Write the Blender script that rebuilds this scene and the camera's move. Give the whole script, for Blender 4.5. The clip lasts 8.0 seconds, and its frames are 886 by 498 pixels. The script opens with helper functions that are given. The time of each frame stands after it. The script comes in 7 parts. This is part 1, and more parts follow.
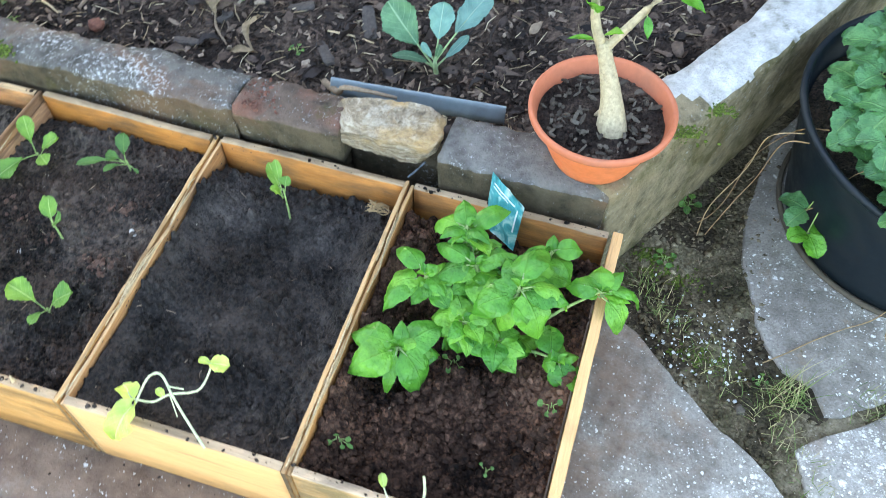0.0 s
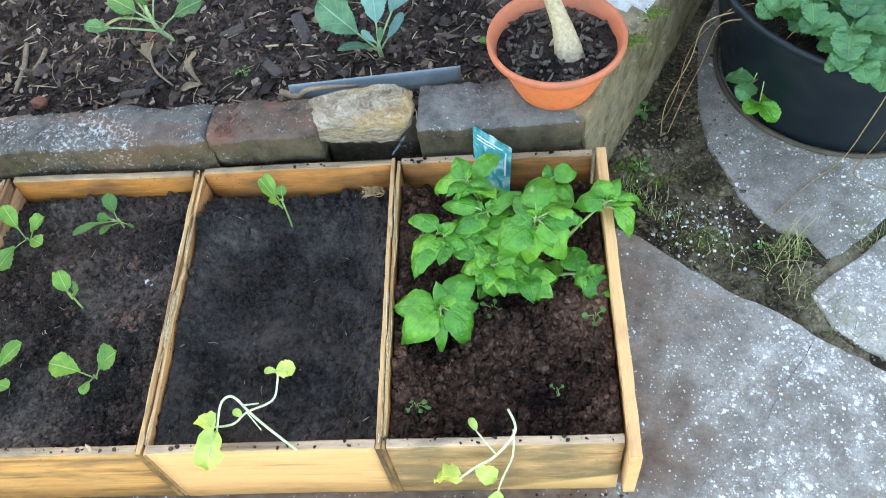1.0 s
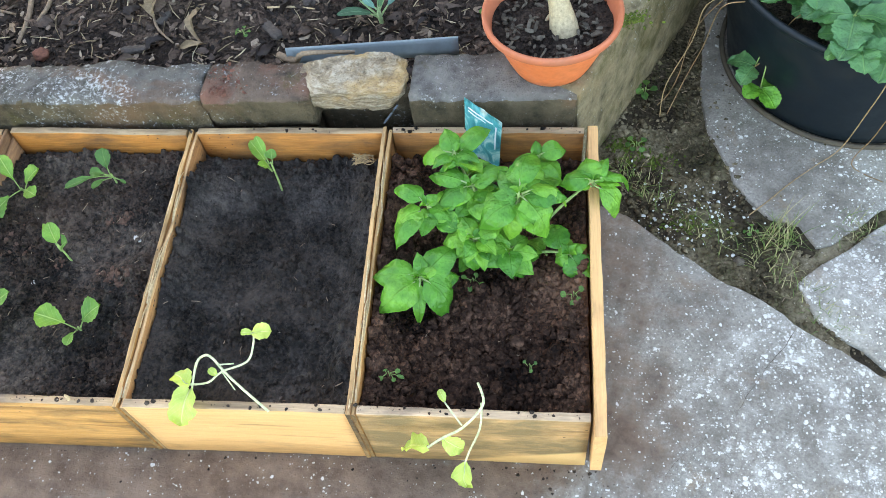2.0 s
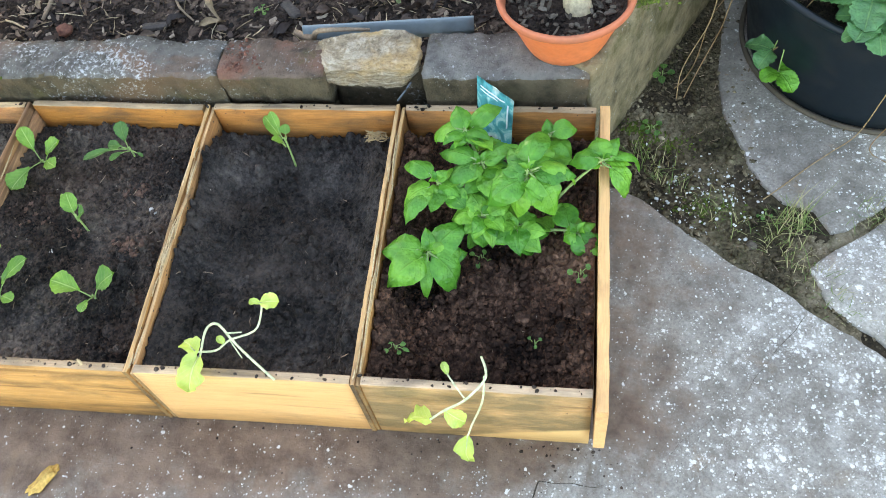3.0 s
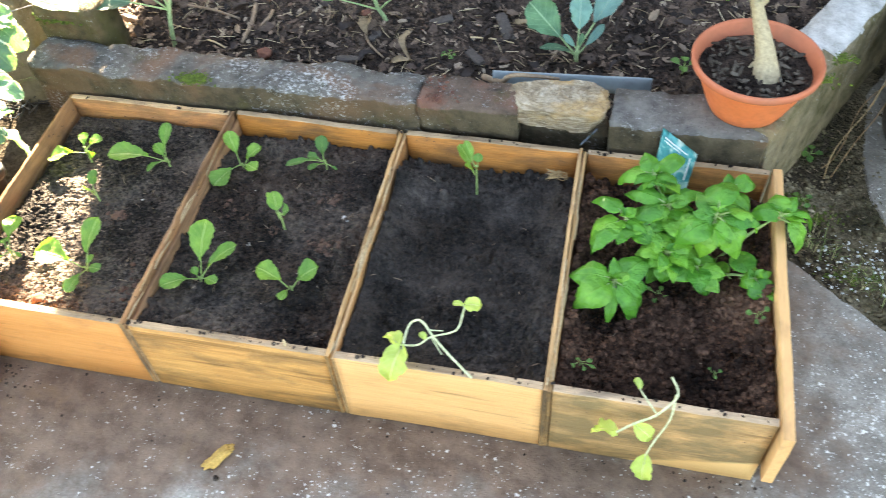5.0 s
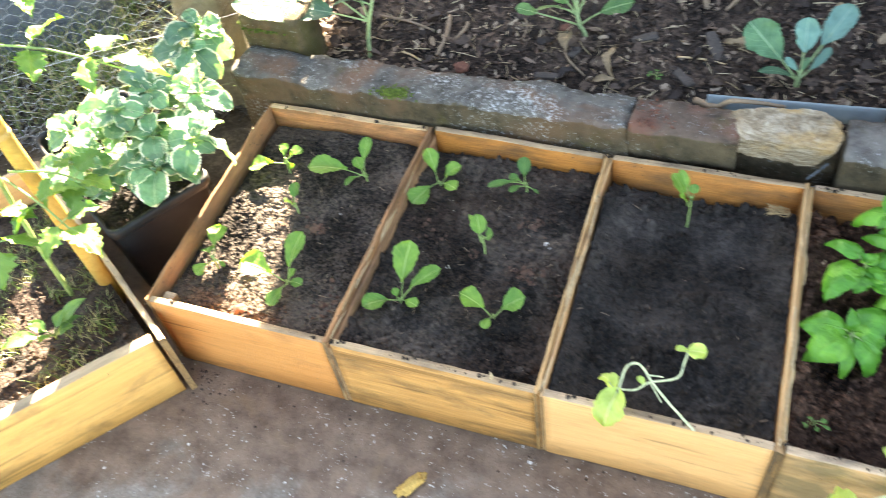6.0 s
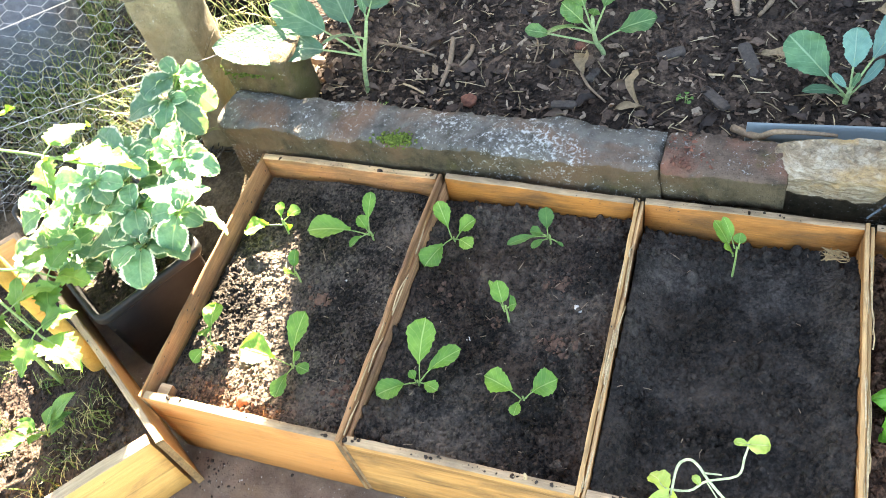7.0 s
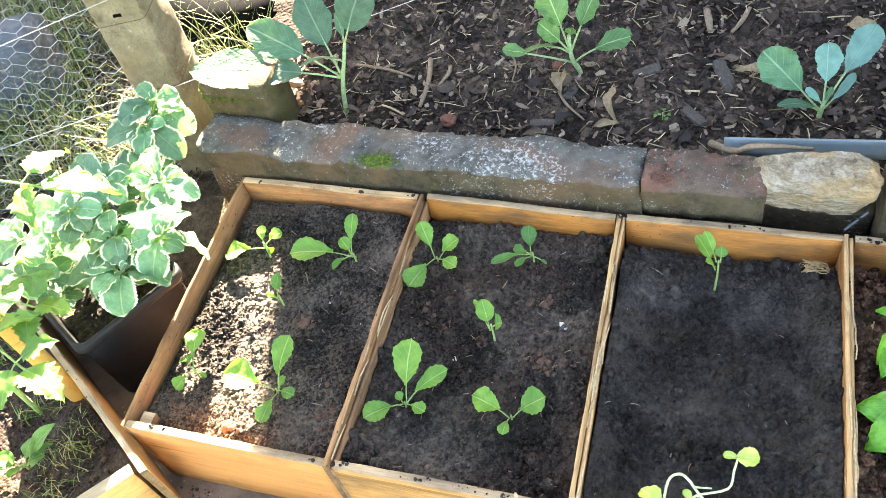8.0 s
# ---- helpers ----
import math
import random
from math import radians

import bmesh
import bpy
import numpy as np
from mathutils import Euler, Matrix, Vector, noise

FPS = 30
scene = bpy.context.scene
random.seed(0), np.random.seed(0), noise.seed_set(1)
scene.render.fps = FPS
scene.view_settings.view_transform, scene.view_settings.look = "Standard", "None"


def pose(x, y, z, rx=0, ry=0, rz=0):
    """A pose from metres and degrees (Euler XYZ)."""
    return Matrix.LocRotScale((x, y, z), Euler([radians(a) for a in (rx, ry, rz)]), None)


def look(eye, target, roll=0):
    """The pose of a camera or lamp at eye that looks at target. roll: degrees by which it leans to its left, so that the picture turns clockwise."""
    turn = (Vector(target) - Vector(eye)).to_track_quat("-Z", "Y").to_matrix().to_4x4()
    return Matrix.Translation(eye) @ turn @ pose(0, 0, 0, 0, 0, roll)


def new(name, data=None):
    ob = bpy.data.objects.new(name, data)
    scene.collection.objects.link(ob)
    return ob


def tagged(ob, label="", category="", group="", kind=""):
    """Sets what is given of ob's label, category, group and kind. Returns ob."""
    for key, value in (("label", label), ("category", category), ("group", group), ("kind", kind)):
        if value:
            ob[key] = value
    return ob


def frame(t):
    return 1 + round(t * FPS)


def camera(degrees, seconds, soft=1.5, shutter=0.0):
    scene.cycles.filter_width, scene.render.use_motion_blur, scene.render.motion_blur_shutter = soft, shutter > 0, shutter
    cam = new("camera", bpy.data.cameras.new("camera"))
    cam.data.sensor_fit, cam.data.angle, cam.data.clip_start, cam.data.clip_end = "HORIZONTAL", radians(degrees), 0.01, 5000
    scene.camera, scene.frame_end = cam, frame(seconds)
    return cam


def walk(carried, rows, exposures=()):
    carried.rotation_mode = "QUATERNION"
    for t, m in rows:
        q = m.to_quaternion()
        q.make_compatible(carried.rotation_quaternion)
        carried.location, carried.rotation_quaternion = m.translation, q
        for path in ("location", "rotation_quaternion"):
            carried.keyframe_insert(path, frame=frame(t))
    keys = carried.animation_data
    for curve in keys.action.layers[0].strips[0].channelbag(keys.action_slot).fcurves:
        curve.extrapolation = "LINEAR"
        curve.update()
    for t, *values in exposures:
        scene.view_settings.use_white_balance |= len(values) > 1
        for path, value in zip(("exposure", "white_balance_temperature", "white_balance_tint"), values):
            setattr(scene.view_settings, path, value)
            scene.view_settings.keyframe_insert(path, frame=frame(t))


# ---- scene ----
cam = camera(54.9, 8.0, 0.7, 0.35)
PATH = [
    (0, (-0.026, -0.334, 1.324), (-0.369, 0.753, -0.32), -0.1),
    (0.2, (-0.086, -0.367, 1.325), (-0.346, 0.784, -0.29), 0.0),
    (0.3, (-0.11, -0.394, 1.343), (-0.33, 0.78, -0.264), -3.1),
    (0.5, (-0.152, -0.415, 1.352), (-0.327, 0.754, -0.262), -7.9),
    (1, (-0.147, -0.45, 1.343), (-0.325, 0.669, -0.305), -10.0),
    (1.5, (-0.101, -0.443, 1.345), (-0.32, 0.613, -0.34), -10.6),
    (1.7, (-0.092, -0.442, 1.347), (-0.315, 0.61, -0.34), -10.1),
    (2.8, (-0.057, -0.457, 1.336), (-0.329, 0.584, -0.35), -11.0),
    (3, (-0.05, -0.47, 1.333), (-0.345, 0.565, -0.353), -11.7),
    (3.5, (-0.056, -0.496, 1.335), (-0.354, 0.524, -0.359), -11.4),
    (4, (-0.086, -0.53, 1.353), (-0.375, 0.482, -0.348), -8.6),
    (4.2, (-0.113, -0.545, 1.366), (-0.402, 0.507, -0.31), -6.9),
    (5.3, (-0.397, -0.709, 1.367), (-0.776, 0.51, -0.172), -5.4),
    (5.5, (-0.438, -0.716, 1.37), (-0.852, 0.489, -0.172), -6.1),
    (5.8, (-0.49, -0.683, 1.368), (-0.941, 0.495, -0.17), -6.6),
    (6, (-0.502, -0.638, 1.363), (-1.095, 0.501, -0.17), -10.8),
    (6.2, (-0.534, -0.577, 1.368), (-1.165, 0.52, -0.2), -12.4),
    (6.5, (-0.563, -0.478, 1.359), (-1.208, 0.555, -0.228), -15.3),
    (7, (-0.577, -0.41, 1.351), (-1.193, 0.65, -0.229), -16.5),
    (7.5, (-0.591, -0.413, 1.354), (-1.178, 0.699, -0.202), -16.8),
    (8, (-0.59, -0.413, 1.352), (-1.158, 0.7, -0.21), -15.3),
]
walk(cam, [(t, look(eye, target, roll)) for t, eye, target, roll in PATH], [(0.0, 5.0, 7750, 10), (0.5, 4.9, 7750, 10), (1.5, 4.76, 8150, 11), (3.0, 4.76, 8550, 12), (3.5, 4.64, 8550, 12), (4.0, 4.68, 8550, 12), (6.0, 4.68, 8350, 12), (7.0, 4.8, 8150, 11), (7.5, 4.96, 8150, 11), (8.0, 4.9, 8150, 11)])

# ---- world, sun and shade ----
SUN_AZ = Vector((-0.27, 1.0, 0)).normalized()
SUN_EL = radians(27)
world = bpy.data.worlds.new("sky")
scene.world = world
world.use_nodes = True
sky = world.node_tree.nodes.new("ShaderNodeTexSky")
sky.sky_type, sky.sun_disc = "NISHITA", False
sky.sun_elevation, sky.sun_rotation = SUN_EL, math.atan2(SUN_AZ.x, SUN_AZ.y)
sky.air_density, sky.dust_density = 1.0, 1.5
back = world.node_tree.nodes["Background"]
back.inputs["Strength"].default_value = 0.05
world.node_tree.links.new(sky.outputs["Color"], back.inputs["Color"])
sun = new("sun", bpy.data.lights.new("sun", "SUN"))
sun.data.energy, sun.data.angle, sun.data.color = 5.0, radians(0.5), (1.0, 0.93, 0.82)
sun.matrix_world = look(SUN_AZ * 10 + Vector((0, 0, 10 * math.tan(SUN_EL))), (0, 0, 0))


# ---- helpers of this scene ----
def empty(name, at, label, category, group="", kind=""):
    ob = new(name)
    ob.empty_display_size = 0.05
    ob.matrix_world = at if isinstance(at, Matrix) else Matrix.Translation(at)
    return tagged(ob, label, category, group, kind)


def mesh_of(name, verts, faces, mats, index=None, uvs=None, smooth=True):
    me = bpy.data.meshes.new(name)
    me.from_pydata([tuple(v) for v in verts], [], [tuple(f) for f in faces])
    for m in mats:
        me.materials.append(m)
    if index is not None:
        me.polygons.foreach_set("material_index", index)
    if uvs is not None:
        layer = me.uv_layers.new(name="uv")
        loops = np.zeros(len(me.loops), dtype=np.int32)
        me.loops.foreach_get("vertex_index", loops)
        layer.data.foreach_set("uv", np.asarray(uvs, dtype=np.float32)[loops].ravel())
    me.polygons.foreach_set("use_smooth", smooth if isinstance(smooth, list) else [smooth] * len(me.polygons))
    me.update()
    return me


def bm_mesh(name, bm, mats, smooth=False):
    me = bpy.data.meshes.new(name)
    bm.normal_update()
    bm.to_mesh(me)
    bm.free()
    for m in mats:
        me.materials.append(m)
    me.polygons.foreach_set("use_smooth", [smooth] * len(me.polygons))
    return me


def child(name, me, parent, at=None, label=""):
    ob = new(name, me)
    ob.parent = parent
    if at is not None:
        ob.matrix_basis = at
    if label:
        ob["label"] = label
    return ob


def fbm(p, octaves=3):
    return noise.fractal(Vector(p), 1.0, 2.0, octaves)


def tube(points, radii, sides=8, steps=4, closed_ends=True):
    """Vertices and faces of a round bar along a smooth line."""
    pts = [Vector(p) for p in points]
    line, rad = [], []
    rs = list(radii) if isinstance(radii, (list, tuple)) else [radii] * len(pts)
    for i in range(len(pts) - 1):
        p0, p1, p2, p3 = pts[max(i - 1, 0)], pts[i], pts[i + 1], pts[min(i + 2, len(pts) - 1)]
        for k in range(steps):
            t = k / steps
            line.append(0.5 * ((2 * p1) + (p2 - p0) * t + (2 * p0 - 5 * p1 + 4 * p2 - p3) * t * t + (3 * p1 - p0 - 3 * p2 + p3) * t ** 3))
            rad.append(rs[i] * (1 - t) + rs[i + 1] * t)
    line.append(pts[-1])
    rad.append(rs[-1])
    verts, faces = [], []
    ref = Vector((0.31, 0.17, 0.93))
    for i, p in enumerate(line):
        d = (line[min(i + 1, len(line) - 1)] - line[max(i - 1, 0)]).normalized()
        if abs(d.dot(ref)) > 0.95:
            ref = Vector((0.93, 0.31, 0.1))
        a = d.cross(ref).normalized()
        b = d.cross(a)
        for k in range(sides):
            w = 2 * math.pi * k / sides
            verts.append(p + rad[i] * (math.cos(w) * a + math.sin(w) * b))
    n = len(line)
    for i in range(n - 1):
        for k in range(sides):
            k2 = (k + 1) % sides
            faces.append((i * sides + k, i * sides + k2, (i + 1) * sides + k2, (i + 1) * sides + k))
    if closed_ends:
        faces.append(tuple(range(sides - 1, -1, -1)))
        faces.append(tuple(range((n - 1) * sides, n * sides)))
    return verts, faces


def join(pieces):
    """Joins lists of (verts, faces)."""
    verts, faces = [], []
    for v, f in pieces:
        o = len(verts)
        verts += list(v)
        faces += [tuple(i + o for i in q) for q in f]
    return verts, faces


def plank(length, thick, height, seed, wane=0.0, bevel=0.0011, chip=0.0012, face=None, edge=None):
    """A sawn board: length along x, thickness along y, height along z from 0. Faces on top use the second material."""
    nx, ny, nz = max(int(length / 0.016), 6), 2, 5
    bm = bmesh.new()
    ring = []
    prof = [(-thick / 2, 0), (-thick / 2, height * 0.35), (-thick / 2, height * 0.75), (-thick / 2, height - bevel),
            (-thick / 2 + bevel, height), (0, height + 0.0004), (thick / 2 - bevel, height), (thick / 2, height - bevel),
            (thick / 2, height * 0.75), (thick / 2, height * 0.35), (thick / 2, 0)]
    for i in range(nx + 1):
        x = -length / 2 + length * i / nx
        row = []
        for j, (y, z) in enumerate(prof):
            q = Vector((x * 9 + seed * 7.3, y * 30 + seed, z * 14))
            warp = 0.0022 * noise.noise(Vector((x * 3 + seed * 3.1, seed, 0.3)))
            dz = wane * noise.noise(Vector((x * 6 + seed, 4.2, seed))) if z > height * 0.9 else 0.0
            if z < 0.001:
                dz = 0.0015 * abs(noise.noise(Vector((x * 20 + seed, 1.0, seed))))
            e = chip * noise.noise(q * 3) if z > height * 0.5 else chip * 0.5 * noise.noise(q * 2)
            row.append(bm.verts.new((x + (e if i in (0, nx) else 0), y + warp + e * 0.6, z + dz + e)))
        ring.append(row)
    k = len(prof)
    for i in range(nx):
        for j in range(k):
            j2 = (j + 1) % k
            f = bm.faces.new((ring[i][j], ring[i + 1][j], ring[i + 1][j2], ring[i][j2]))
            if 3 <= j <= 6:
                f.material_index = 1
            f.smooth = not 3 <= j <= 6
    a = bm.faces.new(list(reversed(ring[0])))
    b = bm.faces.new(ring[-1])
    a.material_index = b.material_index = 2
    bmesh.ops.recalc_face_normals(bm, faces=bm.faces[:])
    me = bpy.data.meshes.new("board")
    bm.to_mesh(me)
    bm.free()
    for m in (face or WOOD, edge or WOOD_TOP, WOOD_END):
        me.materials.append(m)
    return me


# ---- materials ----
def material(name, rough=0.7, spec=0.4):
    m = bpy.data.materials.new(name)
    m.use_nodes = True
    p = m.node_tree.nodes["Principled BSDF"]
    p.inputs["Roughness"].default_value = rough
    p.inputs["Specular IOR Level"].default_value = spec
    return m, m.node_tree, p


def coords(nt, scale=(1, 1, 1), which="Object", shift=False):
    tc = nt.nodes.new("ShaderNodeTexCoord")
    mp = nt.nodes.new("ShaderNodeMapping")
    mp.inputs["Scale"].default_value = scale
    nt.links.new(tc.outputs[which], mp.inputs["Vector"])
    if shift:
        info = nt.nodes.new("ShaderNodeObjectInfo")
        mul = nt.nodes.new("ShaderNodeMath")
        mul.operation = "MULTIPLY"
        mul.inputs[1].default_value = 37.0
        nt.links.new(info.outputs["Random"], mul.inputs[0])
        nt.links.new(mul.outputs[0], mp.inputs["Location"])
    return mp.outputs["Vector"]


def noise_fac(nt, vec, scale, detail=4.0, rough=0.6, distortion=0.0):
    n = nt.nodes.new("ShaderNodeTexNoise")
    n.inputs["Scale"].default_value = scale
    n.inputs["Detail"].default_value = detail
    n.inputs["Roughness"].default_value = rough
    n.inputs["Distortion"].default_value = distortion
    nt.links.new(vec, n.inputs["Vector"])
    return n.outputs["Fac"]


def cells(nt, vec, scale, feature="F1", output="Distance", randomness=1.0):
    n = nt.nodes.new("ShaderNodeTexVoronoi")
    n.feature = feature
    n.inputs["Scale"].default_value = scale
    n.inputs["Randomness"].default_value = randomness
    nt.links.new(vec, n.inputs["Vector"])
    return n.outputs[output]


def ramp(nt, fac, stops):
    r = nt.nodes.new("ShaderNodeValToRGB")
    e = r.color_ramp.elements
    while len(e) < len(stops):
        e.new(0.5)
    for k, (at, col) in enumerate(stops):
        e[k].position = at
        e[k].color = (*col, 1) if len(col) == 3 else col
    nt.links.new(fac, r.inputs["Fac"])
    return r.outputs["Color"]


def grey(a):
    return (a, a, a)


def mix(nt, fac, a, b, blend="MIX"):
    n = nt.nodes.new("ShaderNodeMix")
    n.data_type, n.blend_type = "RGBA", blend
    for value, socket in ((fac, n.inputs[0]), (a, n.inputs[6]), (b, n.inputs[7])):
        if isinstance(value, (int, float)):
            socket.default_value = value
        elif isinstance(value, tuple):
            socket.default_value = (*value, 1)
        else:
            nt.links.new(value, socket)
    return n.outputs[2]


def calc(nt, op, a, b=0.0, c=None):
    n = nt.nodes.new("ShaderNodeMath")
    n.operation = op
    for value, socket in ((a, n.inputs[0]), (b, n.inputs[1])) + (((c, n.inputs[2]),) if c is not None else ()):
        if isinstance(value, (int, float)):
            socket.default_value = value
        else:
            nt.links.new(value, socket)
    return n.outputs[0]


def bump(nt, p, height, strength=0.5, distance=0.002, under=None):
    b = nt.nodes.new("ShaderNodeBump")
    b.inputs["Strength"].default_value = strength
    b.inputs["Distance"].default_value = distance
    nt.links.new(height, b.inputs["Height"])
    if under is not None:
        nt.links.new(under, b.inputs["Normal"])
    nt.links.new(b.outputs["Normal"], p.inputs["Normal"])
    return b.outputs["Normal"]


def paint(nt, p, colour, rough=None):
    nt.links.new(colour, p.inputs["Base Color"])
    if rough is not None:
        nt.links.new(rough, p.inputs["Roughness"])


def random_of(nt, island=False):
    if island:
        return nt.nodes.new("ShaderNodeNewGeometry").outputs["Random Per Island"]
    return nt.nodes.new("ShaderNodeObjectInfo").outputs["Random"]


def wood(name, light, dark, stain, stain_at=0.62, grain=1.0, streaks=0.0, strip=None):
    m, nt, p = material(name, 0.62, 0.3)
    v = coords(nt, (1.0, 1.0, 1.0), shift=True)
    st = coords(nt, (2.2, 34.0, 34.0), shift=True)
    g = noise_fac(nt, st, 3.2, 6, 0.6, 0.6)
    fine = noise_fac(nt, coords(nt, (9.0, 190.0, 190.0), shift=True), 3.0, 3, 0.6)
    col = ramp(nt, g, [(0.26, dark), (0.5, tuple((a + b) / 2 for a, b in zip(light, dark))), (0.74, light)])
    col = mix(nt, ramp(nt, fine, [(0.42, grey(0.0)), (0.70, grey(min(0.7, 0.3 * grain)))]), col, tuple(a * 0.55 for a in dark))
    blotch = noise_fac(nt, coords(nt, (1.0, 2.2, 2.6), shift=True), 7.0, 5, 0.65, 0.3)
    col = mix(nt, ramp(nt, blotch, [(stain_at - 0.1, grey(0)), (stain_at + 0.12, grey(0.85))]), col, stain)
    streak = noise_fac(nt, coords(nt, (1.4, 22.0, 30.0), shift=True), 2.0, 3, 0.5, 0.4)
    col = mix(nt, ramp(nt, streak, [(0.64 - 0.12 * streaks, grey(0)), (0.74 - 0.1 * streaks, grey(0.7))]), col, tuple(a * 0.35 for a in dark))
    if strip is not None:
        # a lower band of the board kept clean and bright
        sep = nt.nodes.new("ShaderNodeSeparateXYZ")
        nt.links.new(coords(nt), sep.inputs[0])
        line = calc(nt, "ADD", sep.outputs[2], calc(nt, "ADD", calc(nt, "MULTIPLY", sep.outputs[0], -0.30), calc(nt, "MULTIPLY", g, 0.02)))
        col = mix(nt, ramp(nt, calc(nt, "MULTIPLY", line, 5.0), [(0.10, grey(1)), (0.14, grey(0))]), col, strip)
    hsv = nt.nodes.new("ShaderNodeHueSaturation")
    r = random_of(nt)
    nt.links.new(calc(nt, "MULTIPLY_ADD", r, 0.3, 0.84), hsv.inputs["Value"])
    nt.links.new(calc(nt, "MULTIPLY_ADD", r, -0.16, 1.06), hsv.inputs["Saturation"])
    nt.links.new(col, hsv.inputs["Color"])
    paint(nt, p, hsv.outputs["Color"])
    bump(nt, p, calc(nt, "ADD", g, calc(nt, "MULTIPLY", fine, 0.7)), 0.8, 0.0022)
    speck = cells(nt, coords(nt, (1, 1.6, 1.6), shift=True), 130)
    on = cells(nt, coords(nt, (1, 1.6, 1.6), shift=True), 130, output="Color")
    dirt = calc(nt, "MULTIPLY", calc(nt, "LESS_THAN", speck, 0.3), calc(nt, "GREATER_THAN", on, 1.0 - 0.08 * grain))
    nt.links.new(mix(nt, dirt, hsv.outputs["Color"], (0.05, 0.036, 0.025)), p.inputs["Base Color"])
    return m


WOOD = wood("sawn_pine", (0.76, 0.43, 0.165), (0.63, 0.32, 0.11), (0.36, 0.19, 0.075), 0.64, 0.7, 0.1)
WOOD_STREAKED = wood("streaked_pine", (0.70, 0.385, 0.13), (0.48, 0.225, 0.07), (0.15, 0.09, 0.042), 0.56, 1.2, 0.75)
WOOD_YELLOW = wood("yellow_pine", (0.76, 0.43, 0.11), (0.60, 0.30, 0.065), (0.24, 0.13, 0.045), 0.63, 0.7, 0.25)
WOOD_AMBER = wood("amber_pine", (0.73, 0.345, 0.125), (0.59, 0.25, 0.08), (0.30, 0.135, 0.055), 0.62, 0.7, 0.15)
WOOD_OLIVE = wood("olive_stained_pine", (0.62, 0.335, 0.11), (0.42, 0.215, 0.065), (0.14, 0.10, 0.040), 0.47, 0.9, 0.3, (0.68, 0.40, 0.135))
WOOD_TOP = wood("weathered_pine_edge", (0.58, 0.41, 0.25), (0.36, 0.23, 0.125), (0.10, 0.075, 0.055), 0.57, 1.4)
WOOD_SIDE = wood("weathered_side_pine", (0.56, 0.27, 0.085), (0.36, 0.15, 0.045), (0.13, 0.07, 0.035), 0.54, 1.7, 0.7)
WOOD_SIDE_TOP = wood("brown_splintered_edge", (0.76, 0.49, 0.24), (0.54, 0.30, 0.125), (0.15, 0.085, 0.045), 0.60, 1.5, 0.9)
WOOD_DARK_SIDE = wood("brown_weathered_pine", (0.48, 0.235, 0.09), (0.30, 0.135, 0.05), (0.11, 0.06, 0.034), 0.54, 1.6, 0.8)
WOOD_BACK = wood("orange_stained_pine", (0.64, 0.26, 0.062), (0.44, 0.16, 0.038), (0.12, 0.065, 0.03), 0.55, 1.5, 0.3)
WOOD_END = wood("pine_end_grain", (0.40, 0.24, 0.10), (0.22, 0.12, 0.05), (0.07, 0.05, 0.03), 0.5, 1.5)


def soil(name, low, mid, high, fleck=0.35, scale=1.0, rough=0.92, dry=None, dry_at=0.56):
    """Crumbly earth: grains that differ one by one, damp and dry patches, pale flecks."""
    m, nt, p = material(name, rough, 0.10)
    v = coords(nt)
    wob = nt.nodes.new("ShaderNodeTexNoise")
    wob.inputs["Scale"].default_value = 240.0 * scale
    nt.links.new(v, wob.inputs["Vector"])
    w = mix(nt, 0.004 / scale, v, wob.outputs["Color"])
    big = noise_fac(nt, v, 8 * scale, 5, 0.62)
    small = noise_fac(nt, v, 75 * scale, 6, 0.66)
    grain = cells(nt, w, 290 * scale, output="Color")
    total = calc(nt, "ADD", calc(nt, "ADD", calc(nt, "MULTIPLY", big, 0.58), calc(nt, "MULTIPLY", small, 0.32)), calc(nt, "MULTIPLY", grain, 0.10))
    col = ramp(nt, total, [(0.37, low), (0.50, mid), (0.66, high)])
    if dry is not None:
        patch = calc(nt, "ADD", calc(nt, "MULTIPLY", noise_fac(nt, v, 6.5 * scale, 6, 0.65, 0.3), 0.75), calc(nt, "MULTIPLY", grain, 0.25))
        col = mix(nt, ramp(nt, patch, [(dry_at - 0.08, grey(0)), (dry_at + 0.08, grey(0.75))]), col, dry)
        col = mix(nt, 0.45, col, ramp(nt, total, [(0.38, grey(0.5)), (0.64, grey(1.5))]), "MULTIPLY")
    spot = cells(nt, w, 170 * scale)
    pick = cells(nt, w, 170 * scale, output="Color")
    fac = calc(nt, "MULTIPLY", calc(nt, "LESS_THAN", spot, 0.22), calc(nt, "GREATER_THAN", pick, 1.0 - 0.06 * fleck))
    col = mix(nt, fac, col, (0.32, 0.28, 0.22))
    isl = random_of(nt, True)
    col = mix(nt, 0.55, col, ramp(nt, isl, [(0.0, grey(0.5)), (0.5, grey(0.95)), (0.9, grey(1.3)), (1.0, grey(2.2))]), "MULTIPLY")
    paint(nt, p, col)
    n1 = bump(nt, p, calc(nt, "MULTIPLY", cells(nt, w, 150 * scale), -1.0), 0.8, 0.0045)
    n2 = bump(nt, p, calc(nt, "MULTIPLY", cells(nt, w, 330 * scale), -1.0), 0.25, 0.0014, n1)
    bump(nt, p, small, 0.6, 0.003, n2)
    return m


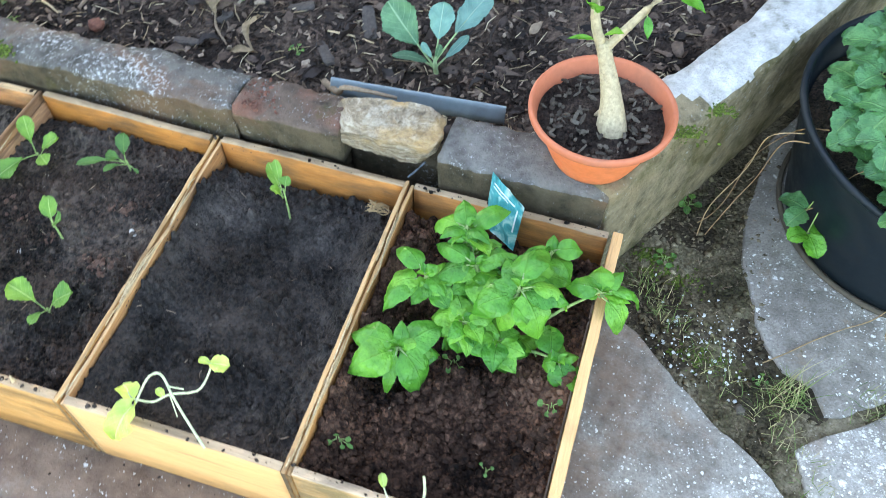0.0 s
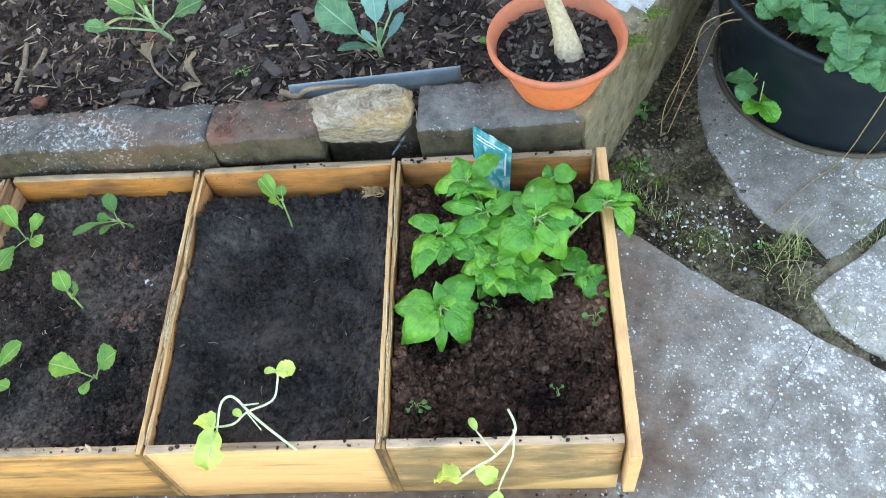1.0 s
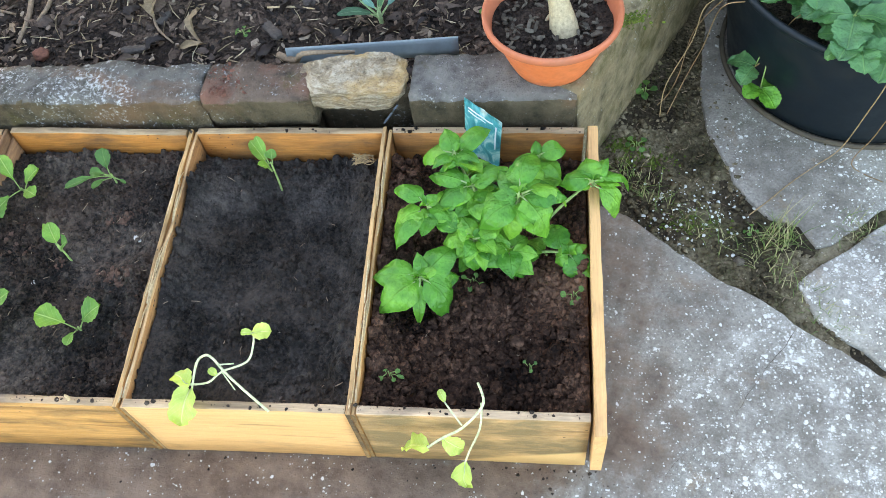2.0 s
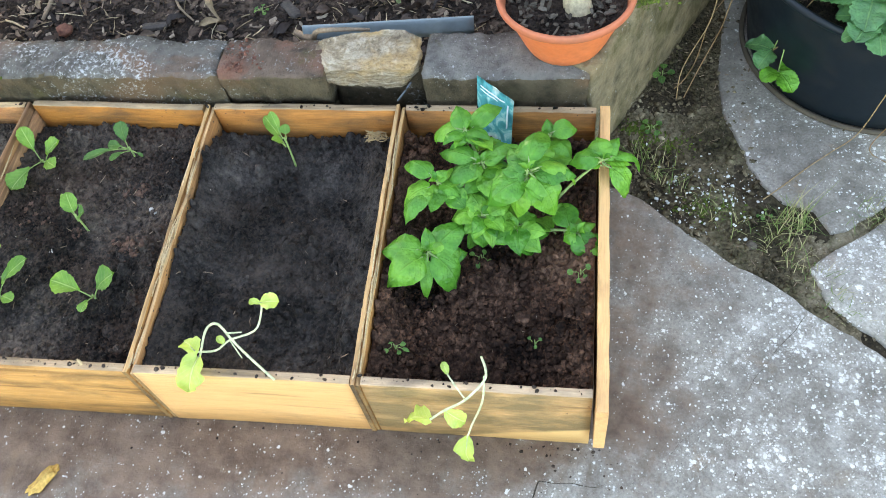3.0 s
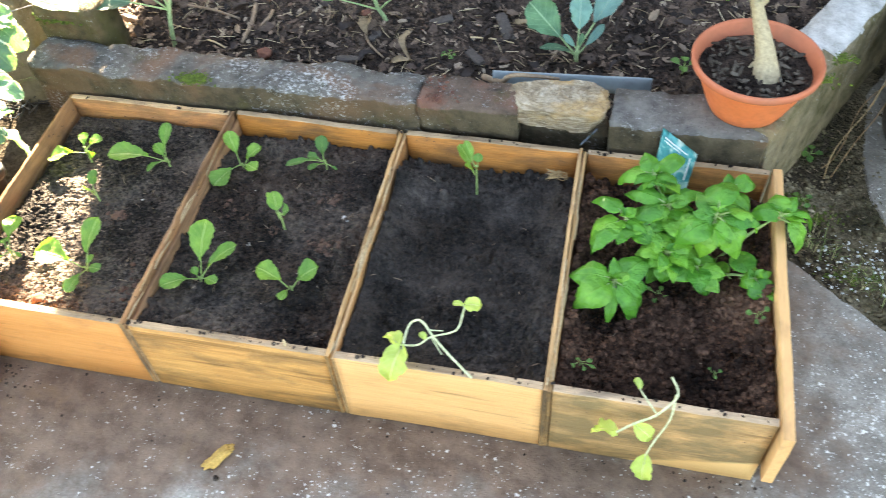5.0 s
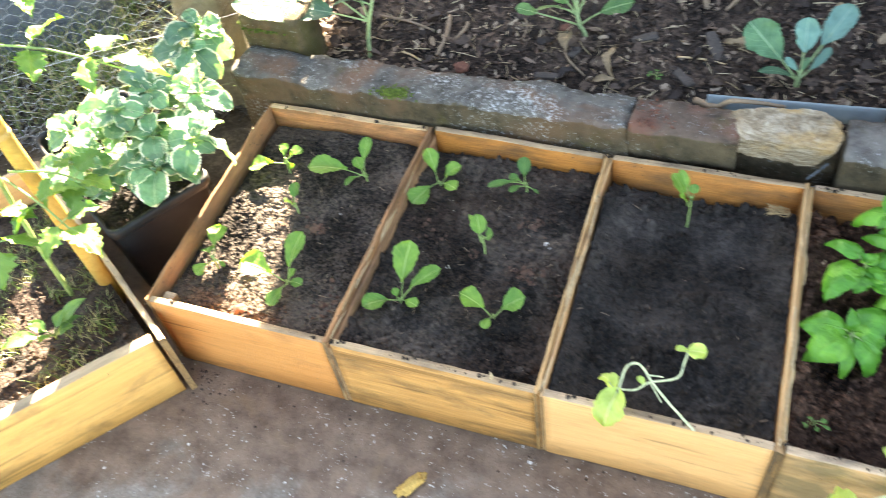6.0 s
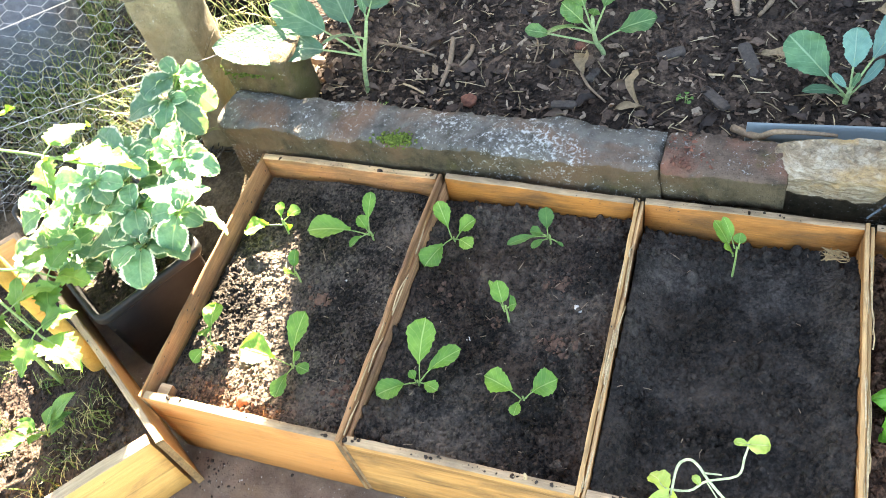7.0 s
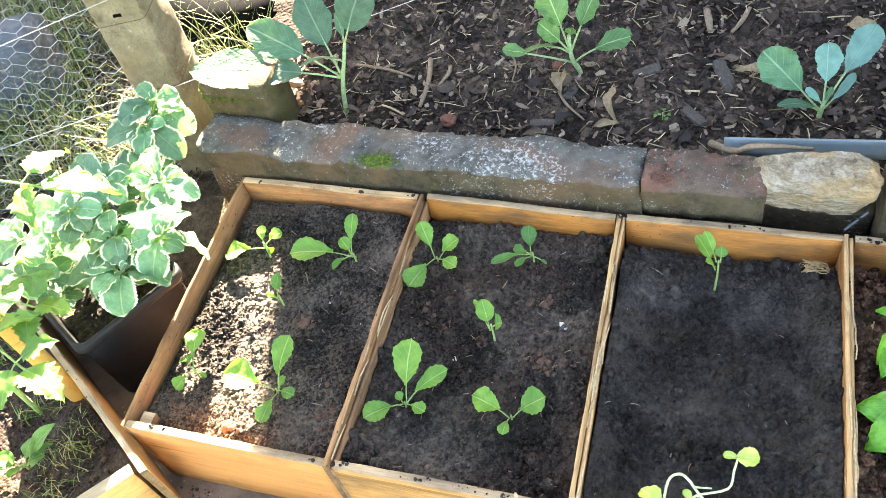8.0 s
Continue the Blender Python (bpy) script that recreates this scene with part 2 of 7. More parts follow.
SOIL_BLACK = soil("black_potting_soil", (0.006, 0.0055, 0.0053), (0.028, 0.0245, 0.0225), (0.080, 0.068, 0.060), 0.6, 1.0, 0.7, (0.048, 0.036, 0.028), 0.56)
SOIL_DARK = soil("dark_crumbly_soil", (0.0055, 0.0048, 0.0045), (0.027, 0.0228, 0.0202), (0.12, 0.094, 0.075), 1.4, 1.0, 0.70, (0.070, 0.046, 0.034), 0.54)
SOIL_ONE = soil("dry_crumbly_soil", (0.004, 0.0036, 0.0033), (0.024, 0.020, 0.0175), (0.15, 0.122, 0.096), 1.2, 1.0, 0.75, (0.105, 0.080, 0.062), 0.54)
SOIL_BROWN = soil("red_brown_soil", (0.006, 0.004, 0.0032), (0.044, 0.024, 0.0165), (0.17, 0.097, 0.064), 0.6, 0.85, 0.8, (0.13, 0.060, 0.033), 0.60)
SOIL_BED = soil("mulched_soil", (0.006, 0.005, 0.0045), (0.036, 0.026, 0.021), (0.15, 0.105, 0.078), 1.2)
EARTH = soil("trodden_earth", (0.016, 0.013, 0.009), (0.048, 0.037, 0.024), (0.12, 0.095, 0.066), 1.6, 0.8)


def chips(name, stops, rough=0.8):
    m, nt, p = material(name, rough, 0.3)
    v = coords(nt)
    col = ramp(nt, random_of(nt, True), stops)
    n = noise_fac(nt, v, 160, 4, 0.65)
    col = mix(nt, 0.7, col, ramp(nt, n, [(0.3, grey(0.45)), (0.7, grey(1.3))]), "MULTIPLY")
    paint(nt, p, col)
    bump(nt, p, n, 0.6, 0.002)
    return m


MULCH = chips("bark_mulch", [(0.0, (0.011, 0.0083, 0.007)), (0.45, (0.042, 0.0285, 0.0222)), (0.75, (0.108, 0.070, 0.051)), (0.90, (0.21, 0.15, 0.11)), (1.0, (0.38, 0.30, 0.22))])
CRUST = chips("dark_soil_crust", [(0.0, (0.05, 0.04, 0.03)), (1.0, (0.13, 0.11, 0.085))], 0.9)
STRAW = chips("dry_straw", [(0.0, (0.20, 0.15, 0.09)), (0.6, (0.36, 0.28, 0.17)), (1.0, (0.55, 0.46, 0.31))])
DEAD = chips("grey_dead_stalks", [(0.0, (0.035, 0.033, 0.029)), (0.6, (0.115, 0.105, 0.09)), (1.0, (0.27, 0.245, 0.21))])
TWIG = chips("brown_twig", [(0.0, (0.16, 0.11, 0.075)), (1.0, (0.30, 0.22, 0.15))])
PALE = chips("pale_wood_splinter", [(0.0, (0.42, 0.29, 0.15)), (1.0, (0.62, 0.48, 0.30))])
CLAY = chips("red_clay_lump", [(0.0, (0.070, 0.038, 0.027)), (1.0, (0.145, 0.082, 0.057))], 0.9)


def masonry(name, base, dark, red, lichen=0.5, moss=0.3, redness=0.3):
    m, nt, p = material(name, 0.85, 0.3)
    v = coords(nt)
    big = noise_fac(nt, v, 6, 5, 0.6, 0.4)
    mid = noise_fac(nt, v, 26, 6, 0.7)
    fine = noise_fac(nt, v, 170, 5, 0.7)
    col = ramp(nt, mid, [(0.3, dark), (0.55, base), (0.75, tuple(min(1, c * 1.35) for c in base))])
    col = mix(nt, ramp(nt, big, [(0.60 - 0.2 * redness, grey(0)), (0.74 - 0.2 * redness, grey(0.7))]), col, red)
    mo = noise_fac(nt, coords(nt, (1.3, 1, 1)), 9, 6, 0.7)
    col = mix(nt, ramp(nt, mo, [(0.64 - 0.22 * moss, grey(0)), (0.76 - 0.2 * moss, grey(0.8))]), col, (0.075, 0.068, 0.02))
    wh = calc(nt, "ADD", calc(nt, "MULTIPLY", noise_fac(nt, v, 8, 3, 0.5), 0.35), calc(nt, "MULTIPLY", noise_fac(nt, v, 120, 4, 0.8), 0.8))
    col = mix(nt, ramp(nt, wh, [(0.72 - 0.12 * lichen, grey(0)), (0.80 - 0.1 * lichen, grey(0.8))]), col, (0.50, 0.52, 0.52))
    paint(nt, p, col)
    n1 = bump(nt, p, mid, 0.9, 0.012)
    bump(nt, p, fine, 0.9, 0.004, n1)
    return m


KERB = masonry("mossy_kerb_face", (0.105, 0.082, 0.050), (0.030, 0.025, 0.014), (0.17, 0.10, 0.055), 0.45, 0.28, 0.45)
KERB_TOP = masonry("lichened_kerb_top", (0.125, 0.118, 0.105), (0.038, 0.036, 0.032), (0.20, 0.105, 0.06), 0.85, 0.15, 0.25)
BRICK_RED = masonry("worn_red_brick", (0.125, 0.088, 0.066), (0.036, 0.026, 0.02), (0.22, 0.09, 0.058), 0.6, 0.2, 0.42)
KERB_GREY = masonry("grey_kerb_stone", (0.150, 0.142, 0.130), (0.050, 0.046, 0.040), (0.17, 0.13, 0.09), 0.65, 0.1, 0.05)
# Pale concrete whose colour is lifted to stand in for sun and sky.
WALL_TOP_LIT = masonry("sunlit_pale_wall_top", (0.55, 0.54, 0.51), (0.28, 0.27, 0.24), (0.36, 0.32, 0.26), 0.6, 0.15, 0.0)
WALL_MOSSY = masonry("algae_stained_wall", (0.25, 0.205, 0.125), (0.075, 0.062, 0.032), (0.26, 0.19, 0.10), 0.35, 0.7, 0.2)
CORNER_MAT = masonry("mossy_ochre_brick", (0.12, 0.088, 0.045), (0.045, 0.034, 0.018), (0.16, 0.08, 0.04), 0.2, 0.75, 0.35)
POST_MAT = masonry("ochre_stained_concrete", (0.235, 0.205, 0.135), (0.13, 0.11, 0.07), (0.21, 0.15, 0.075), 0.25, 0.15, 0.4)
RENDER_WALL = masonry("shade_wall_render", (0.088, 0.070, 0.042), (0.052, 0.041, 0.025), (0.10, 0.065, 0.03), 0.1, 0.2, 0.4)
BLOCK_MAT = masonry("blue_grey_concrete", (0.10, 0.118, 0.14), (0.06, 0.072, 0.088), (0.10, 0.11, 0.12), 0.2, 0.0, 0.0)


def pavement_mat(name, bare=0.0):
    m, nt, p = material(name, 0.8, 0.35)
    v = coords(nt)
    big = noise_fac(nt, v, 2.6, 5, 0.6, 0.3)
    mid = noise_fac(nt, v, 22, 6, 0.68)
    fine = noise_fac(nt, v, 200, 5, 0.7)
    col = ramp(nt, calc(nt, "ADD", calc(nt, "MULTIPLY", big, 0.5), calc(nt, "MULTIPLY", mid, 0.5)),
               [(0.36, (0.17, 0.148, 0.122)), (0.5, (0.32, 0.292, 0.248)), (0.64, (0.48, 0.45, 0.395))])
    col = mix(nt, ramp(nt, fine, [(0.32, grey(0.55)), (0.62, grey(0.0))]), col, (0.075, 0.066, 0.056))
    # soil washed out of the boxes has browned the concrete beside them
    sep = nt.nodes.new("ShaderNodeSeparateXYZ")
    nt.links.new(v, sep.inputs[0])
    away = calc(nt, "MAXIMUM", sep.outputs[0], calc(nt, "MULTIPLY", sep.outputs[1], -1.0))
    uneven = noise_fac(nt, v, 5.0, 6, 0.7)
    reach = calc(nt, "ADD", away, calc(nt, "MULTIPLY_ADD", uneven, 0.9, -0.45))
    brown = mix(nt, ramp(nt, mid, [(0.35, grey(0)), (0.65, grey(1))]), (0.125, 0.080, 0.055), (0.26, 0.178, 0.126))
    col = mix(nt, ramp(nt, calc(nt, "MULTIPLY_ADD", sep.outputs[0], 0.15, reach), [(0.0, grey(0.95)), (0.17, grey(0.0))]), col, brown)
    rust = noise_fac(nt, v, 9.0, 5, 0.65, 0.4)
    col = mix(nt, ramp(nt, rust, [(0.60, grey(0)), (0.72, grey(0.55))]), col, (0.25, 0.16, 0.09))
    # pale round lichen, dense away from the planter and sparse beside it
    east = calc(nt, "ADD", calc(nt, "MULTIPLY_ADD", sep.outputs[0], 0.13, 0.145 - bare), calc(nt, "MULTIPLY_ADD", noise_fac(nt, v, 6.5, 5, 0.7), 0.9, -0.45))
    where = calc(nt, "MINIMUM", calc(nt, "MINIMUM", calc(nt, "MULTIPLY", reach, 0.8), east), 0.27)
    where = calc(nt, "ADD", where, calc(nt, "MULTIPLY_ADD", noise_fac(nt, v, 38, 4, 0.7), 0.7, -0.38))
    jitter = nt.nodes.new("ShaderNodeTexNoise")
    jitter.inputs["Scale"].default_value = 110.0
    nt.links.new(v, jitter.inputs["Vector"])
    warp = mix(nt, 0.005, v, jitter.outputs["Color"])
    edge = calc(nt, "MULTIPLY_ADD", fine, 1.0, -0.5)
    def spots(scale, need, gain):
        d = cells(nt, warp, scale)
        c = cells(nt, warp, scale, output="Color")
        grown = calc(nt, "MULTIPLY", calc(nt, "SUBTRACT", calc(nt, "ADD", c, where), need), gain)
        return ramp(nt, calc(nt, "SUBTRACT", grown, calc(nt, "ADD", d, edge)), [(0.0, grey(0)), (0.08, grey(1))])
    col = mix(nt, calc(nt, "MULTIPLY", spots(27, 0.93, 1.1), 0.8), col, (0.60, 0.59, 0.54))
    col = mix(nt, calc(nt, "MULTIPLY", spots(52, 0.79, 1.3), 0.9), col, (0.74, 0.73, 0.68))
    col = mix(nt, calc(nt, "MULTIPLY", spots(105, 0.71, 1.3), 0.9), col, (0.74, 0.73, 0.68))
    col = mix(nt, calc(nt, "MULTIPLY", spots(240, 0.66, 1.5), 0.75), col, (0.70, 0.69, 0.64))
    dust = noise_fac(nt, v, 330, 6, 0.85)
    col = mix(nt, ramp(nt, calc(nt, "ADD", dust, calc(nt, "MULTIPLY", where, 0.45)), [(0.63, grey(0)), (0.72, grey(0.65))]), col, (0.66, 0.65, 0.60))
    haze = noise_fac(nt, v, 14, 8, 0.8)
    col = mix(nt, ramp(nt, calc(nt, "ADD", haze, calc(nt, "MULTIPLY", where, 0.6)), [(0.62, grey(0)), (0.84, grey(0.62))]), col, (0.58, 0.545, 0.50))
    paint(nt, p, col, ramp(nt, mid, [(0.3, grey(0.62)), (0.7, grey(0.9))]))
    n1 = bump(nt, p, mid, 0.6, 0.006)
    bump(nt, p, fine, 0.7, 0.003, n1)
    return m


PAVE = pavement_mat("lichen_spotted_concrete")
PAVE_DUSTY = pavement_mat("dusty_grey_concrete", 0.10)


def rock_mat():
    m, nt, p = material("layered_sandstone", 0.8, 0.35)
    v = coords(nt, (1, 1, 1))
    band = noise_fac(nt, coords(nt, (14, 14, 95)), 2.2, 7, 0.72, 0.0)
    fine = noise_fac(nt, coords(nt, (60, 60, 170)), 2.8, 6, 0.75)
    col = ramp(nt, band, [(0.3, (0.09, 0.065, 0.045)), (0.48, (0.27, 0.21, 0.14)), (0.66, (0.46, 0.40, 0.31))])
    col = mix(nt, ramp(nt, noise_fac(nt, v, 18, 3, 0.5), [(0.5, grey(0)), (0.66, grey(0.6))]), col, (0.44, 0.27, 0.10))
    col = mix(nt, ramp(nt, fine, [(0.28, grey(0.7)), (0.5, grey(0))]), col, (0.12, 0.09, 0.06))
    paint(nt, p, col)
    n1 = bump(nt, p, band, 0.8, 0.005)
    bump(nt, p, fine, 0.7, 0.003, n1)
    return m


ROCK = rock_mat()


def plastic(name, colour, rough=0.45, dirt=(0.12, 0.09, 0.06), dirty=0.3, spec=0.5):
    m, nt, p = material(name, rough, spec)
    v = coords(nt)
    n = noise_fac(nt, v, 14, 5, 0.65)
    col = mix(nt, ramp(nt, n, [(0.62 - 0.2 * dirty, grey(0)), (0.78, grey(0.75 * dirty + 0.1))]), colour, dirt)
    f = noise_fac(nt, v, 90, 4, 0.6)
    col = mix(nt, 0.35, col, ramp(nt, f, [(0.3, grey(0.75)), (0.7, grey(1.15))]), "MULTIPLY")
    paint(nt, p, col, ramp(nt, n, [(0.3, grey(rough - 0.08)), (0.75, grey(min(1, rough + 0.3)))]))
    bump(nt, p, f, 0.15, 0.001)
    return m


TERRACOTTA = plastic("orange_plastic", (0.68, 0.175, 0.06), 0.42, (0.30, 0.14, 0.07), 0.35)
TERRACOTTA_RIM = plastic("dull_red_plastic", (0.46, 0.13, 0.062), 0.5, (0.24, 0.12, 0.075), 0.6)
TROUGH_PLASTIC = plastic("trough_plastic", (0.009, 0.0105, 0.012), 0.45, (0.020, 0.019, 0.018), 0.4, 0.3)
BLACK_PLASTIC = plastic("black_plastic", (0.005, 0.011, 0.016), 0.38, (0.030, 0.030, 0.027), 0.55, 0.3)
RUBBER = plastic("old_rubber", (0.0035, 0.004, 0.0048), 0.95, (0.007, 0.0065, 0.006), 0.5, 0.03)
MUD_RING = plastic("muddy_rubber", (0.085, 0.07, 0.052), 0.7, (0.20, 0.16, 0.11), 0.6, 0.2)
STRIP_MAT = plastic("grey_plastic_strip", (0.21, 0.26, 0.275), 0.45, (0.10, 0.09, 0.08), 0.25)
# Paler copy of the strip's colour, painting the highlight along its top edge.
STRIP_HIGHLIGHT = plastic("strip_edge_highlight", (0.42, 0.48, 0.50), 0.45, (0.10, 0.09, 0.08), 0.25)
GALV, _nt, _p = material("galvanised_wire", 0.4, 0.5)
_p.inputs["Base Color"].default_value = (0.42, 0.43, 0.44, 1)
_p.inputs["Metallic"].default_value = 0.75
bump(_nt, _p, noise_fac(_nt, coords(_nt), 300, 3, 0.5), 0.2, 0.0005)
STAKE_MAT = wood("yellow_bamboo", (0.62, 0.38, 0.09), (0.48, 0.26, 0.05), (0.30, 0.16, 0.04), 0.72, 0.5)
STEM_PALE = chips("pale_swollen_stem", [(0.0, (0.36, 0.29, 0.18)), (1.0, (0.42, 0.35, 0.22))], 0.55)


def foliage(name, light, dark, vein, gloss=0.45, through_light=0.35, margin=None, margin_at=0.72, puckered=0.5, rib=0.75):
    """Leaf surface: midrib and side veins, mottling, translucency; margin: a pale variegated edge."""
    m, nt, p = material(name, gloss, 0.45)
    uv = nt.nodes.new("ShaderNodeTexCoord").outputs["UV"]
    v = coords(nt)
    sep = nt.nodes.new("ShaderNodeSeparateXYZ")
    nt.links.new(uv, sep.inputs[0])
    across = calc(nt, "ABSOLUTE", calc(nt, "SUBTRACT", sep.outputs[0], 0.5))
    along = sep.outputs[1]
    n = noise_fac(nt, v, 45, 4, 0.6)
    col = ramp(nt, n, [(0.3, dark), (0.7, light)])
    midrib = ramp(nt, across, [(0.012, grey(1)), (0.035, grey(0))])
    side = calc(nt, "SINE", calc(nt, "ADD", calc(nt, "MULTIPLY", calc(nt, "SUBTRACT", along, calc(nt, "MULTIPLY", across, 0.75)), 38.0), calc(nt, "MULTIPLY", noise_fac(nt, v, 30, 2, 0.5), 5.0)))
    side = ramp(nt, side, [(0.90, grey(0)), (1.0, grey(1))])
    veins = calc(nt, "MAXIMUM", midrib, calc(nt, "MULTIPLY", side, 0.28))
    col = mix(nt, calc(nt, "MULTIPLY", veins, rib), col, vein)
    if margin is not None:
        edge = calc(nt, "ADD", calc(nt, "MULTIPLY", across, 2.0), calc(nt, "MULTIPLY", calc(nt, "SUBTRACT", noise_fac(nt, v, 130, 3, 0.6), 0.5), 0.4))
        tip = calc(nt, "SUBTRACT", along, 0.12)
        edge = calc(nt, "MAXIMUM", edge, tip)
        col = mix(nt, ramp(nt, edge, [(margin_at, grey(0)), (margin_at + 0.07, grey(1))]), col, margin)
    hsv = nt.nodes.new("ShaderNodeHueSaturation")
    r = random_of(nt)
    nt.links.new(calc(nt, "MULTIPLY_ADD", r, 0.56, 0.70), hsv.inputs["Value"])
    nt.links.new(calc(nt, "MULTIPLY_ADD", r, -0.03, 0.515), hsv.inputs["Hue"])
    nt.links.new(col, hsv.inputs["Color"])
    col = hsv.outputs["Color"]
    paint(nt, p, col)
    quilt = cells(nt, v, 190, "SMOOTH_F1")
    h = calc(nt, "ADD", calc(nt, "MULTIPLY", veins, -0.8), calc(nt, "MULTIPLY", calc(nt, "SUBTRACT", noise_fac(nt, v, 70, 3, 0.5), quilt), puckered))
    bump(nt, p, h, 0.6, 0.0026)
    tr = nt.nodes.new("ShaderNodeBsdfTranslucent")
    warm = mix(nt, 1.0, col, (1.5, 1.35, 0.55), "MULTIPLY")
    nt.links.new(warm, tr.inputs["Color"])
    blend = nt.nodes.new("ShaderNodeMixShader")
    blend.inputs[0].default_value = through_light
    nt.links.new(p.outputs[0], blend.inputs[1])
    nt.links.new(tr.outputs[0], blend.inputs[2])
    nt.links.new(blend.outputs[0], nt.nodes["Material Output"].inputs["Surface"])
    return m


BUSH_LEAF = foliage("bright_ovate_leaf", (0.13, 0.40, 0.045), (0.06, 0.235, 0.026), (0.17, 0.40, 0.06), 0.27, 0.28, None, 0.7, 1.1, 0.2)
SEEDLING_LEAF = foliage("seedling_leaf", (0.17, 0.36, 0.06), (0.09, 0.24, 0.035), (0.36, 0.52, 0.18), 0.42, 0.35)
KALE_LEAF = foliage("blue_green_kale_leaf", (0.085, 0.20, 0.105), (0.045, 0.13, 0.068), (0.30, 0.46, 0.31), 0.5, 0.2, None, 0.7, 0.8, 0.5)
KALE_BLUE = foliage("bloomy_kale_leaf", (0.15, 0.32, 0.27), (0.095, 0.225, 0.19), (0.26, 0.42, 0.34), 0.5, 0.2, None, 0.7, 0.4)
COLEUS_LEAF = foliage("variegated_leaf", (0.17, 0.35, 0.19), (0.09, 0.225, 0.12), (0.30, 0.47, 0.27), 0.45, 0.30, (0.80, 0.84, 0.66), 0.83, 1.0, 0.5)
TOMATO_LEAF = foliage("tomato_leaf", (0.17, 0.34, 0.075), (0.11, 0.25, 0.05), (0.22, 0.36, 0.10), 0.5, 0.35)
BERRY_LEAF = foliage("strawberry_leaf", (0.092, 0.265, 0.088), (0.046, 0.15, 0.056), (0.19, 0.38, 0.13), 0.32, 0.25, None, 0.7, 0.9, 0.5)
SQUASH_LEAF = foliage("yellowing_leaf", (0.52, 0.66, 0.17), (0.36, 0.50, 0.10), (0.66, 0.70, 0.36), 0.5, 0.3)
WEED_LEAF = foliage("weed_leaf", (0.12, 0.27, 0.06), (0.07, 0.18, 0.04), (0.2, 0.34, 0.1), 0.5, 0.3)
DRY_LEAF = chips("dry_leaf", [(0.0, (0.20, 0.135, 0.078)), (1.0, (0.34, 0.25, 0.15))])
STEM_GREEN = chips("green_stem", [(0.0, (0.22, 0.34, 0.10)), (1.0, (0.30, 0.42, 0.15))], 0.5)
STEM_KALE = chips("pale_kale_stalk", [(0.0, (0.26, 0.38, 0.17)), (1.0, (0.36, 0.47, 0.24))], 0.5)
STEM_WHITE = chips("pale_green_stem", [(0.0, (0.50, 0.56, 0.32)), (1.0, (0.60, 0.64, 0.40))], 0.5)
STEM_RED = chips("red_runner", [(0.0, (0.22, 0.12, 0.06)), (1.0, (0.32, 0.20, 0.09))], 0.5)
STEM_TAN = chips("tan_runner", [(0.0, (0.30, 0.19, 0.09)), (1.0, (0.40, 0.28, 0.14))], 0.5)
GRASS = chips("grass_blade", [(0.0, (0.075, 0.13, 0.03)), (0.5, (0.16, 0.23, 0.06)), (0.75, (0.33, 0.31, 0.14)), (1.0, (0.42, 0.36, 0.20))], 0.6)
MOSS = chips("moss", [(0.0, (0.055, 0.085, 0.012)), (1.0, (0.12, 0.17, 0.025))], 0.9)


# ---- ground and pavement ----
def spaced(lo, hi, step, far, count):
    inner = list(np.arange(lo, hi + 1e-6, step))
    grow = np.geomspace(0.1, far, count)
    return np.array([lo - g for g in grow[::-1]] + inner + [hi + g for g in grow])


def ground_sheet():
    xs, ys = spaced(-3.4, 1.6, 0.03, 60, 14), spaced(-1.2, 2.6, 0.03, 60, 14)
    verts, faces = [], []
    for y in ys:
        for x in xs:
            near = -3.5 < x < 1.7 and -1.3 < y < 2.7
            z = -0.05 + (0.016 * fbm((x * 5, y * 5, 0.0), 4) if near else 0.0)
            if -3.4 < x < -1.5 and y > 0.3:
                z += 0.03
            if near and 0.0 < x < 0.75 and -0.1 < y < 1.3:
                z = -0.024 + 0.25 * (z + 0.05)
            verts.append((x, y, z))
    n = len(xs)
    for j in range(len(ys) - 1):
        for i in range(n - 1):
            faces.append((j * n + i, j * n + i + 1, (j + 1) * n + i + 1, (j + 1) * n + i))
    ob = new("ground", mesh_of("ground", verts, faces, [EARTH]))
    tagged(ob, "trodden brown earth with grit under the yard", "ground", kind="structure")


ground_sheet()


def ragged(poly, step, amount, seed):
    """A closed outline with short uneven edges."""
    out = []
    for i, a in enumerate(poly):
        b = poly[(i + 1) % len(poly)]
        a, b = Vector((*a, 0)), Vector((*b, 0))
        n = max(1, int((b - a).length / step)) if (b - a).length < 2.2 else 4
        side = Vector((-(b - a).y, (b - a).x, 0)).normalized()
        for k in range(n):
            p = a.lerp(b, k / n)
            e = (amount if (b - a).length > 0.03 else 0.0) * (noise.noise(Vector((p.x * 14 + seed, p.y * 14, seed))) + 0.5 * noise.noise(Vector((p.x * 50, p.y * 50 + seed, 1.0))))
            out.append(p + side * e)
    return out


def open_line(pts, step, amount):
    out = []
    for (ax, ay), (bx, by) in zip(pts, pts[1:]):
        n = max(1, int(math.hypot(bx - ax, by - ay) / step))
        for k in range(n):
            x, y = ax + (bx - ax) * k / n, ay + (by - ay) * k / n
            out.append((x + amount * noise.noise(Vector((x * 30, y * 30, 1.0))), y + amount * noise.noise(Vector((x * 30, y * 30, 7.0)))))
    return out + [pts[-1]]


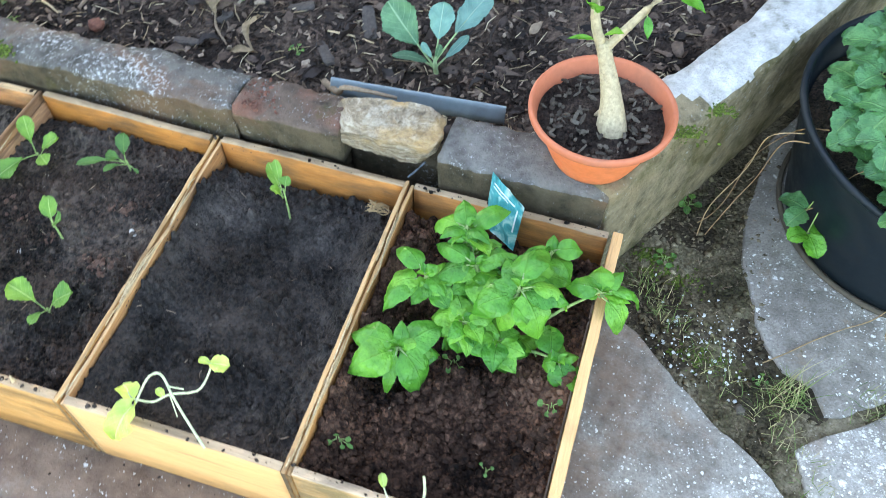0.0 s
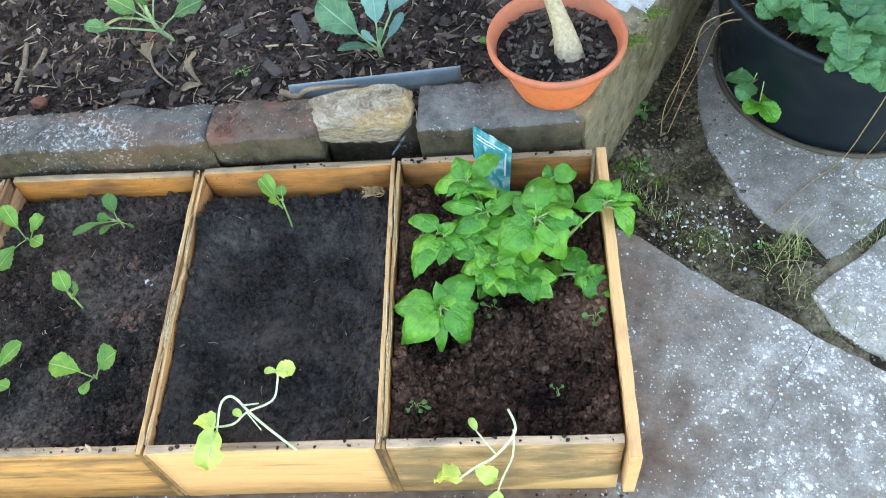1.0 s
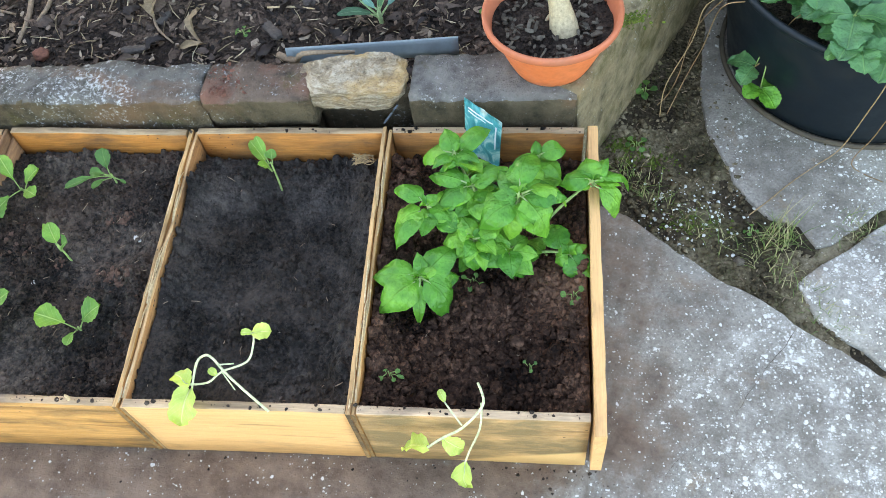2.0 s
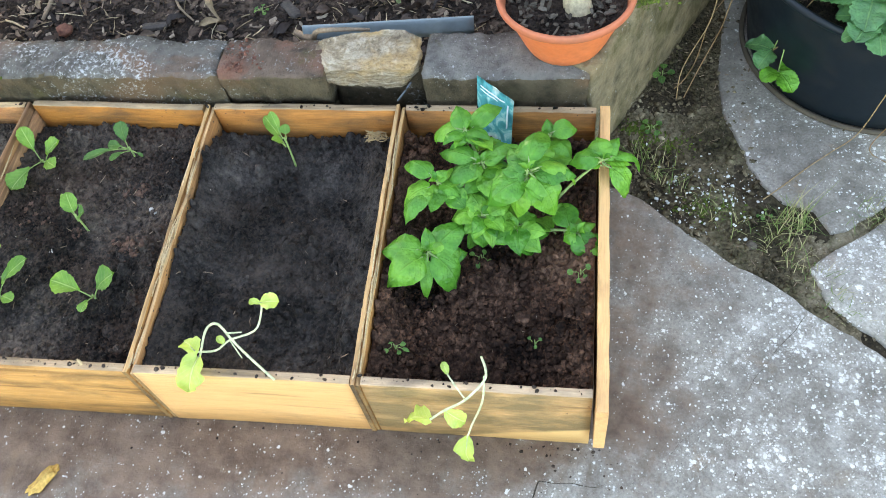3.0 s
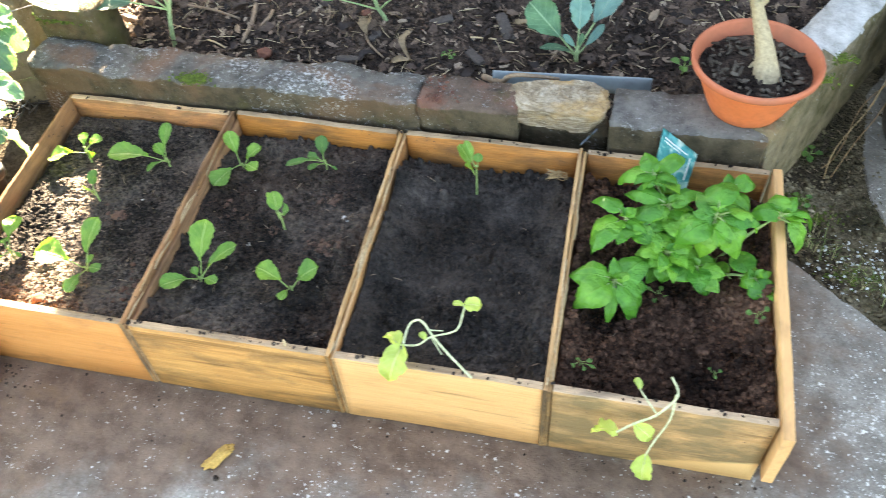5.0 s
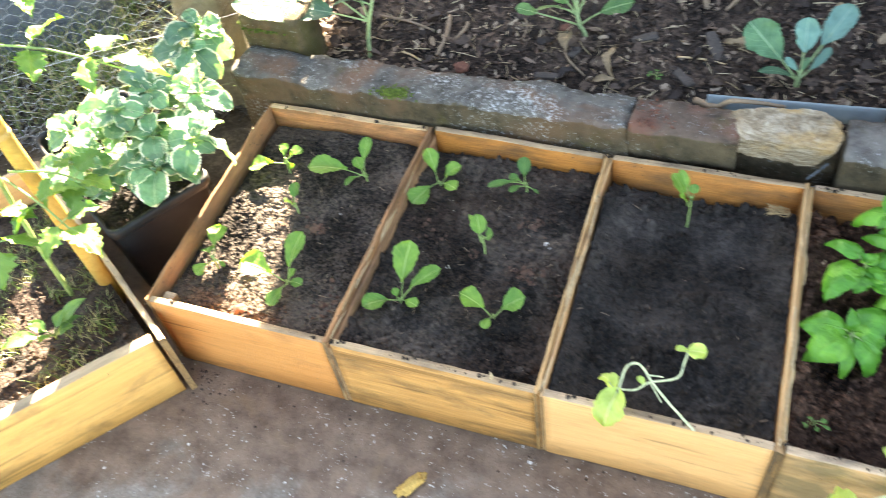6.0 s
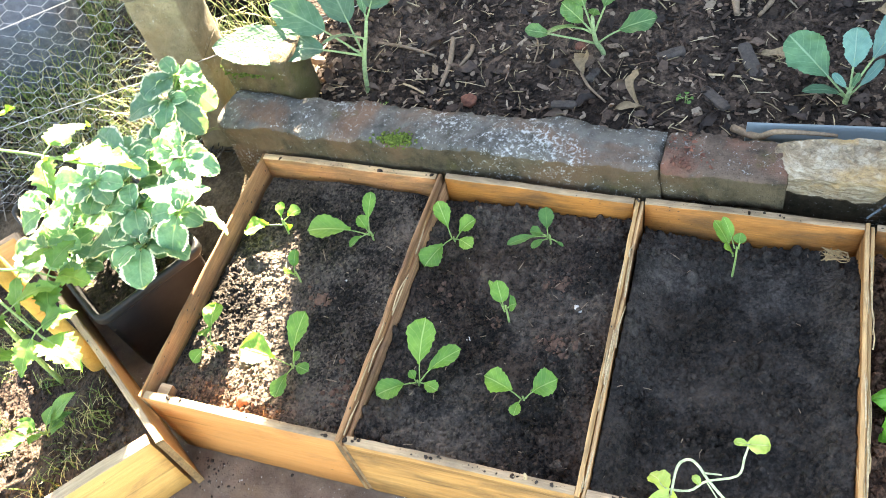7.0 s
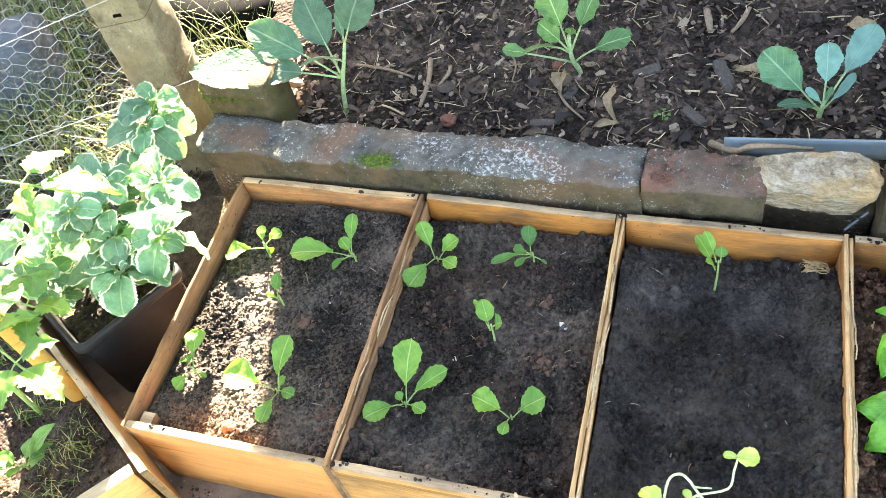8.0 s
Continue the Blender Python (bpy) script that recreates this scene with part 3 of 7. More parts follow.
def slab(poly, z0, z1, seed, mat, name="slab"):
    bm = bmesh.new()
    rim = ragged(poly, 0.02, 0.008, seed)
    cx = sum((p for p in rim), Vector()) / len(rim)
    rows = []
    for z, inset in ((z0, 0.0), (z1 - 0.006, 0.0), (z1 - 0.0015, 0.0012), (z1, 0.004)):
        row = []
        for k, p in enumerate(rim):
            nx = rim[(k + 1) % len(rim)] - rim[k - 1]
            inward = Vector((-nx.y, nx.x, 0)).normalized()
            q = p + inward * inset
            row.append(bm.verts.new((q.x, q.y, z + (0.002 * noise.noise(q * 30) if z > z0 else 0))))
        rows.append(row)
    n = len(rim)
    for a, b in zip(rows, rows[1:]):
        for k in range(n):
            bm.faces.new((a[k], a[(k + 1) % n], b[(k + 1) % n], b[k]))
    top = bm.faces.new(rows[-1])
    bmesh.ops.triangulate(bm, faces=[top])
    bmesh.ops.recalc_face_normals(bm, faces=bm.faces[:])
    return bm_mesh(name, bm, [mat], True)


pavement = empty("pavement", (0, 0, -0.05), "cracked grey concrete slabs spotted with white lichen", "pavement", kind="structure")
UP = Matrix.Translation((0, 0, 0.05))
CRACK = [(0.362, 0.272), (0.341, 0.239), (0.249, 0.127), (0.154, 0.021), (0.10, -0.035), (0.002, -0.075), (-0.088, -0.069), (-0.14, -0.20), (-0.13, -0.5), (-0.12, -1.5), (-0.115, -2.6)]
CRACK = [(x + 0.014 * noise.noise(Vector((x * 11, y * 11, 3.0))), y + 0.014 * noise.noise(Vector((x * 11, y * 11, 9.0)))) for x, y in open_line(CRACK, 0.007, 0.006)]
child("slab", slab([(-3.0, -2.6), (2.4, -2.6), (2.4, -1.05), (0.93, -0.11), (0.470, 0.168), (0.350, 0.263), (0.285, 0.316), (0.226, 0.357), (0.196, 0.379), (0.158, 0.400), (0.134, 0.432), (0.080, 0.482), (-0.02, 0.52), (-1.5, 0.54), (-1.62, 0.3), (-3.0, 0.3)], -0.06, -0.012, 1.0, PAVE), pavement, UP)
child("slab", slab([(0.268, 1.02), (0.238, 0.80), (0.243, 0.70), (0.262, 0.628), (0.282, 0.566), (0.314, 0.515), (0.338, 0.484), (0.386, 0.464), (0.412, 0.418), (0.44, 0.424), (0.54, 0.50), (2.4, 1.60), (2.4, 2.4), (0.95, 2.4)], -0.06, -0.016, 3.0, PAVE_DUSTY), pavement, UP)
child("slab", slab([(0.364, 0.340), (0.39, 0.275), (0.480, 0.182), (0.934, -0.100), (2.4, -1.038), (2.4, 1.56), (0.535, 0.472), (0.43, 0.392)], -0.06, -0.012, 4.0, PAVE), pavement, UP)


# ---- raised bed: kerb, corner stone, side wall ----
def loft(stations, mat, seed, amp=0.004, cap=True, top=None, top_from=0.80, top_slope=0.75):
    """A rough bar through cross-sections given as lists of points."""
    bm = bmesh.new()
    rows = []
    for st in stations:
        row = []
        for p in st:
            p = Vector(p)
            d = Vector((noise.noise(p * 17 + Vector((seed, 0, 0))), noise.noise(p * 17 + Vector((0, seed, 5))), noise.noise(p * 17 + Vector((3, 0, seed)))))
            f = Vector((noise.noise(p * 90), noise.noise(p * 90 + Vector((seed, 0, 5))), noise.noise(p * 90 + Vector((3, 0, seed)))))
            row.append(bm.verts.new(p + d * amp + f * amp * 0.5))
        rows.append(row)
    n = len(rows[0])
    for a, b in zip(rows, rows[1:]):
        for k in range(n):
            bm.faces.new((a[k], a[(k + 1) % n], b[(k + 1) % n], b[k]))
    if cap:
        bm.faces.new(rows[0][::-1])
        bm.faces.new(rows[-1])
    bmesh.ops.recalc_face_normals(bm, faces=bm.faces[:])
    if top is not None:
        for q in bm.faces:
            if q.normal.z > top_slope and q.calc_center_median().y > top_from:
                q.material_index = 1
    return bm_mesh("stone", bm, [mat] + ([top] if top else []), True)


def kerb_profile(front, rear, z0, z1, soft):
    prof = [(front + 0.006, z0)]
    prof += [(front + 0.006 - 0.004 * k / 5, z0 + (z1 - soft - z0) * k / 5) for k in range(1, 6)]
    prof += [(front + soft * (1 - math.cos(a)), z1 - soft * (1 - math.sin(a))) for a in (0.5, 1.0, 1.5)]
    prof += [(front + soft + (rear - front - soft) * k / 4, z1 + 0.003 * math.sin(math.pi * k / 4)) for k in range(1, 5)]
    prof += [(rear + 0.004, z0 + (z1 - z0) * 0.6), (rear + 0.004, z0)]
    return prof


def kerb_piece(x0, x1, front, rear, z0, z1, soft, mat, seed, amp=0.004, top=None):
    n = max(5, int((x1 - x0) / 0.009))
    ends = lambda t: 0.0025 * max(0.0, 1 - min(t, 1 - t) * n / 1.2)
    sts = []
    for i in range(n + 1):
        t = i / n
        e = ends(t)
        sts.append([(x0 + (x1 - x0) * t, y + (e if y < (front + rear) / 2 else -e), z - (e if z > z0 + 0.01 else 0)) for y, z in kerb_profile(front, rear, z0, z1, soft)])
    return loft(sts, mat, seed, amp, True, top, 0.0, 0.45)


kerb = empty("kerb", (0, 0, -0.05), "weathered mortared brick kerb round a raised garden bed", "kerb", kind="structure")
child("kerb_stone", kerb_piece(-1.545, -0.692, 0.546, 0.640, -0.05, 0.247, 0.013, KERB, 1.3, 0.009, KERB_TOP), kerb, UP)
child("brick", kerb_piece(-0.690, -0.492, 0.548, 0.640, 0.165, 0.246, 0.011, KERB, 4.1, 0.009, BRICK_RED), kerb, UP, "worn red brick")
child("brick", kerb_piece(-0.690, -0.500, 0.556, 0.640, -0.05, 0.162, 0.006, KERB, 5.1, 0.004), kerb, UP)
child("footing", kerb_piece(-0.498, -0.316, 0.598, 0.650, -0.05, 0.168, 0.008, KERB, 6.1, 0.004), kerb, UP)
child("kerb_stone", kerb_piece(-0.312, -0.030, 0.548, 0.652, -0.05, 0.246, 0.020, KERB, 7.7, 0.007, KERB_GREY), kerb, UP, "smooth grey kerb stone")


def side_wall():
    """The bed's wall that runs off at a slant from the corner."""
    d = Vector((0.49, 0.872, 0)).normalized()
    out = Vector((d.y, -d.x, 0))
    start = Vector((-0.022, 0.552, 0))
    sts = []
    n = 110
    for i in range(n + 1):
        s = 1.9 * i / n
        wide = 0.10 + 0.035 * max(0.0, 1 - s / 0.35)
        row = []
        for off, z in kerb_profile(0.0, wide, -0.06, 0.247 + 0.02 * min(s, 1.0), 0.014):
            p = start + d * s - out * off
            if s < 0.03:
                p.y = max(p.y, 0.552)
            row.append((p.x, p.y, z))
        sts.append(row)
    child("side_wall", loft(sts, WALL_MOSSY, 9.2, 0.006, True, WALL_TOP_LIT), kerb, UP, "algae-stained sloping masonry wall with mossy top")


side_wall()
child("corner_brick", kerb_piece(-1.560, -1.420, 0.646, 0.745, 0.0, 0.318, 0.020, CORNER_MAT, 12.4, 0.006), kerb, UP, "mossy ochre corner brick standing on edge")


# ---- soil sheets with crumbs ----
ICO = None


def crumbs(points, sizes, seed, squash=0.75):
    global ICO
    if ICO is None:
        bm = bmesh.new()
        bmesh.ops.create_icosphere(bm, subdivisions=1, radius=1.0)
        ICO = (np.array([v.co[:] for v in bm.verts]), [tuple(v.index for v in f.verts) for f in bm.faces])
        bm.free()
    rng = np.random.default_rng(seed)
    verts, faces = [], []
    for p, r in zip(points, sizes):
        v = ICO[0] * (1 + 0.22 * rng.standard_normal((len(ICO[0]), 1))) * np.array([1, rng.uniform(0.6, 1.0), squash * rng.uniform(0.7, 1.1)]) * r
        a = rng.uniform(0, 6.28)
        c, s = math.cos(a), math.sin(a)
        v = v @ np.array([[c, s, 0], [-s, c, 0], [0, 0, 1]])
        o = len(verts)
        verts += [tuple(q) for q in v + np.array(p)]
        faces += [tuple(i + o for i in f) for f in ICO[1]]
    return verts, faces


def soil_sheet(name, x0, x1, y0, y1, height, floor, mat, label, step=0.0027, count=1200, size=(0.0012, 0.0055), seed=1, power=3.0):
    nx, ny = int((x1 - x0) / step) + 1, int((y1 - y0) / step) + 1
    verts, faces = [], []
    for j in range(ny):
        for i in range(nx):
            x, y = x0 + (x1 - x0) * i / (nx - 1), y0 + (y1 - y0) * j / (ny - 1)
            verts.append((x, y, height(x, y)))
    for j in range(ny - 1):
        for i in range(nx - 1):
            k = j * nx + i
            faces.append((k, k + 1, k + nx + 1, k + nx))
    edge = list(range(nx)) + [j * nx + nx - 1 for j in range(1, ny)] + [(ny - 1) * nx + i for i in range(nx - 2, -1, -1)] + [j * nx for j in range(ny - 2, 0, -1)]
    o = len(verts)
    verts += [(verts[k][0], verts[k][1], floor) for k in edge]
    m = len(edge)
    for k in range(m):
        faces.append((edge[k], o + k, o + (k + 1) % m, edge[(k + 1) % m]))
    faces.append(tuple(o + k for k in range(m)))
    rng = np.random.default_rng(seed)
    pts, sizes = [], []
    while len(pts) < count:
        x, y = rng.uniform(x0 + 0.004, x1 - 0.004), rng.uniform(y0 + 0.004, y1 - 0.004)
        if noise.noise(Vector((x * 9, y * 9, seed))) < rng.uniform(-0.6, 0.5):
            continue
        r = size[0] + (size[1] - size[0]) * rng.uniform() ** power
        pts.append((x, y, height(x, y) + r * 0.4))
        sizes.append(r)
    v, f = crumbs(pts, sizes, seed)
    flat = [True] * len(faces) + [False] * len(f)
    verts, faces = join([(verts, faces), (v, f)])
    ob = new(name, mesh_of(name, verts, faces, [mat], smooth=flat))
    return tagged(ob, label, "soil", kind="stuff")


def clods(x, y, seed, density):
    """Height of rounded crumbs of several sizes that crowd together in places."""
    crowd = density + 0.55 * noise.noise(Vector((x * 11, y * 11, seed + 4.0)))
    z = 0.0
    for cells_per_m, big in ((48.0, 0.80), (95.0, 0.88), (180.0, 0.86)):
        dist, centre = noise.voronoi(Vector((x * cells_per_m, y * cells_per_m, seed)))
        c = centre[0]
        r = big * (noise.cell(c * 7.3 + Vector((seed, 0, 0))) * 0.5 + 0.5) * min(1.25, max(0.0, crowd + 0.45))
        if dist[0] < r:
            z = max(z, math.sqrt(r * r - dist[0] * dist[0]) / cells_per_m * 1.15)
    return z


def lumpy(base, amp, seed, coarse=14.0, fine=70.0, dish=0.0, x0=0.0, x1=1.0, heap=0.0, density=0.0, hollows=(), relief=1.3):
    def h(x, y):
        z = base + amp * fbm((x * coarse, y * coarse, seed), 3) + amp * 0.4 * noise.noise(Vector((x * fine, y * fine, seed)))
        z += relief * clods(x, y, seed, density)
        for hx, hy, hr, hd in hollows:
            z -= hd * math.exp(-((x - hx) ** 2 + (y - hy) ** 2) / hr ** 2)
        if heap:
            # soil banked up against the side boards
            near_side = min(x - x0, x1 - x) + 0.012 * noise.noise(Vector((y * 14, seed, x0)))
            z += heap * math.exp(-(max(near_side, 0.0) / 0.040) ** 2) * min(1.0, max(0.0, (0.515 - y) / 0.08))
        return z - dish * math.sin(math.pi * min(max((x - x0) / (x1 - x0), 0), 1))
    return h


# ---- planter boxes ----
EDGE = [-1.452, -1.085, -0.7165, -0.3585, 0.0]
RIM, FOOT, T, TS = 0.183, -0.012, 0.0135, 0.0070
DEEP = 0.535


def beam(parent, name, a, b, top, bottom, thick, seed, label="", wane=0.0, face=None, edge=None):
    """A board from a to b (x, y), standing between two heights."""
    a, b = Vector((*a, 0)), Vector((*b, 0))
    me = plank((b - a).length, thick, top - bottom, seed, wane, chip=0.0018 if name == "side_board" else 0.0012, face=face, edge=edge)
    yaw = math.degrees(math.atan2(b.y - a.y, b.x - a.x))
    mid = (a + b) / 2
    m = parent.matrix_world.inverted() @ pose(mid.x, mid.y, bottom, 0, 0, yaw)
    return child(name, me, parent, m, label)


FRONTS = ["smooth amber pine front board", "amber board with dark weathered streaks", "clean light amber pine front board", "olive-stained board with a bright lower strip"]
BOXES = []
for i in range(4):
    l, r = EDGE[i], EDGE[i + 1]
    label = "open amber pine planter box " + ["with young brassica seedlings", "with leafy seedlings in dark soil", "with nearly bare black soil", "with a bushy green herb"][i]
    box = empty("planter_box", (l + 0.18, 0.27, FOOT), label, "planter", "planter boxes in a row")
    skew = (-0.013, 0.002, -0.004, 0.0, 0.0)
    last = TS if i < 3 else 0.0105
    beam(box, "front_board", (l + TS + 0.0012, 0.004), (r - last - 0.0012, 0.004), RIM, FOOT + 0.002, T, 1.7 + i * 3.3, FRONTS[i], face=(WOOD_AMBER, WOOD_STREAKED, WOOD, WOOD_OLIVE)[i])
    back_lift = (0.004, 0.008, 0.002, 0.0)[i]
    beam(box, "back_board", (l + TS + 0.002 + skew[i], DEEP - 0.004), (r - last - 0.002 + skew[i + 1], DEEP - 0.006 - (0.006 if i == 1 else 0)), RIM + back_lift, FOOT + 0.002, T, 9.7 + i * 2.1, wane=0.003, face=WOOD_BACK, edge=WOOD_SIDE_TOP if i == 0 else None)
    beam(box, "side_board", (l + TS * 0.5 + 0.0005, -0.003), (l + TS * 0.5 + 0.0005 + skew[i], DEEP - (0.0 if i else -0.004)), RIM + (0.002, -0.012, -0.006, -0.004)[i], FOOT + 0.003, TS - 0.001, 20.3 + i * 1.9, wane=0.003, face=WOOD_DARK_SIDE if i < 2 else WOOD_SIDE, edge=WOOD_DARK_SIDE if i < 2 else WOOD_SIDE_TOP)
    out = 0.0 if i < 3 else 0.0085
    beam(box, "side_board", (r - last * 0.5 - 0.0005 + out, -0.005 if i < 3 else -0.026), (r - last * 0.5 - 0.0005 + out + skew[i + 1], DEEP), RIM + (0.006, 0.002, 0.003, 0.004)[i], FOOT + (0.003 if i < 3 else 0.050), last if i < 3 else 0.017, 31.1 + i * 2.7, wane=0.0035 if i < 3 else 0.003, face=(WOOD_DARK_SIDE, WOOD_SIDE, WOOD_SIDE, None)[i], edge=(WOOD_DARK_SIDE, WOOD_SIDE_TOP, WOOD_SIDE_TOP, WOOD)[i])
    BOXES.append(box)
box.children[-1].data.materials[2] = WOOD

INNER = [(EDGE[i] + TS + 0.002, EDGE[i + 1] - TS - (0.002 if i < 3 else 0.004)) for i in range(4)]
H1 = lumpy(0.144, 0.006, 1.2, dish=-0.006, x0=INNER[0][0], x1=INNER[0][1], density=-0.05, relief=0.75)
H2 = lumpy(0.140, 0.008, 2.2, dish=-0.004, x0=INNER[1][0], x1=INNER[1][1], heap=0.010, density=0.12, relief=1.5, hollows=((-0.86, 0.47, 0.05, 0.008),))
H3 = lumpy(0.124, 0.010, 3.2, 10, 45, dish=0.008, x0=INNER[2][0], x1=INNER[2][1], heap=0.042, density=0.20, relief=1.6, hollows=((-0.575, 0.43, 0.022, 0.012), (-0.47, 0.40, 0.02, 0.008), (-0.45, 0.36, 0.03, 0.007), (-0.60, 0.36, 0.025, 0.006)))
H4 = lumpy(0.115, 0.009, 4.2, 12, 60, x0=INNER[3][0], x1=INNER[3][1], heap=0.044, density=0.34, relief=1.7, hollows=((-0.27, 0.09, 0.05, 0.004),))
Y0, Y1 = 0.0145, DEEP - 0.021
soil_sheet("planter_soil", INNER[0][0], INNER[0][1], Y0, Y1, H1, 0.0, SOIL_ONE, "dark crumbly soil filling a planter box", count=5200, size=(0.0008, 0.0048), seed=11, power=3.2)
soil_sheet("planter_soil", INNER[1][0], INNER[1][1], Y0, Y1, H2, 0.0, SOIL_DARK, "dark crumbly soil with small clods in a planter box", count=5200, size=(0.0008, 0.0055), seed=12, power=3.2)
soil_sheet("planter_soil", INNER[2][0], INNER[2][1], Y0, Y1, H3, 0.0, SOIL_BLACK, "fine black potting soil, nearly bare", count=1100, size=(0.0008, 0.006), seed=13, power=2.6)
soil_sheet("planter_soil", INNER[3][0], INNER[3][1], Y0, Y1, H4, 0.0, SOIL_BROWN, "coarse red-brown crumbly soil", count=5200, size=(0.0012, 0.0085), seed=14, power=2.4)


def bed_height(x, y):
    z = 0.163 + 0.014 * fbm((x * 5, y * 5, 7.7), 3) + 0.006 * noise.noise(Vector((x * 40, y * 40, 7.7)))
    return z + 0.082 * math.exp(-(math.hypot(x + 0.045, y - 0.72) / 0.105) ** 4)


def bed():
    """Soil of the raised bed, bounded by the kerb and the slanting wall."""
    step = 0.012
    xs = np.arange(-1.9, 1.0, step)
    ys = np.arange(0.632, 2.4, step)
    idx, verts, faces = {}, [], []
    for j, y in enumerate(ys):
        for i, x in enumerate(xs):
            if x < -0.115 + (y - 0.552) * 0.5625 + 0.03 and x > -1.56 - max(0.0, y - 0.75) * 0.2:
                idx[i, j] = len(verts)
                verts.append((x, y, bed_height(x, y)))
    for (i, j), a in idx.items():
        q = (idx.get((i + 1, j)), idx.get((i + 1, j + 1)), idx.get((i, j + 1)))
        if None not in q:
            faces.append((a, *q))
    rng = np.random.default_rng(5)
    pts, sizes = [], []
    for _ in range(5200):
        x, y = rng.uniform(-1.5, 0.1), 0.64 + 0.75 * rng.uniform() ** 1.3
        if x < -0.13 + (y - 0.552) * 0.5625:
            pts.append((x, y, bed_height(x, y)))
            sizes.append(0.0015 + 0.009 * rng.uniform() ** 3)
    v2 = crumbs(pts, sizes, 6)
    me_v, me_f = join([(verts, faces), v2])
    ob = new("bed_soil", mesh_of("bed_soil", me_v, me_f, [SOIL_BED]))
    tagged(ob, "dark soil of the raised garden bed", "soil", kind="stuff")


bed()


def flakes(count, area, height, size, seed, tilt=0.35, dens=0.0):
    """Loose flat chips lying on a surface: joined verts and faces."""
    rng = np.random.default_rng(seed)
    verts, faces = [], []
    made = 0
    while made < count:
        x, y = area(rng)
        L, W, H = (rng.uniform(*size[0]), rng.uniform(*size[1]), rng.uniform(*size[2]))
        L *= 0.5 + 0.5 * rng.uniform() ** 2
        m = Matrix.Translation((x, y, height(x, y) + H * 0.5 + 0.003 * rng.uniform())) @ Euler((rng.normal(0, tilt), rng.normal(0, tilt), rng.uniform(0, 6.28))).to_matrix().to_4x4()
        o = len(verts)
        bend = rng.normal(0, 0.05) * L
        for sx, k in ((-0.5, 0.6), (0.0, 1.0), (0.5, rng.uniform(0.3, 0.9))):
            for sy, sz in ((-0.5, -0.5), (0.5, -0.5), (0.5, 0.5), (-0.5, 0.5)):
                verts.append(m @ Vector((sx * L, sy * W * k + (bend if sx == 0 else 0), sz * H + (abs(bend) * 0.5 if sx == 0 else 0))))
        for s in (0, 4):
            for k in range(4):
                k2 = (k + 1) % 4
                faces.append((o + s + k, o + s + k2, o + s + 4 + k2, o + s + 4 + k))
        faces.append((o + 3, o + 2, o + 1, o))
        faces.append((o + 8, o + 9, o + 10, o + 11))
        made += 1
    return verts, faces


def in_bed(rng):
    while True:
        x, y = rng.uniform(-1.52, 0.25), 0.645 + 0.95 * rng.uniform() ** 1.2
        if x < -0.13 + (y - 0.552) * 0.5625 and math.hypot(x + 0.067, y - 0.663) > 0.11:
            return x, y


v, f = flakes(8500, in_bed, bed_height, ((0.005, 0.036), (0.002, 0.011), (0.0008, 0.003)), 21, 0.5)
v, f = join([(v, f), flakes(420, in_bed, bed_height, ((0.018, 0.052), (0.009, 0.024), (0.0010, 0.0032)), 24, 0.45)])
tagged(new("bark_mulch", mesh_of("bark_mulch", v, f, [MULCH], smooth=False)), "dark bark and leaf mulch scattered over the bed", "mulch", kind="stuff")
v, f = flakes(780, in_bed, lambda x, y: bed_height(x, y) + 0.005, ((0.012, 0.075), (0.0008, 0.0024), (0.0008, 0.0018)), 22, 0.2)
tagged(new("straw_litter", mesh_of("straw_litter", v, f, [STRAW], smooth=False)), "thin dry straw bits over the mulch", "straw", kind="stuff")


def in_boxes(rng):
    k = (0, 1, 3, 0, 1, 3, 2)[rng.integers(0, 7)]
    return rng.uniform(INNER[k][0] + 0.01, INNER[k][1] - 0.01), rng.uniform(Y0 + 0.01, Y1 - 0.01)


def box_height(x, y):
    for (a, b), h in zip(INNER, (H1, H2, H3, H4)):
        if a <= x <= b:
            return h(x, y)
    return 0.14


v, f = flakes(170, in_boxes, lambda x, y: box_height(x, y) + 0.001, ((0.005, 0.026), (0.0007, 0.0016), (0.0007, 0.0012)), 23)
pts, sizes = [], []
rng0 = np.random.default_rng(29)
for cx, cy, spread, n in ((-0.805, 0.238, 0.016, 90), (-0.826, 0.362, 0.014, 60), (-1.227, 0.252, 0.013, 60), (-0.917, 0.272, 0.008, 25), (-1.288, 0.045, 0.02, 50), (-1.13, 0.09, 0.02, 60), (-0.74, 0.20, 0.012, 30), (-1.02, 0.30, 0.03, 40)):
    for _ in range(n):
        x, y = cx + rng0.normal(0, spread), cy + rng0.normal(0, spread * 0.8)
        pts.append((x, y, box_height(x, y) + 0.0012))
        sizes.append(0.0010 + 0.0045 * rng0.uniform() ** 2.5)
cv, cf = crumbs(pts, sizes, 30)
tagged(new("clay_crumbs", mesh_of("clay_crumbs", cv, cf, [CLAY], smooth=False)), "crumbs of red clay scattered on dark soil", "soil", kind="stuff")
tagged(new("plant_litter", mesh_of("plant_litter", v, f, [TWIG], smooth=False)), "tiny dry stalks lying on the planter soil", "litter", kind="stuff")


# ---- leaves and plants ----
SHAPES = {"ovate": (0.46, 0.98), "obovate": (1.25, 0.62), "round": (0.55, 0.55), "lance": (0.8, 1.1), "kale": (0.85, 0.55), "oval": (0.62, 0.62)}


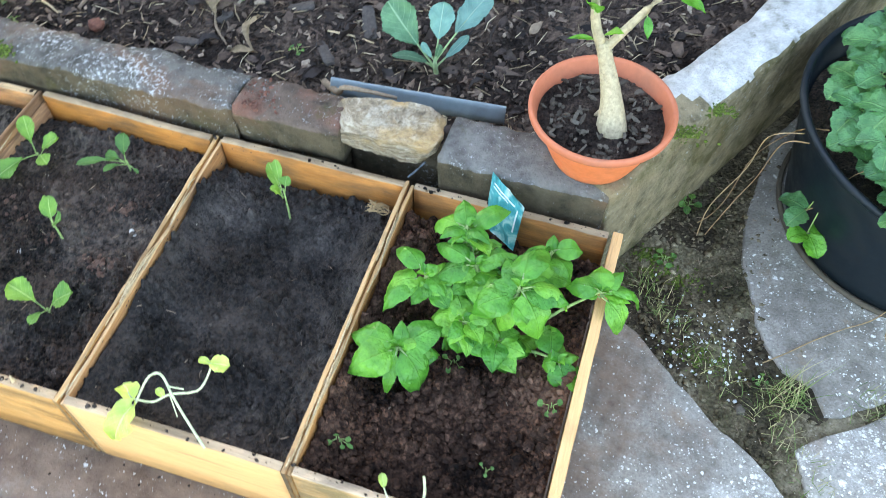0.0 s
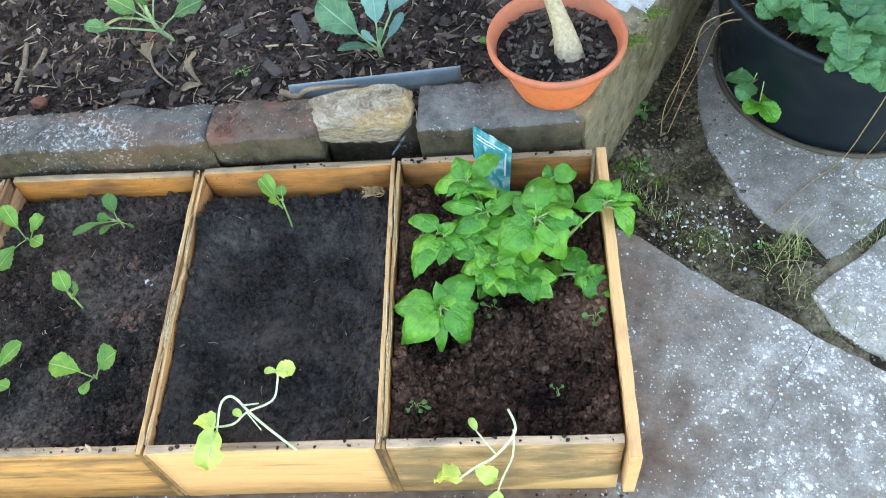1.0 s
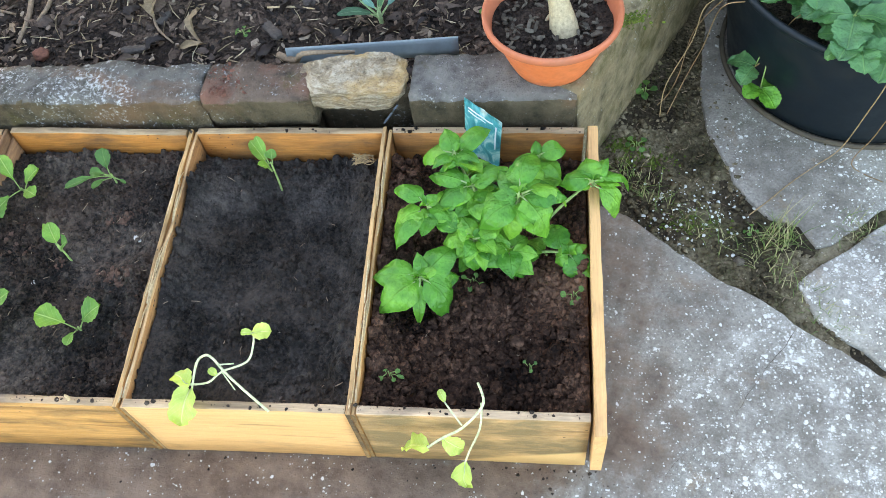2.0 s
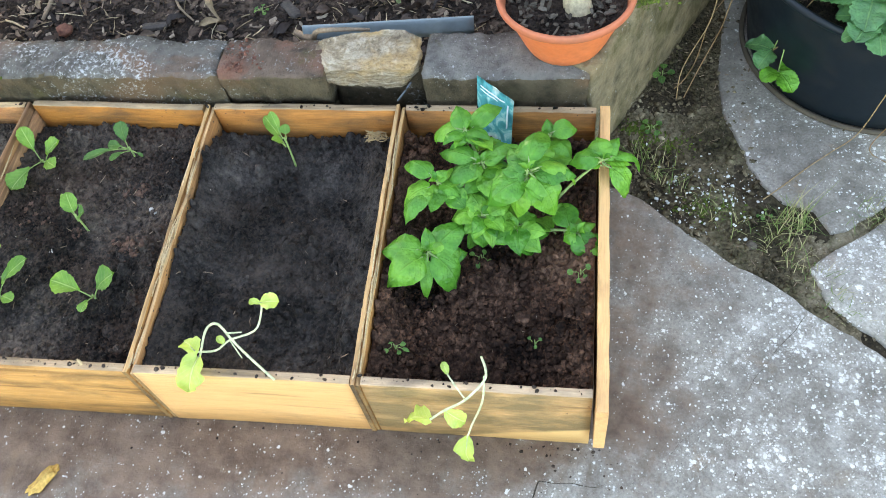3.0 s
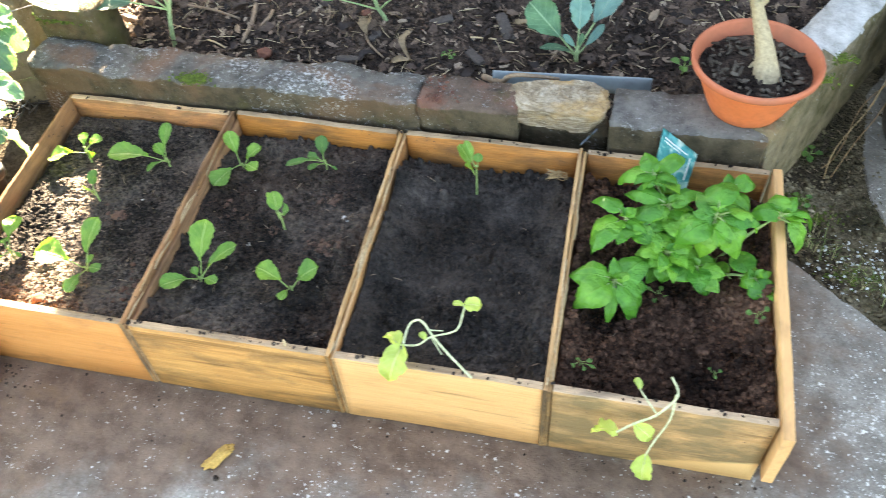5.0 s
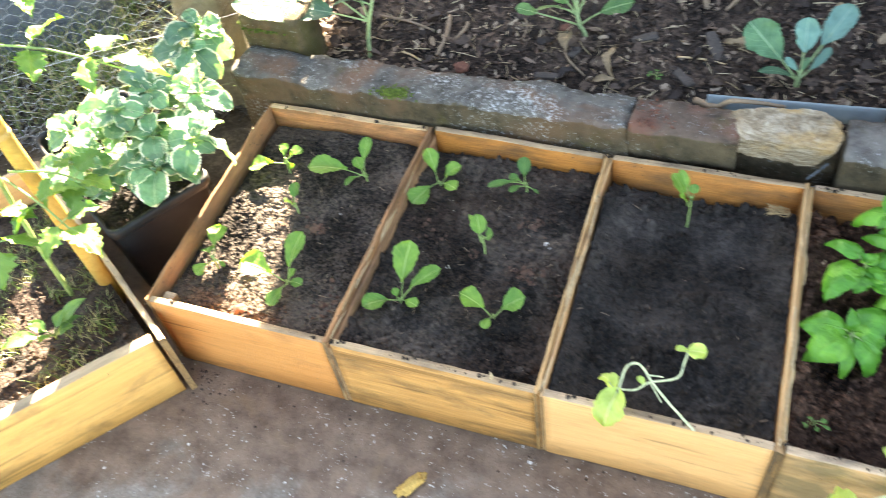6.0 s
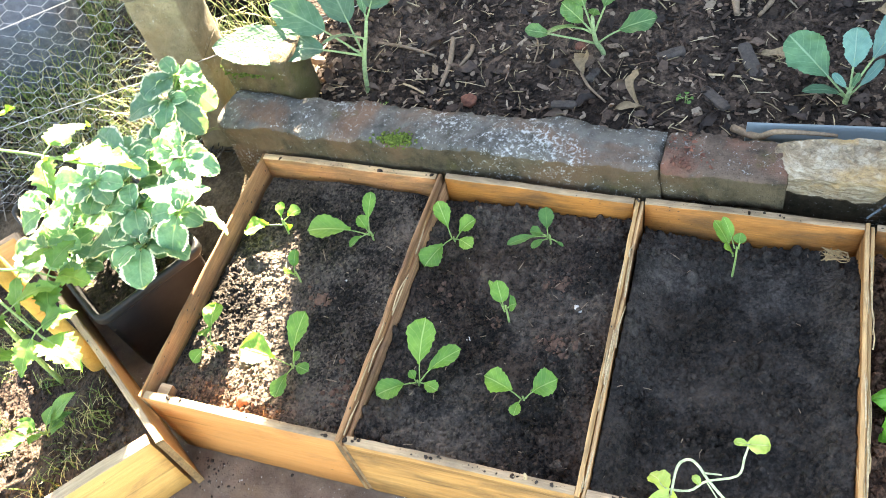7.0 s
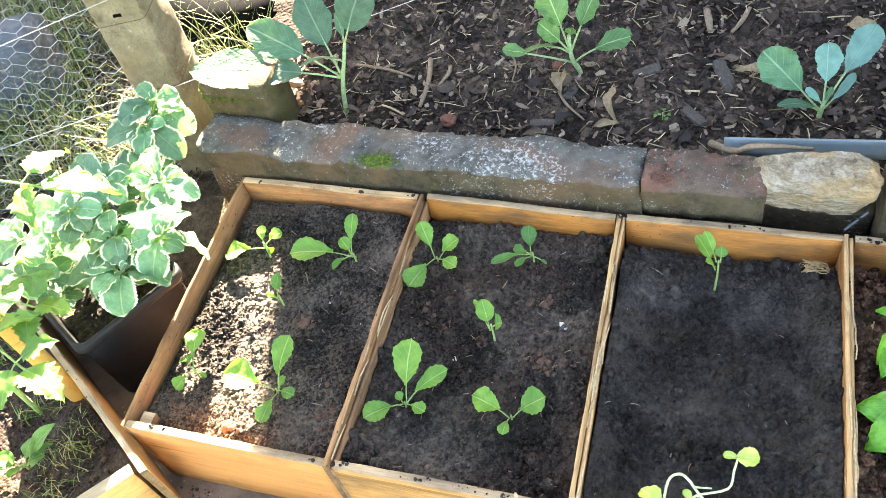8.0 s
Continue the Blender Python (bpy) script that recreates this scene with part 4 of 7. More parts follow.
def leaf(root, tip, width, shape="ovate", stalk=0.25, arch=0.12, cup=0.12, teeth=0.0, roll=0.0, ripple=0.0, seed=0.0, rows=11, cols=3, stem_r=0.0012, notch=0.0, facing=(0, 0, 1), wavy=0.12):
    """A leaf with its stalk from root to tip. Returns verts, faces, uvs and the count of blade faces."""
    root, tip = Vector(root), Vector(tip)
    d = tip - root
    length = d.length
    x = d.normalized()
    face = Vector(facing)
    up = face - x * face.dot(x)
    if up.length < 0.35:
        up = Vector((0.1, -0.9, 0.45)) - x * Vector((0.1, -0.9, 0.45)).dot(x)
    up.normalize()
    up = Matrix.Rotation(roll, 3, x) @ up
    y = up.cross(x)
    a, b = SHAPES[shape]
    peak = (a / (a + b)) ** a * (b / (a + b)) ** b
    at = lambda s: root + x * (length * s) + up * (arch * length * 4 * s * (1 - s))
    verts, faces, uvs = [], [], []
    n = 2 * cols + 1
    for i in range(rows + 1):
        s = i / rows
        c = at(stalk + (1 - stalk) * s)
        w = 0.5 * width * ((max(s, 0.004) ** a) * (max(1 - s, 0.0) ** b) / peak)
        if i == 0:
            w = max(0.5 * width * 0.12, 0.0008)
        for j in range(-cols, cols + 1):
            u = j / cols
            edge = 1.0 + wavy * noise.noise(Vector((s * 5.0 + seed * 3.7, 4.0 * (1 if u > 0 else -1), seed)))
            if teeth and abs(j) == cols:
                edge += teeth * (1 if i % 2 else -1)
            lift = cup * width * (abs(u) ** 1.5) * (0.4 + 0.6 * math.sin(math.pi * s)) + ripple * width * noise.noise(Vector((u * 1.6 + seed, s * 4.5, seed))) * (0.3 + abs(u))
            drop = notch * width * abs(u) * (1 - s) ** 4
            verts.append(c + y * (w * u * edge) + up * lift - x * drop)
            uvs.append((0.5 + 0.5 * u * min(1.0, 0.25 + w / (0.5 * width)), s))
    for i in range(rows):
        for j in range(n - 1):
            k = i * n + j
            faces.append((k, k + 1, k + n + 1, k + n))
    blade = len(faces)
    if stalk > 0.02:
        sv, sf = tube([at(0), at(stalk * 0.5), at(stalk), at(stalk + (1 - stalk) * 0.35)], [stem_r * 1.25, stem_r, stem_r * 0.9, stem_r * 0.3], 6, 2)
        o = len(verts)
        verts += [p - up * stem_r * 0.6 for p in sv]
        uvs += [(0.5, 0.0)] * len(sv)
        faces += [tuple(i + o for i in q) for q in sf]
    return verts, faces, uvs, blade


def leaf_part(parent, root, tip, width, mats, name="leaf", **kw):
    v, f, uv, blade = leaf(root, tip, width, **kw)
    me = mesh_of(name, v, f, mats, [0] * blade + [1] * (len(f) - blade), uv)
    return child(name, me, parent)


def stem_part(parent, points, radii, mat, name="stem", sides=7, steps=4, label=""):
    v, f = tube(points, radii, sides, steps)
    return child(name, mesh_of(name, v, f, [mat]), parent, None, label)


def seedling(base, node, leaves, label, shape="obovate", mat=None, stalk=0.32, teeth=0.03, group="seedlings", stem_r=0.0016, category="seedling", name="seedling", arch=0.1, cup=0.16, stem_mat=None):
    """A young plant: a short stem and leaves given as offsets of their tips and widths."""
    mat = mat or SEEDLING_LEAF
    stem_mat = stem_mat or STEM_GREEN
    ob = empty(name, base, label, category, group)
    stem_part(ob, [(0, 0, -0.012), (0.001, 0, node * 0.5), (0, 0.001, node + 0.004)], [stem_r * 1.3, stem_r * 1.1, stem_r], stem_mat)
    for k, (dx, dy, dz, w) in enumerate(leaves):
        small = w < 0.014
        leaf_part(ob, (0.003 * math.copysign(1, dx), 0, node * (0.7 + 0.3 * (k % 2))), (dx, dy, dz), w * 1.05, [mat, stem_mat], shape=shape if not small else "round",
                  stalk=stalk if not small else 0.5, arch=arch, cup=cup, teeth=1.6 * teeth if not small else 0.0, roll=0.25 * noise.noise(Vector((k * 3.1, base[0] * 40, 2.0))), ripple=0.09, seed=k + base[0] * 10, stem_r=stem_r * 0.7, rows=14)
    return ob


YOUNG = "young brassica seedling with toothed green leaves in dark soil"
seedling((-1.348, 0.380, 0.150), 0.04, [(-0.076, -0.021, 0.020, 0.038), (0.031, 0.025, 0.050, 0.030), (-0.015, 0.035, 0.050, 0.018), (0.011, -0.003, 0.020, 0.015)], "drooping young seedling with curled leaves")
seedling((-1.180, 0.394, 0.150), 0.02, [(-0.104, -0.034, 0.050, 0.052), (-0.006, 0.056, 0.070, 0.025), (-0.023, 0.013, 0.050, 0.023), (-0.034, -0.029, 0.010, 0.017), (0.006, -0.002, 0.020, 0.010)], YOUNG)
seedling((-1.280, 0.280, 0.150), 0.03, [(-0.010, -0.015, 0.050, 0.025), (-0.003, 0.031, 0.060, 0.021)], "tiny two-leaved seedling in dark soil", "round", teeth=0.0)
seedling((-1.377, 0.119, 0.150), 0.03, [(-0.018, 0.070, 0.040, 0.035), (-0.021, 0.021, 0.030, 0.026), (-0.022, -0.036, 0.015, 0.029), (0.026, -0.007, 0.020, 0.008)], "pale young seedling beside the box side", teeth=0.02)
seedling((-1.226, 0.115, 0.150), 0.01, [(0.022, 0.068, 0.080, 0.040), (-0.080, -0.004, 0.050, 0.054), (0.002, -0.066, 0.020, 0.027), (0.045, -0.013, 0.030, 0.021), (0.017, 0.018, 0.030, 0.014)], YOUNG)
seedling((-1.031, 0.418, 0.145), 0.01, [(-0.034, 0.041, 0.060, 0.029), (-0.030, -0.075, 0.020, 0.042), (0.039, 0.027, 0.040, 0.035), (0.047, -0.028, 0.030, 0.026)], YOUNG)
seedling((-0.861, 0.443, 0.145), 0.02, [(-0.011, 0.033, 0.060, 0.026), (-0.060, -0.051, 0.050, 0.018), (-0.022, -0.037, 0.030, 0.014), (-0.031, -0.010, 0.040, 0.022), (0.026, -0.010, 0.010, 0.006)], "wilting green seedling near the back board", mat=WEED_LEAF)
seedling((-0.892, 0.271, 0.145), 0.05, [(-0.022, 0.036, 0.070, 0.028), (0.019, 0.004, 0.060, 0.030), (-0.037, 0.040, 0.060, 0.009)], "small sprout with round leaves on a thin stalk", "round", teeth=0.0)
seedling((-1.007, 0.132, 0.145), 0.01, [(0.007, 0.075, 0.090, 0.046), (0.072, 0.041, 0.070, 0.032), (-0.047, -0.050, 0.040, 0.035), (0.040, -0.013, 0.020, 0.022), (-0.012, 0.008, 0.03, 0.014)], "largest brassica seedling with five toothed leaves")
seedling((-0.835, 0.139, 0.145), 0.01, [(-0.059, 0.006, 0.050, 0.038), (0.055, 0.019, 0.060, 0.041), (-0.005, -0.036, 0.020, 0.018)], "seedling with two wide leaves and a small one")
seedling((-0.555, 0.446, 0.125), 0.07, [(-0.040, 0.036, 0.090, 0.022), (0.002, 0.018, 0.090, 0.019), (-0.020, -0.009, 0.080, 0.019), (-0.027, 0.038, 0.100, 0.016)], "lone upright seedling in bare black soil", "round", teeth=0.0, stalk=0.35)
seedling((-0.196, 0.260, H4(-0.196, 0.260) + 0.002), 0.01, [(0.008, 0.007, 0.020, 0.009), (0.019, -0.016, 0.010, 0.011), (-0.020, 0.002, 0.015, 0.008), (-0.004, -0.021, 0.005, 0.008)], "tiny green weed in brown soil", "lance", WEED_LEAF, group="small weeds", category="weed", name="small_weed", stem_r=0.0009)
seedling((-0.033, 0.215, H4(-0.033, 0.215) + 0.002), 0.01, [(-0.021, -0.004, 0.010, 0.011), (0.016, 0.004, 0.020, 0.011), (-0.002, -0.018, 0.000, 0.008), (0.009, -0.014, 0.010, 0.007)], "tiny green weed in brown soil", "lance", WEED_LEAF, group="small weeds", category="weed", name="small_weed", stem_r=0.0009)
seedling((-0.315, 0.077, H4(-0.315, 0.077) + 0.002), 0.01, [(-0.013, -0.014, 0.010, 0.008), (0.020, 0.001, 0.015, 0.008), (0.010, -0.010, 0.000, 0.007), (-0.005, 0.004, 0.015, 0.007), (0.026, -0.009, 0.010, 0.006)], "tiny green weed in brown soil", "lance", WEED_LEAF, group="small weeds", category="weed", name="small_weed", stem_r=0.0009)
seedling((-0.10, 0.10, H4(-0.10, 0.10) + 0.002), 0.005, [(0.012, 0.004, 0.008, 0.006), (-0.010, 0.006, 0.008, 0.006), (0.002, -0.012, 0.004, 0.005)], "tiny green weed in brown soil", "lance", WEED_LEAF, group="small weeds", category="weed", name="small_weed", stem_r=0.0008)


SEEDLING_KALE = foliage("fresh_kale_leaf", (0.11, 0.25, 0.085), (0.06, 0.16, 0.055), (0.34, 0.50, 0.25), 0.45, 0.3, None, 0.7, 0.8)


def kale(base, stem, leaves, label, mat, facing=(0.1, -0.75, 0.65)):
    """A kale plant: a leaning stem with leaves rising from heights along it."""
    ob = empty("kale_plant", base, label, "vegetable", "kale plants in the raised bed")
    pts = [Vector((0, 0, -0.03)), Vector((0, 0, 0.0))] + [Vector(p) for p in stem]
    stem_part(ob, pts, [0.0055, 0.005] + [0.0048 - 0.002 * k / len(stem) for k in range(len(stem))], STEM_KALE, sides=9)
    for k, (h, dx, dy, dz, w, stalk, arch, *flat) in enumerate(leaves):
        k0 = min(range(len(pts)), key=lambda i: abs(pts[i].z - h))
        leaf_part(ob, pts[k0], (dx, dy, dz), w, [mat if k % 3 or mat is SEEDLING_KALE else KALE_LEAF, STEM_KALE], shape="oval" if flat else "kale", stalk=stalk, arch=arch, cup=0.10 if not flat else 0.05, teeth=0.03 if not flat else 0.018, ripple=0.14 if not flat else 0.045, seed=base[0] * 7 + k, stem_r=0.0020, rows=22, cols=4, wavy=0.2 if not flat else 0.12, roll=0.2 * math.sin(k * 2.3) if not flat else 0.0, facing=flat[0] if flat else facing)
    return ob


kale((-1.316, 0.750, 0.165), [(0.006, 0.0, 0.05), (0.018, 0.0, 0.10), (0.030, 0.004, 0.14), (0.040, 0.01, 0.18)],
     [(0.10, -0.264, -0.080, 0.168, 0.098, 0.27, 0.05, (0.0, -0.20, 1.0)), (0.10, -0.182, 0.040, 0.186, 0.072, 0.40, 0.10, (0.05, -0.45, 0.90)), (0.10, -0.058, 0.075, 0.245, 0.072, 0.40, 0.04, (0.35, -0.80, 0.45)), (0.18, 0.095, 0.050, 0.300, 0.078, 0.22, 0.04, (0.1, -0.85, 0.50)), (0.14, -0.036, -0.050, 0.166, 0.036, 0.14, 0.14, (0.0, 0.55, 0.80)), (0.18, 0.03, 0.035, 0.235, 0.018, 0.2, 0.05)],
     "large kale plant with broad pale-veined leaves in mulch", KALE_LEAF, (0.5, -0.6, 0.62))
kale((-0.857, 0.915, 0.165), [(-0.010, -0.008, 0.03), (-0.014, -0.014, 0.06), (-0.016, -0.012, 0.10)],
     [(0.03, -0.146, -0.038, 0.080, 0.030, 0.66, 0.02), (0.06, -0.098, -0.060, 0.090, 0.036, 0.30, 0.14, (0.0, 0.5, 0.85)), (0.06, -0.070, -0.032, 0.145, 0.044, 0.4, 0.05), (0.06, -0.062, 0.004, 0.205, 0.064, 0.42, 0.03), (0.03, 0.108, -0.012, 0.105, 0.046, 0.45, 0.10), (0.06, 0.036, 0.018, 0.185, 0.046, 0.45, 0.03), (0.10, -0.004, -0.038, 0.140, 0.022, 0.2, 0.02)],
     "kale plant with wavy green leaves in mulch", SEEDLING_KALE, (0.05, -0.35, 0.93))
kale((-0.404, 0.822, 0.165), [(0.0, -0.006, 0.02), (0.001, -0.01, 0.04)],
     [(0.02, -0.112, 0.052, 0.105, 0.068, 0.36, 0.08), (0.04, -0.004, 0.064, 0.120, 0.048, 0.38, 0.04), (0.04, 0.074, 0.103, 0.130, 0.052, 0.40, 0.05), (0.02, -0.078, -0.030, 0.050, 0.028, 0.22, 0.12, (0.0, 0.1, 1.0)), (0.02, 0.050, 0.050, 0.065, 0.018, 0.3, 0.1), (0.04, -0.031, 0.009, 0.062, 0.014, 0.2, 0.05), (0.04, 0.01, 0.0, 0.075, 0.012, 0.2, 0.02)],
     "young kale plant with smooth blue-green leaves", KALE_BLUE)


# ---- bushy herb in the last box ----
def bush():
    ob = empty("herb_bush", (-0.15, 0.33, 0.115), "bushy herb with broad bright green ovate leaves spilling over the box", "plant")
    base = Vector((-0.15, 0.33, 0.115))
    shoots = []
    shoots.append(((-0.227, 0.428, 0.250), [(-0.082, 0.029, -0.080, 0.040), (-0.019, 0.048, 0.0, 0.033), (0.055, 0.064, -0.020, 0.031), (-0.014, -0.021, -0.020, 0.025)]))
    shoots.append(((-0.197, 0.377, 0.230), [(-0.058, -0.033, -0.030, 0.043), (0.054, 0.033, 0.0, 0.040), (0.036, -0.014, -0.020, 0.043), (-0.089, 0.040, -0.030, 0.031)]))
    shoots.append(((-0.119, 0.338, 0.262), [(0.022, 0.093, -0.012, 0.059), (0.071, 0.006, -0.022, 0.044), (-0.063, -0.038, -0.047, 0.046), (0.060, -0.059, -0.092, 0.069), (-0.026, -0.061, -0.122, 0.046), (-0.032, 0.051, -0.012, 0.033), (0.083, 0.009, -0.052, 0.028)]))
    shoots.append(((-0.269, 0.342, 0.220), [(-0.057, 0.036, -0.010, 0.034), (-0.052, -0.033, -0.040, 0.049), (-0.057, -0.068, -0.045, 0.043), (0.016, 0.014, 0.010, 0.019), (-0.003, -0.016, -0.010, 0.017)]))
    shoots.append(((-0.192, 0.294, 0.200), [(-0.030, 0.020, -0.010, 0.033), (-0.049, 0.001, -0.020, 0.043), (0.0, -0.03, -0.050, 0.033), (0.038, 0.007, -0.050, 0.038)]))
    shoots.append(((-0.275, 0.231, 0.185), [(-0.074, 0.001, -0.010, 0.045), (-0.072, -0.065, -0.025, 0.051), (0.055, 0.055, -0.005, 0.047), (0.042, -0.041, -0.070, 0.056), (-0.005, 0.032, 0.015, 0.022), (0.056, 0.020, -0.035, 0.028), (-0.003, -0.057, -0.055, 0.019)]))
    shoots.append(((-0.002, 0.394, 0.220), [(-0.052, -0.002, -0.010, 0.034), (-0.009, 0.043, 0.0, 0.037), (0.024, 0.042, 0.0, 0.027), (0.068, 0.022, -0.060, 0.028), (0.043, -0.026, -0.080, 0.039), (0.046, 0.025, -0.020, 0.023)]))
    shoots.append(((-0.039, 0.284, 0.170), [(0.022, -0.026, -0.030, 0.041), (0.027, 0.016, 0.0, 0.023), (-0.012, 0.012, 0.010, 0.017), (-0.021, -0.005, -0.020, 0.030)]))
    shoots.append(((-0.091, 0.445, 0.220), [(0.044, 0.016, -0.010, 0.031), (-0.004, 0.021, 0.010, 0.019), (0.036, -0.034, -0.020, 0.035)]))
    shoots.append(((-0.134, 0.285, 0.180), [(-0.035, 0.0, -0.030, 0.034), (0.047, 0.016, -0.040, 0.034), (0.021, -0.022, -0.050, 0.029)]))
    rng = random.Random(4)
    for k, (c, leaves) in enumerate(shoots):
        c = Vector(c) - base
        foot = Vector((c.x * 0.3, c.y * 0.3, -0.01)) if k != 5 else Vector((c.x * 0.9, c.y * 0.9, -0.01))
        shoot = stem_part(ob, [foot, foot.lerp(c, 0.5) + Vector((0, 0, 0.012)), c], [0.003, 0.0026, 0.0018], STEM_GREEN, name="shoot")
        for j, (dx, dy, dz, w) in enumerate(leaves):
            d = Vector((dx, dy, dz))
            # opposite pairs sit lower down the shoot, the youngest at its tip
            root = c + Vector((0, 0, -0.009 * (j % 3))) + d * 0.05
            reach = min(1.06, 0.088 / d.length)
            leaf_part(shoot, root, c + d * reach, min(w * 1.14, 0.058), [BUSH_LEAF, STEM_GREEN], shape="ovate", stalk=0.14, arch=0.20 + 0.14 * rng.random(), cup=-0.24 + 0.16 * rng.random(), teeth=0.015, roll=rng.uniform(-0.35, 0.35), ripple=0.10, wavy=0.06, seed=k * 5 + j, stem_r=0.0014, rows=14, cols=4, notch=0.12)
        for j in range(3):
            a = rng.uniform(0, 6.28)
            t = c + Vector((0.016 * math.cos(a), 0.016 * math.sin(a), 0.012))
            leaf_part(shoot, c, t, 0.011, [BUSH_LEAF, STEM_GREEN], shape="ovate", stalk=0.1, arch=0.1, cup=0.25, seed=j, stem_r=0.0008, rows=6, cols=2)
        # middling leaves between the large ones
        for j in range(6 if k not in (6, 7) else 3):
            a = rng.uniform(0, 6.28)
            r0 = c + Vector((0, 0, -0.012 + rng.uniform(-0.01, 0.008)))
            far = rng.uniform(0.030, 0.052)
            leaf_part(shoot, r0, r0 + Vector((far * math.cos(a), far * math.sin(a), rng.uniform(-0.014, 0.012))), far * rng.uniform(0.55, 0.70), [BUSH_LEAF, STEM_GREEN], shape="ovate", stalk=0.15, arch=0.2, cup=-0.1, teeth=0.015, roll=rng.uniform(-0.5, 0.5), ripple=0.1, seed=150 + j * 3 + k, rows=12, cols=3, notch=0.1)
        # lower leaves fill the shade under the crown
        if k != 6:
            for j in range(9 if k not in (5, 7) else 4):
                a = rng.uniform(0, 6.28)
                r0 = foot.lerp(c, rng.uniform(0.55, 0.92))
                far = rng.uniform(0.04, 0.058)
                t = r0 + Vector((far * math.cos(a), far * math.sin(a), rng.uniform(-0.025, 0.005)))
                leaf_part(shoot, r0, t, far * 0.72, [BUSH_LEAF, STEM_GREEN], shape="ovate", stalk=0.2, arch=0.15, cup=0.1, teeth=0.02, roll=rng.uniform(-0.4, 0.4), ripple=0.12, seed=90 + j + k, rows=10, cols=3, notch=0.1)


bush()


# ---- wilted squash sprouts hanging over the front boards ----
def squash(name_label, vines, leaves):
    at = Vector(vines[0][0])
    ob = empty("squash_sprout", at, name_label, "seedling", "wilted squash sprouts")
    for pts, r in ((v, 0.0020 - 0.0003 * k) for k, v in enumerate(vines)):
        stem_part(ob, [Vector(p) - at for p in pts], [r] * (len(pts) - 1) + [r * 0.8], STEM_WHITE, name="vine")
    for root, tip, w, roll in leaves:
        leaf_part(ob, Vector(root) - at, Vector(tip) - at, w, [SQUASH_LEAF, STEM_WHITE], shape="round", stalk=0.1, arch=0.15, cup=0.2, roll=roll, ripple=0.25, teeth=0.04, seed=w * 100, rows=10, cols=3, notch=0.2)


squash("wilted squash sprout with pale stalks and yellow leaves over the board",
       [[(-0.479, -0.005, 0.1885), (-0.522, 0.025, 0.200), (-0.551, 0.047, 0.210), (-0.569, 0.063, 0.220), (-0.582, 0.067, 0.221), (-0.594, 0.056, 0.215), (-0.597, 0.020, 0.203)],
        [(-0.607, 0.027, 0.203), (-0.575, 0.031, 0.203), (-0.555, 0.047, 0.208), (-0.517, 0.061, 0.215), (-0.511, 0.086, 0.220), (-0.508, 0.099, 0.236)],
        [(-0.560, 0.055, 0.215), (-0.537, 0.058, 0.214)], [(-0.555, 0.047, 0.209), (-0.532, 0.022, 0.200)]],
       [((-0.597, 0.024, 0.204), (-0.608, -0.030, 0.182), 0.05, 0.1), ((-0.606, 0.026, 0.204), (-0.628, 0.042, 0.206), 0.034, 0.4), ((-0.509, 0.098, 0.235), (-0.482, 0.104, 0.232), 0.026, 0.2), ((-0.510, 0.098, 0.235), (-0.528, 0.098, 0.236), 0.012, 0.0), ((-0.563, 0.042, 0.207), (-0.574, 0.048, 0.215), 0.012, 0.0)])
squash("wilted squash sprout with drooping yellow leaves over the board",
       [[(-0.173, 0.044, 0.200), (-0.164, 0.020, 0.205), (-0.167, 0.003, 0.203), (-0.193, -0.021, 0.190), (-0.223, -0.030, 0.170), (-0.249, -0.037, 0.142)],
        [(-0.166, 0.012, 0.204), (-0.169, -0.013, 0.170), (-0.186, -0.029, 0.120), (-0.195, -0.041, 0.092)],
        [(-0.193, -0.018, 0.192), (-0.212, 0.004, 0.199), (-0.220, 0.014, 0.201)]],
       [((-0.247, -0.036, 0.144), (-0.283, -0.034, 0.130), 0.040, 0.5), ((-0.222, -0.030, 0.170), (-0.194, -0.038, 0.150), 0.028, 0.5), ((-0.194, -0.040, 0.094), (-0.193, -0.066, 0.058), 0.036, 0.4), ((-0.219, 0.013, 0.201), (-0.228, 0.030, 0.206), 0.012, 0.0)])


# ---- orange pot with a swollen-stemmed plant ----
def lathe(profile, sides=64, wobble=0.0, seed=0.0):
    verts, faces = [], []
    for r, z in profile:
        for k in range(sides):
            a = 2 * math.pi * k / sides
            e = 1 + wobble * noise.noise(Vector((math.cos(a) * 1.5 + seed, math.sin(a) * 1.5, z * 4)))
            verts.append((r * e * math.cos(a), r * e * math.sin(a), z))
    for i in range(len(profile) - 1):
        for k in range(sides):
            k2 = (k + 1) % sides
            faces.append((i * sides + k, i * sides + k2, (i + 1) * sides + k2, (i + 1) * sides + k))
    return verts, faces


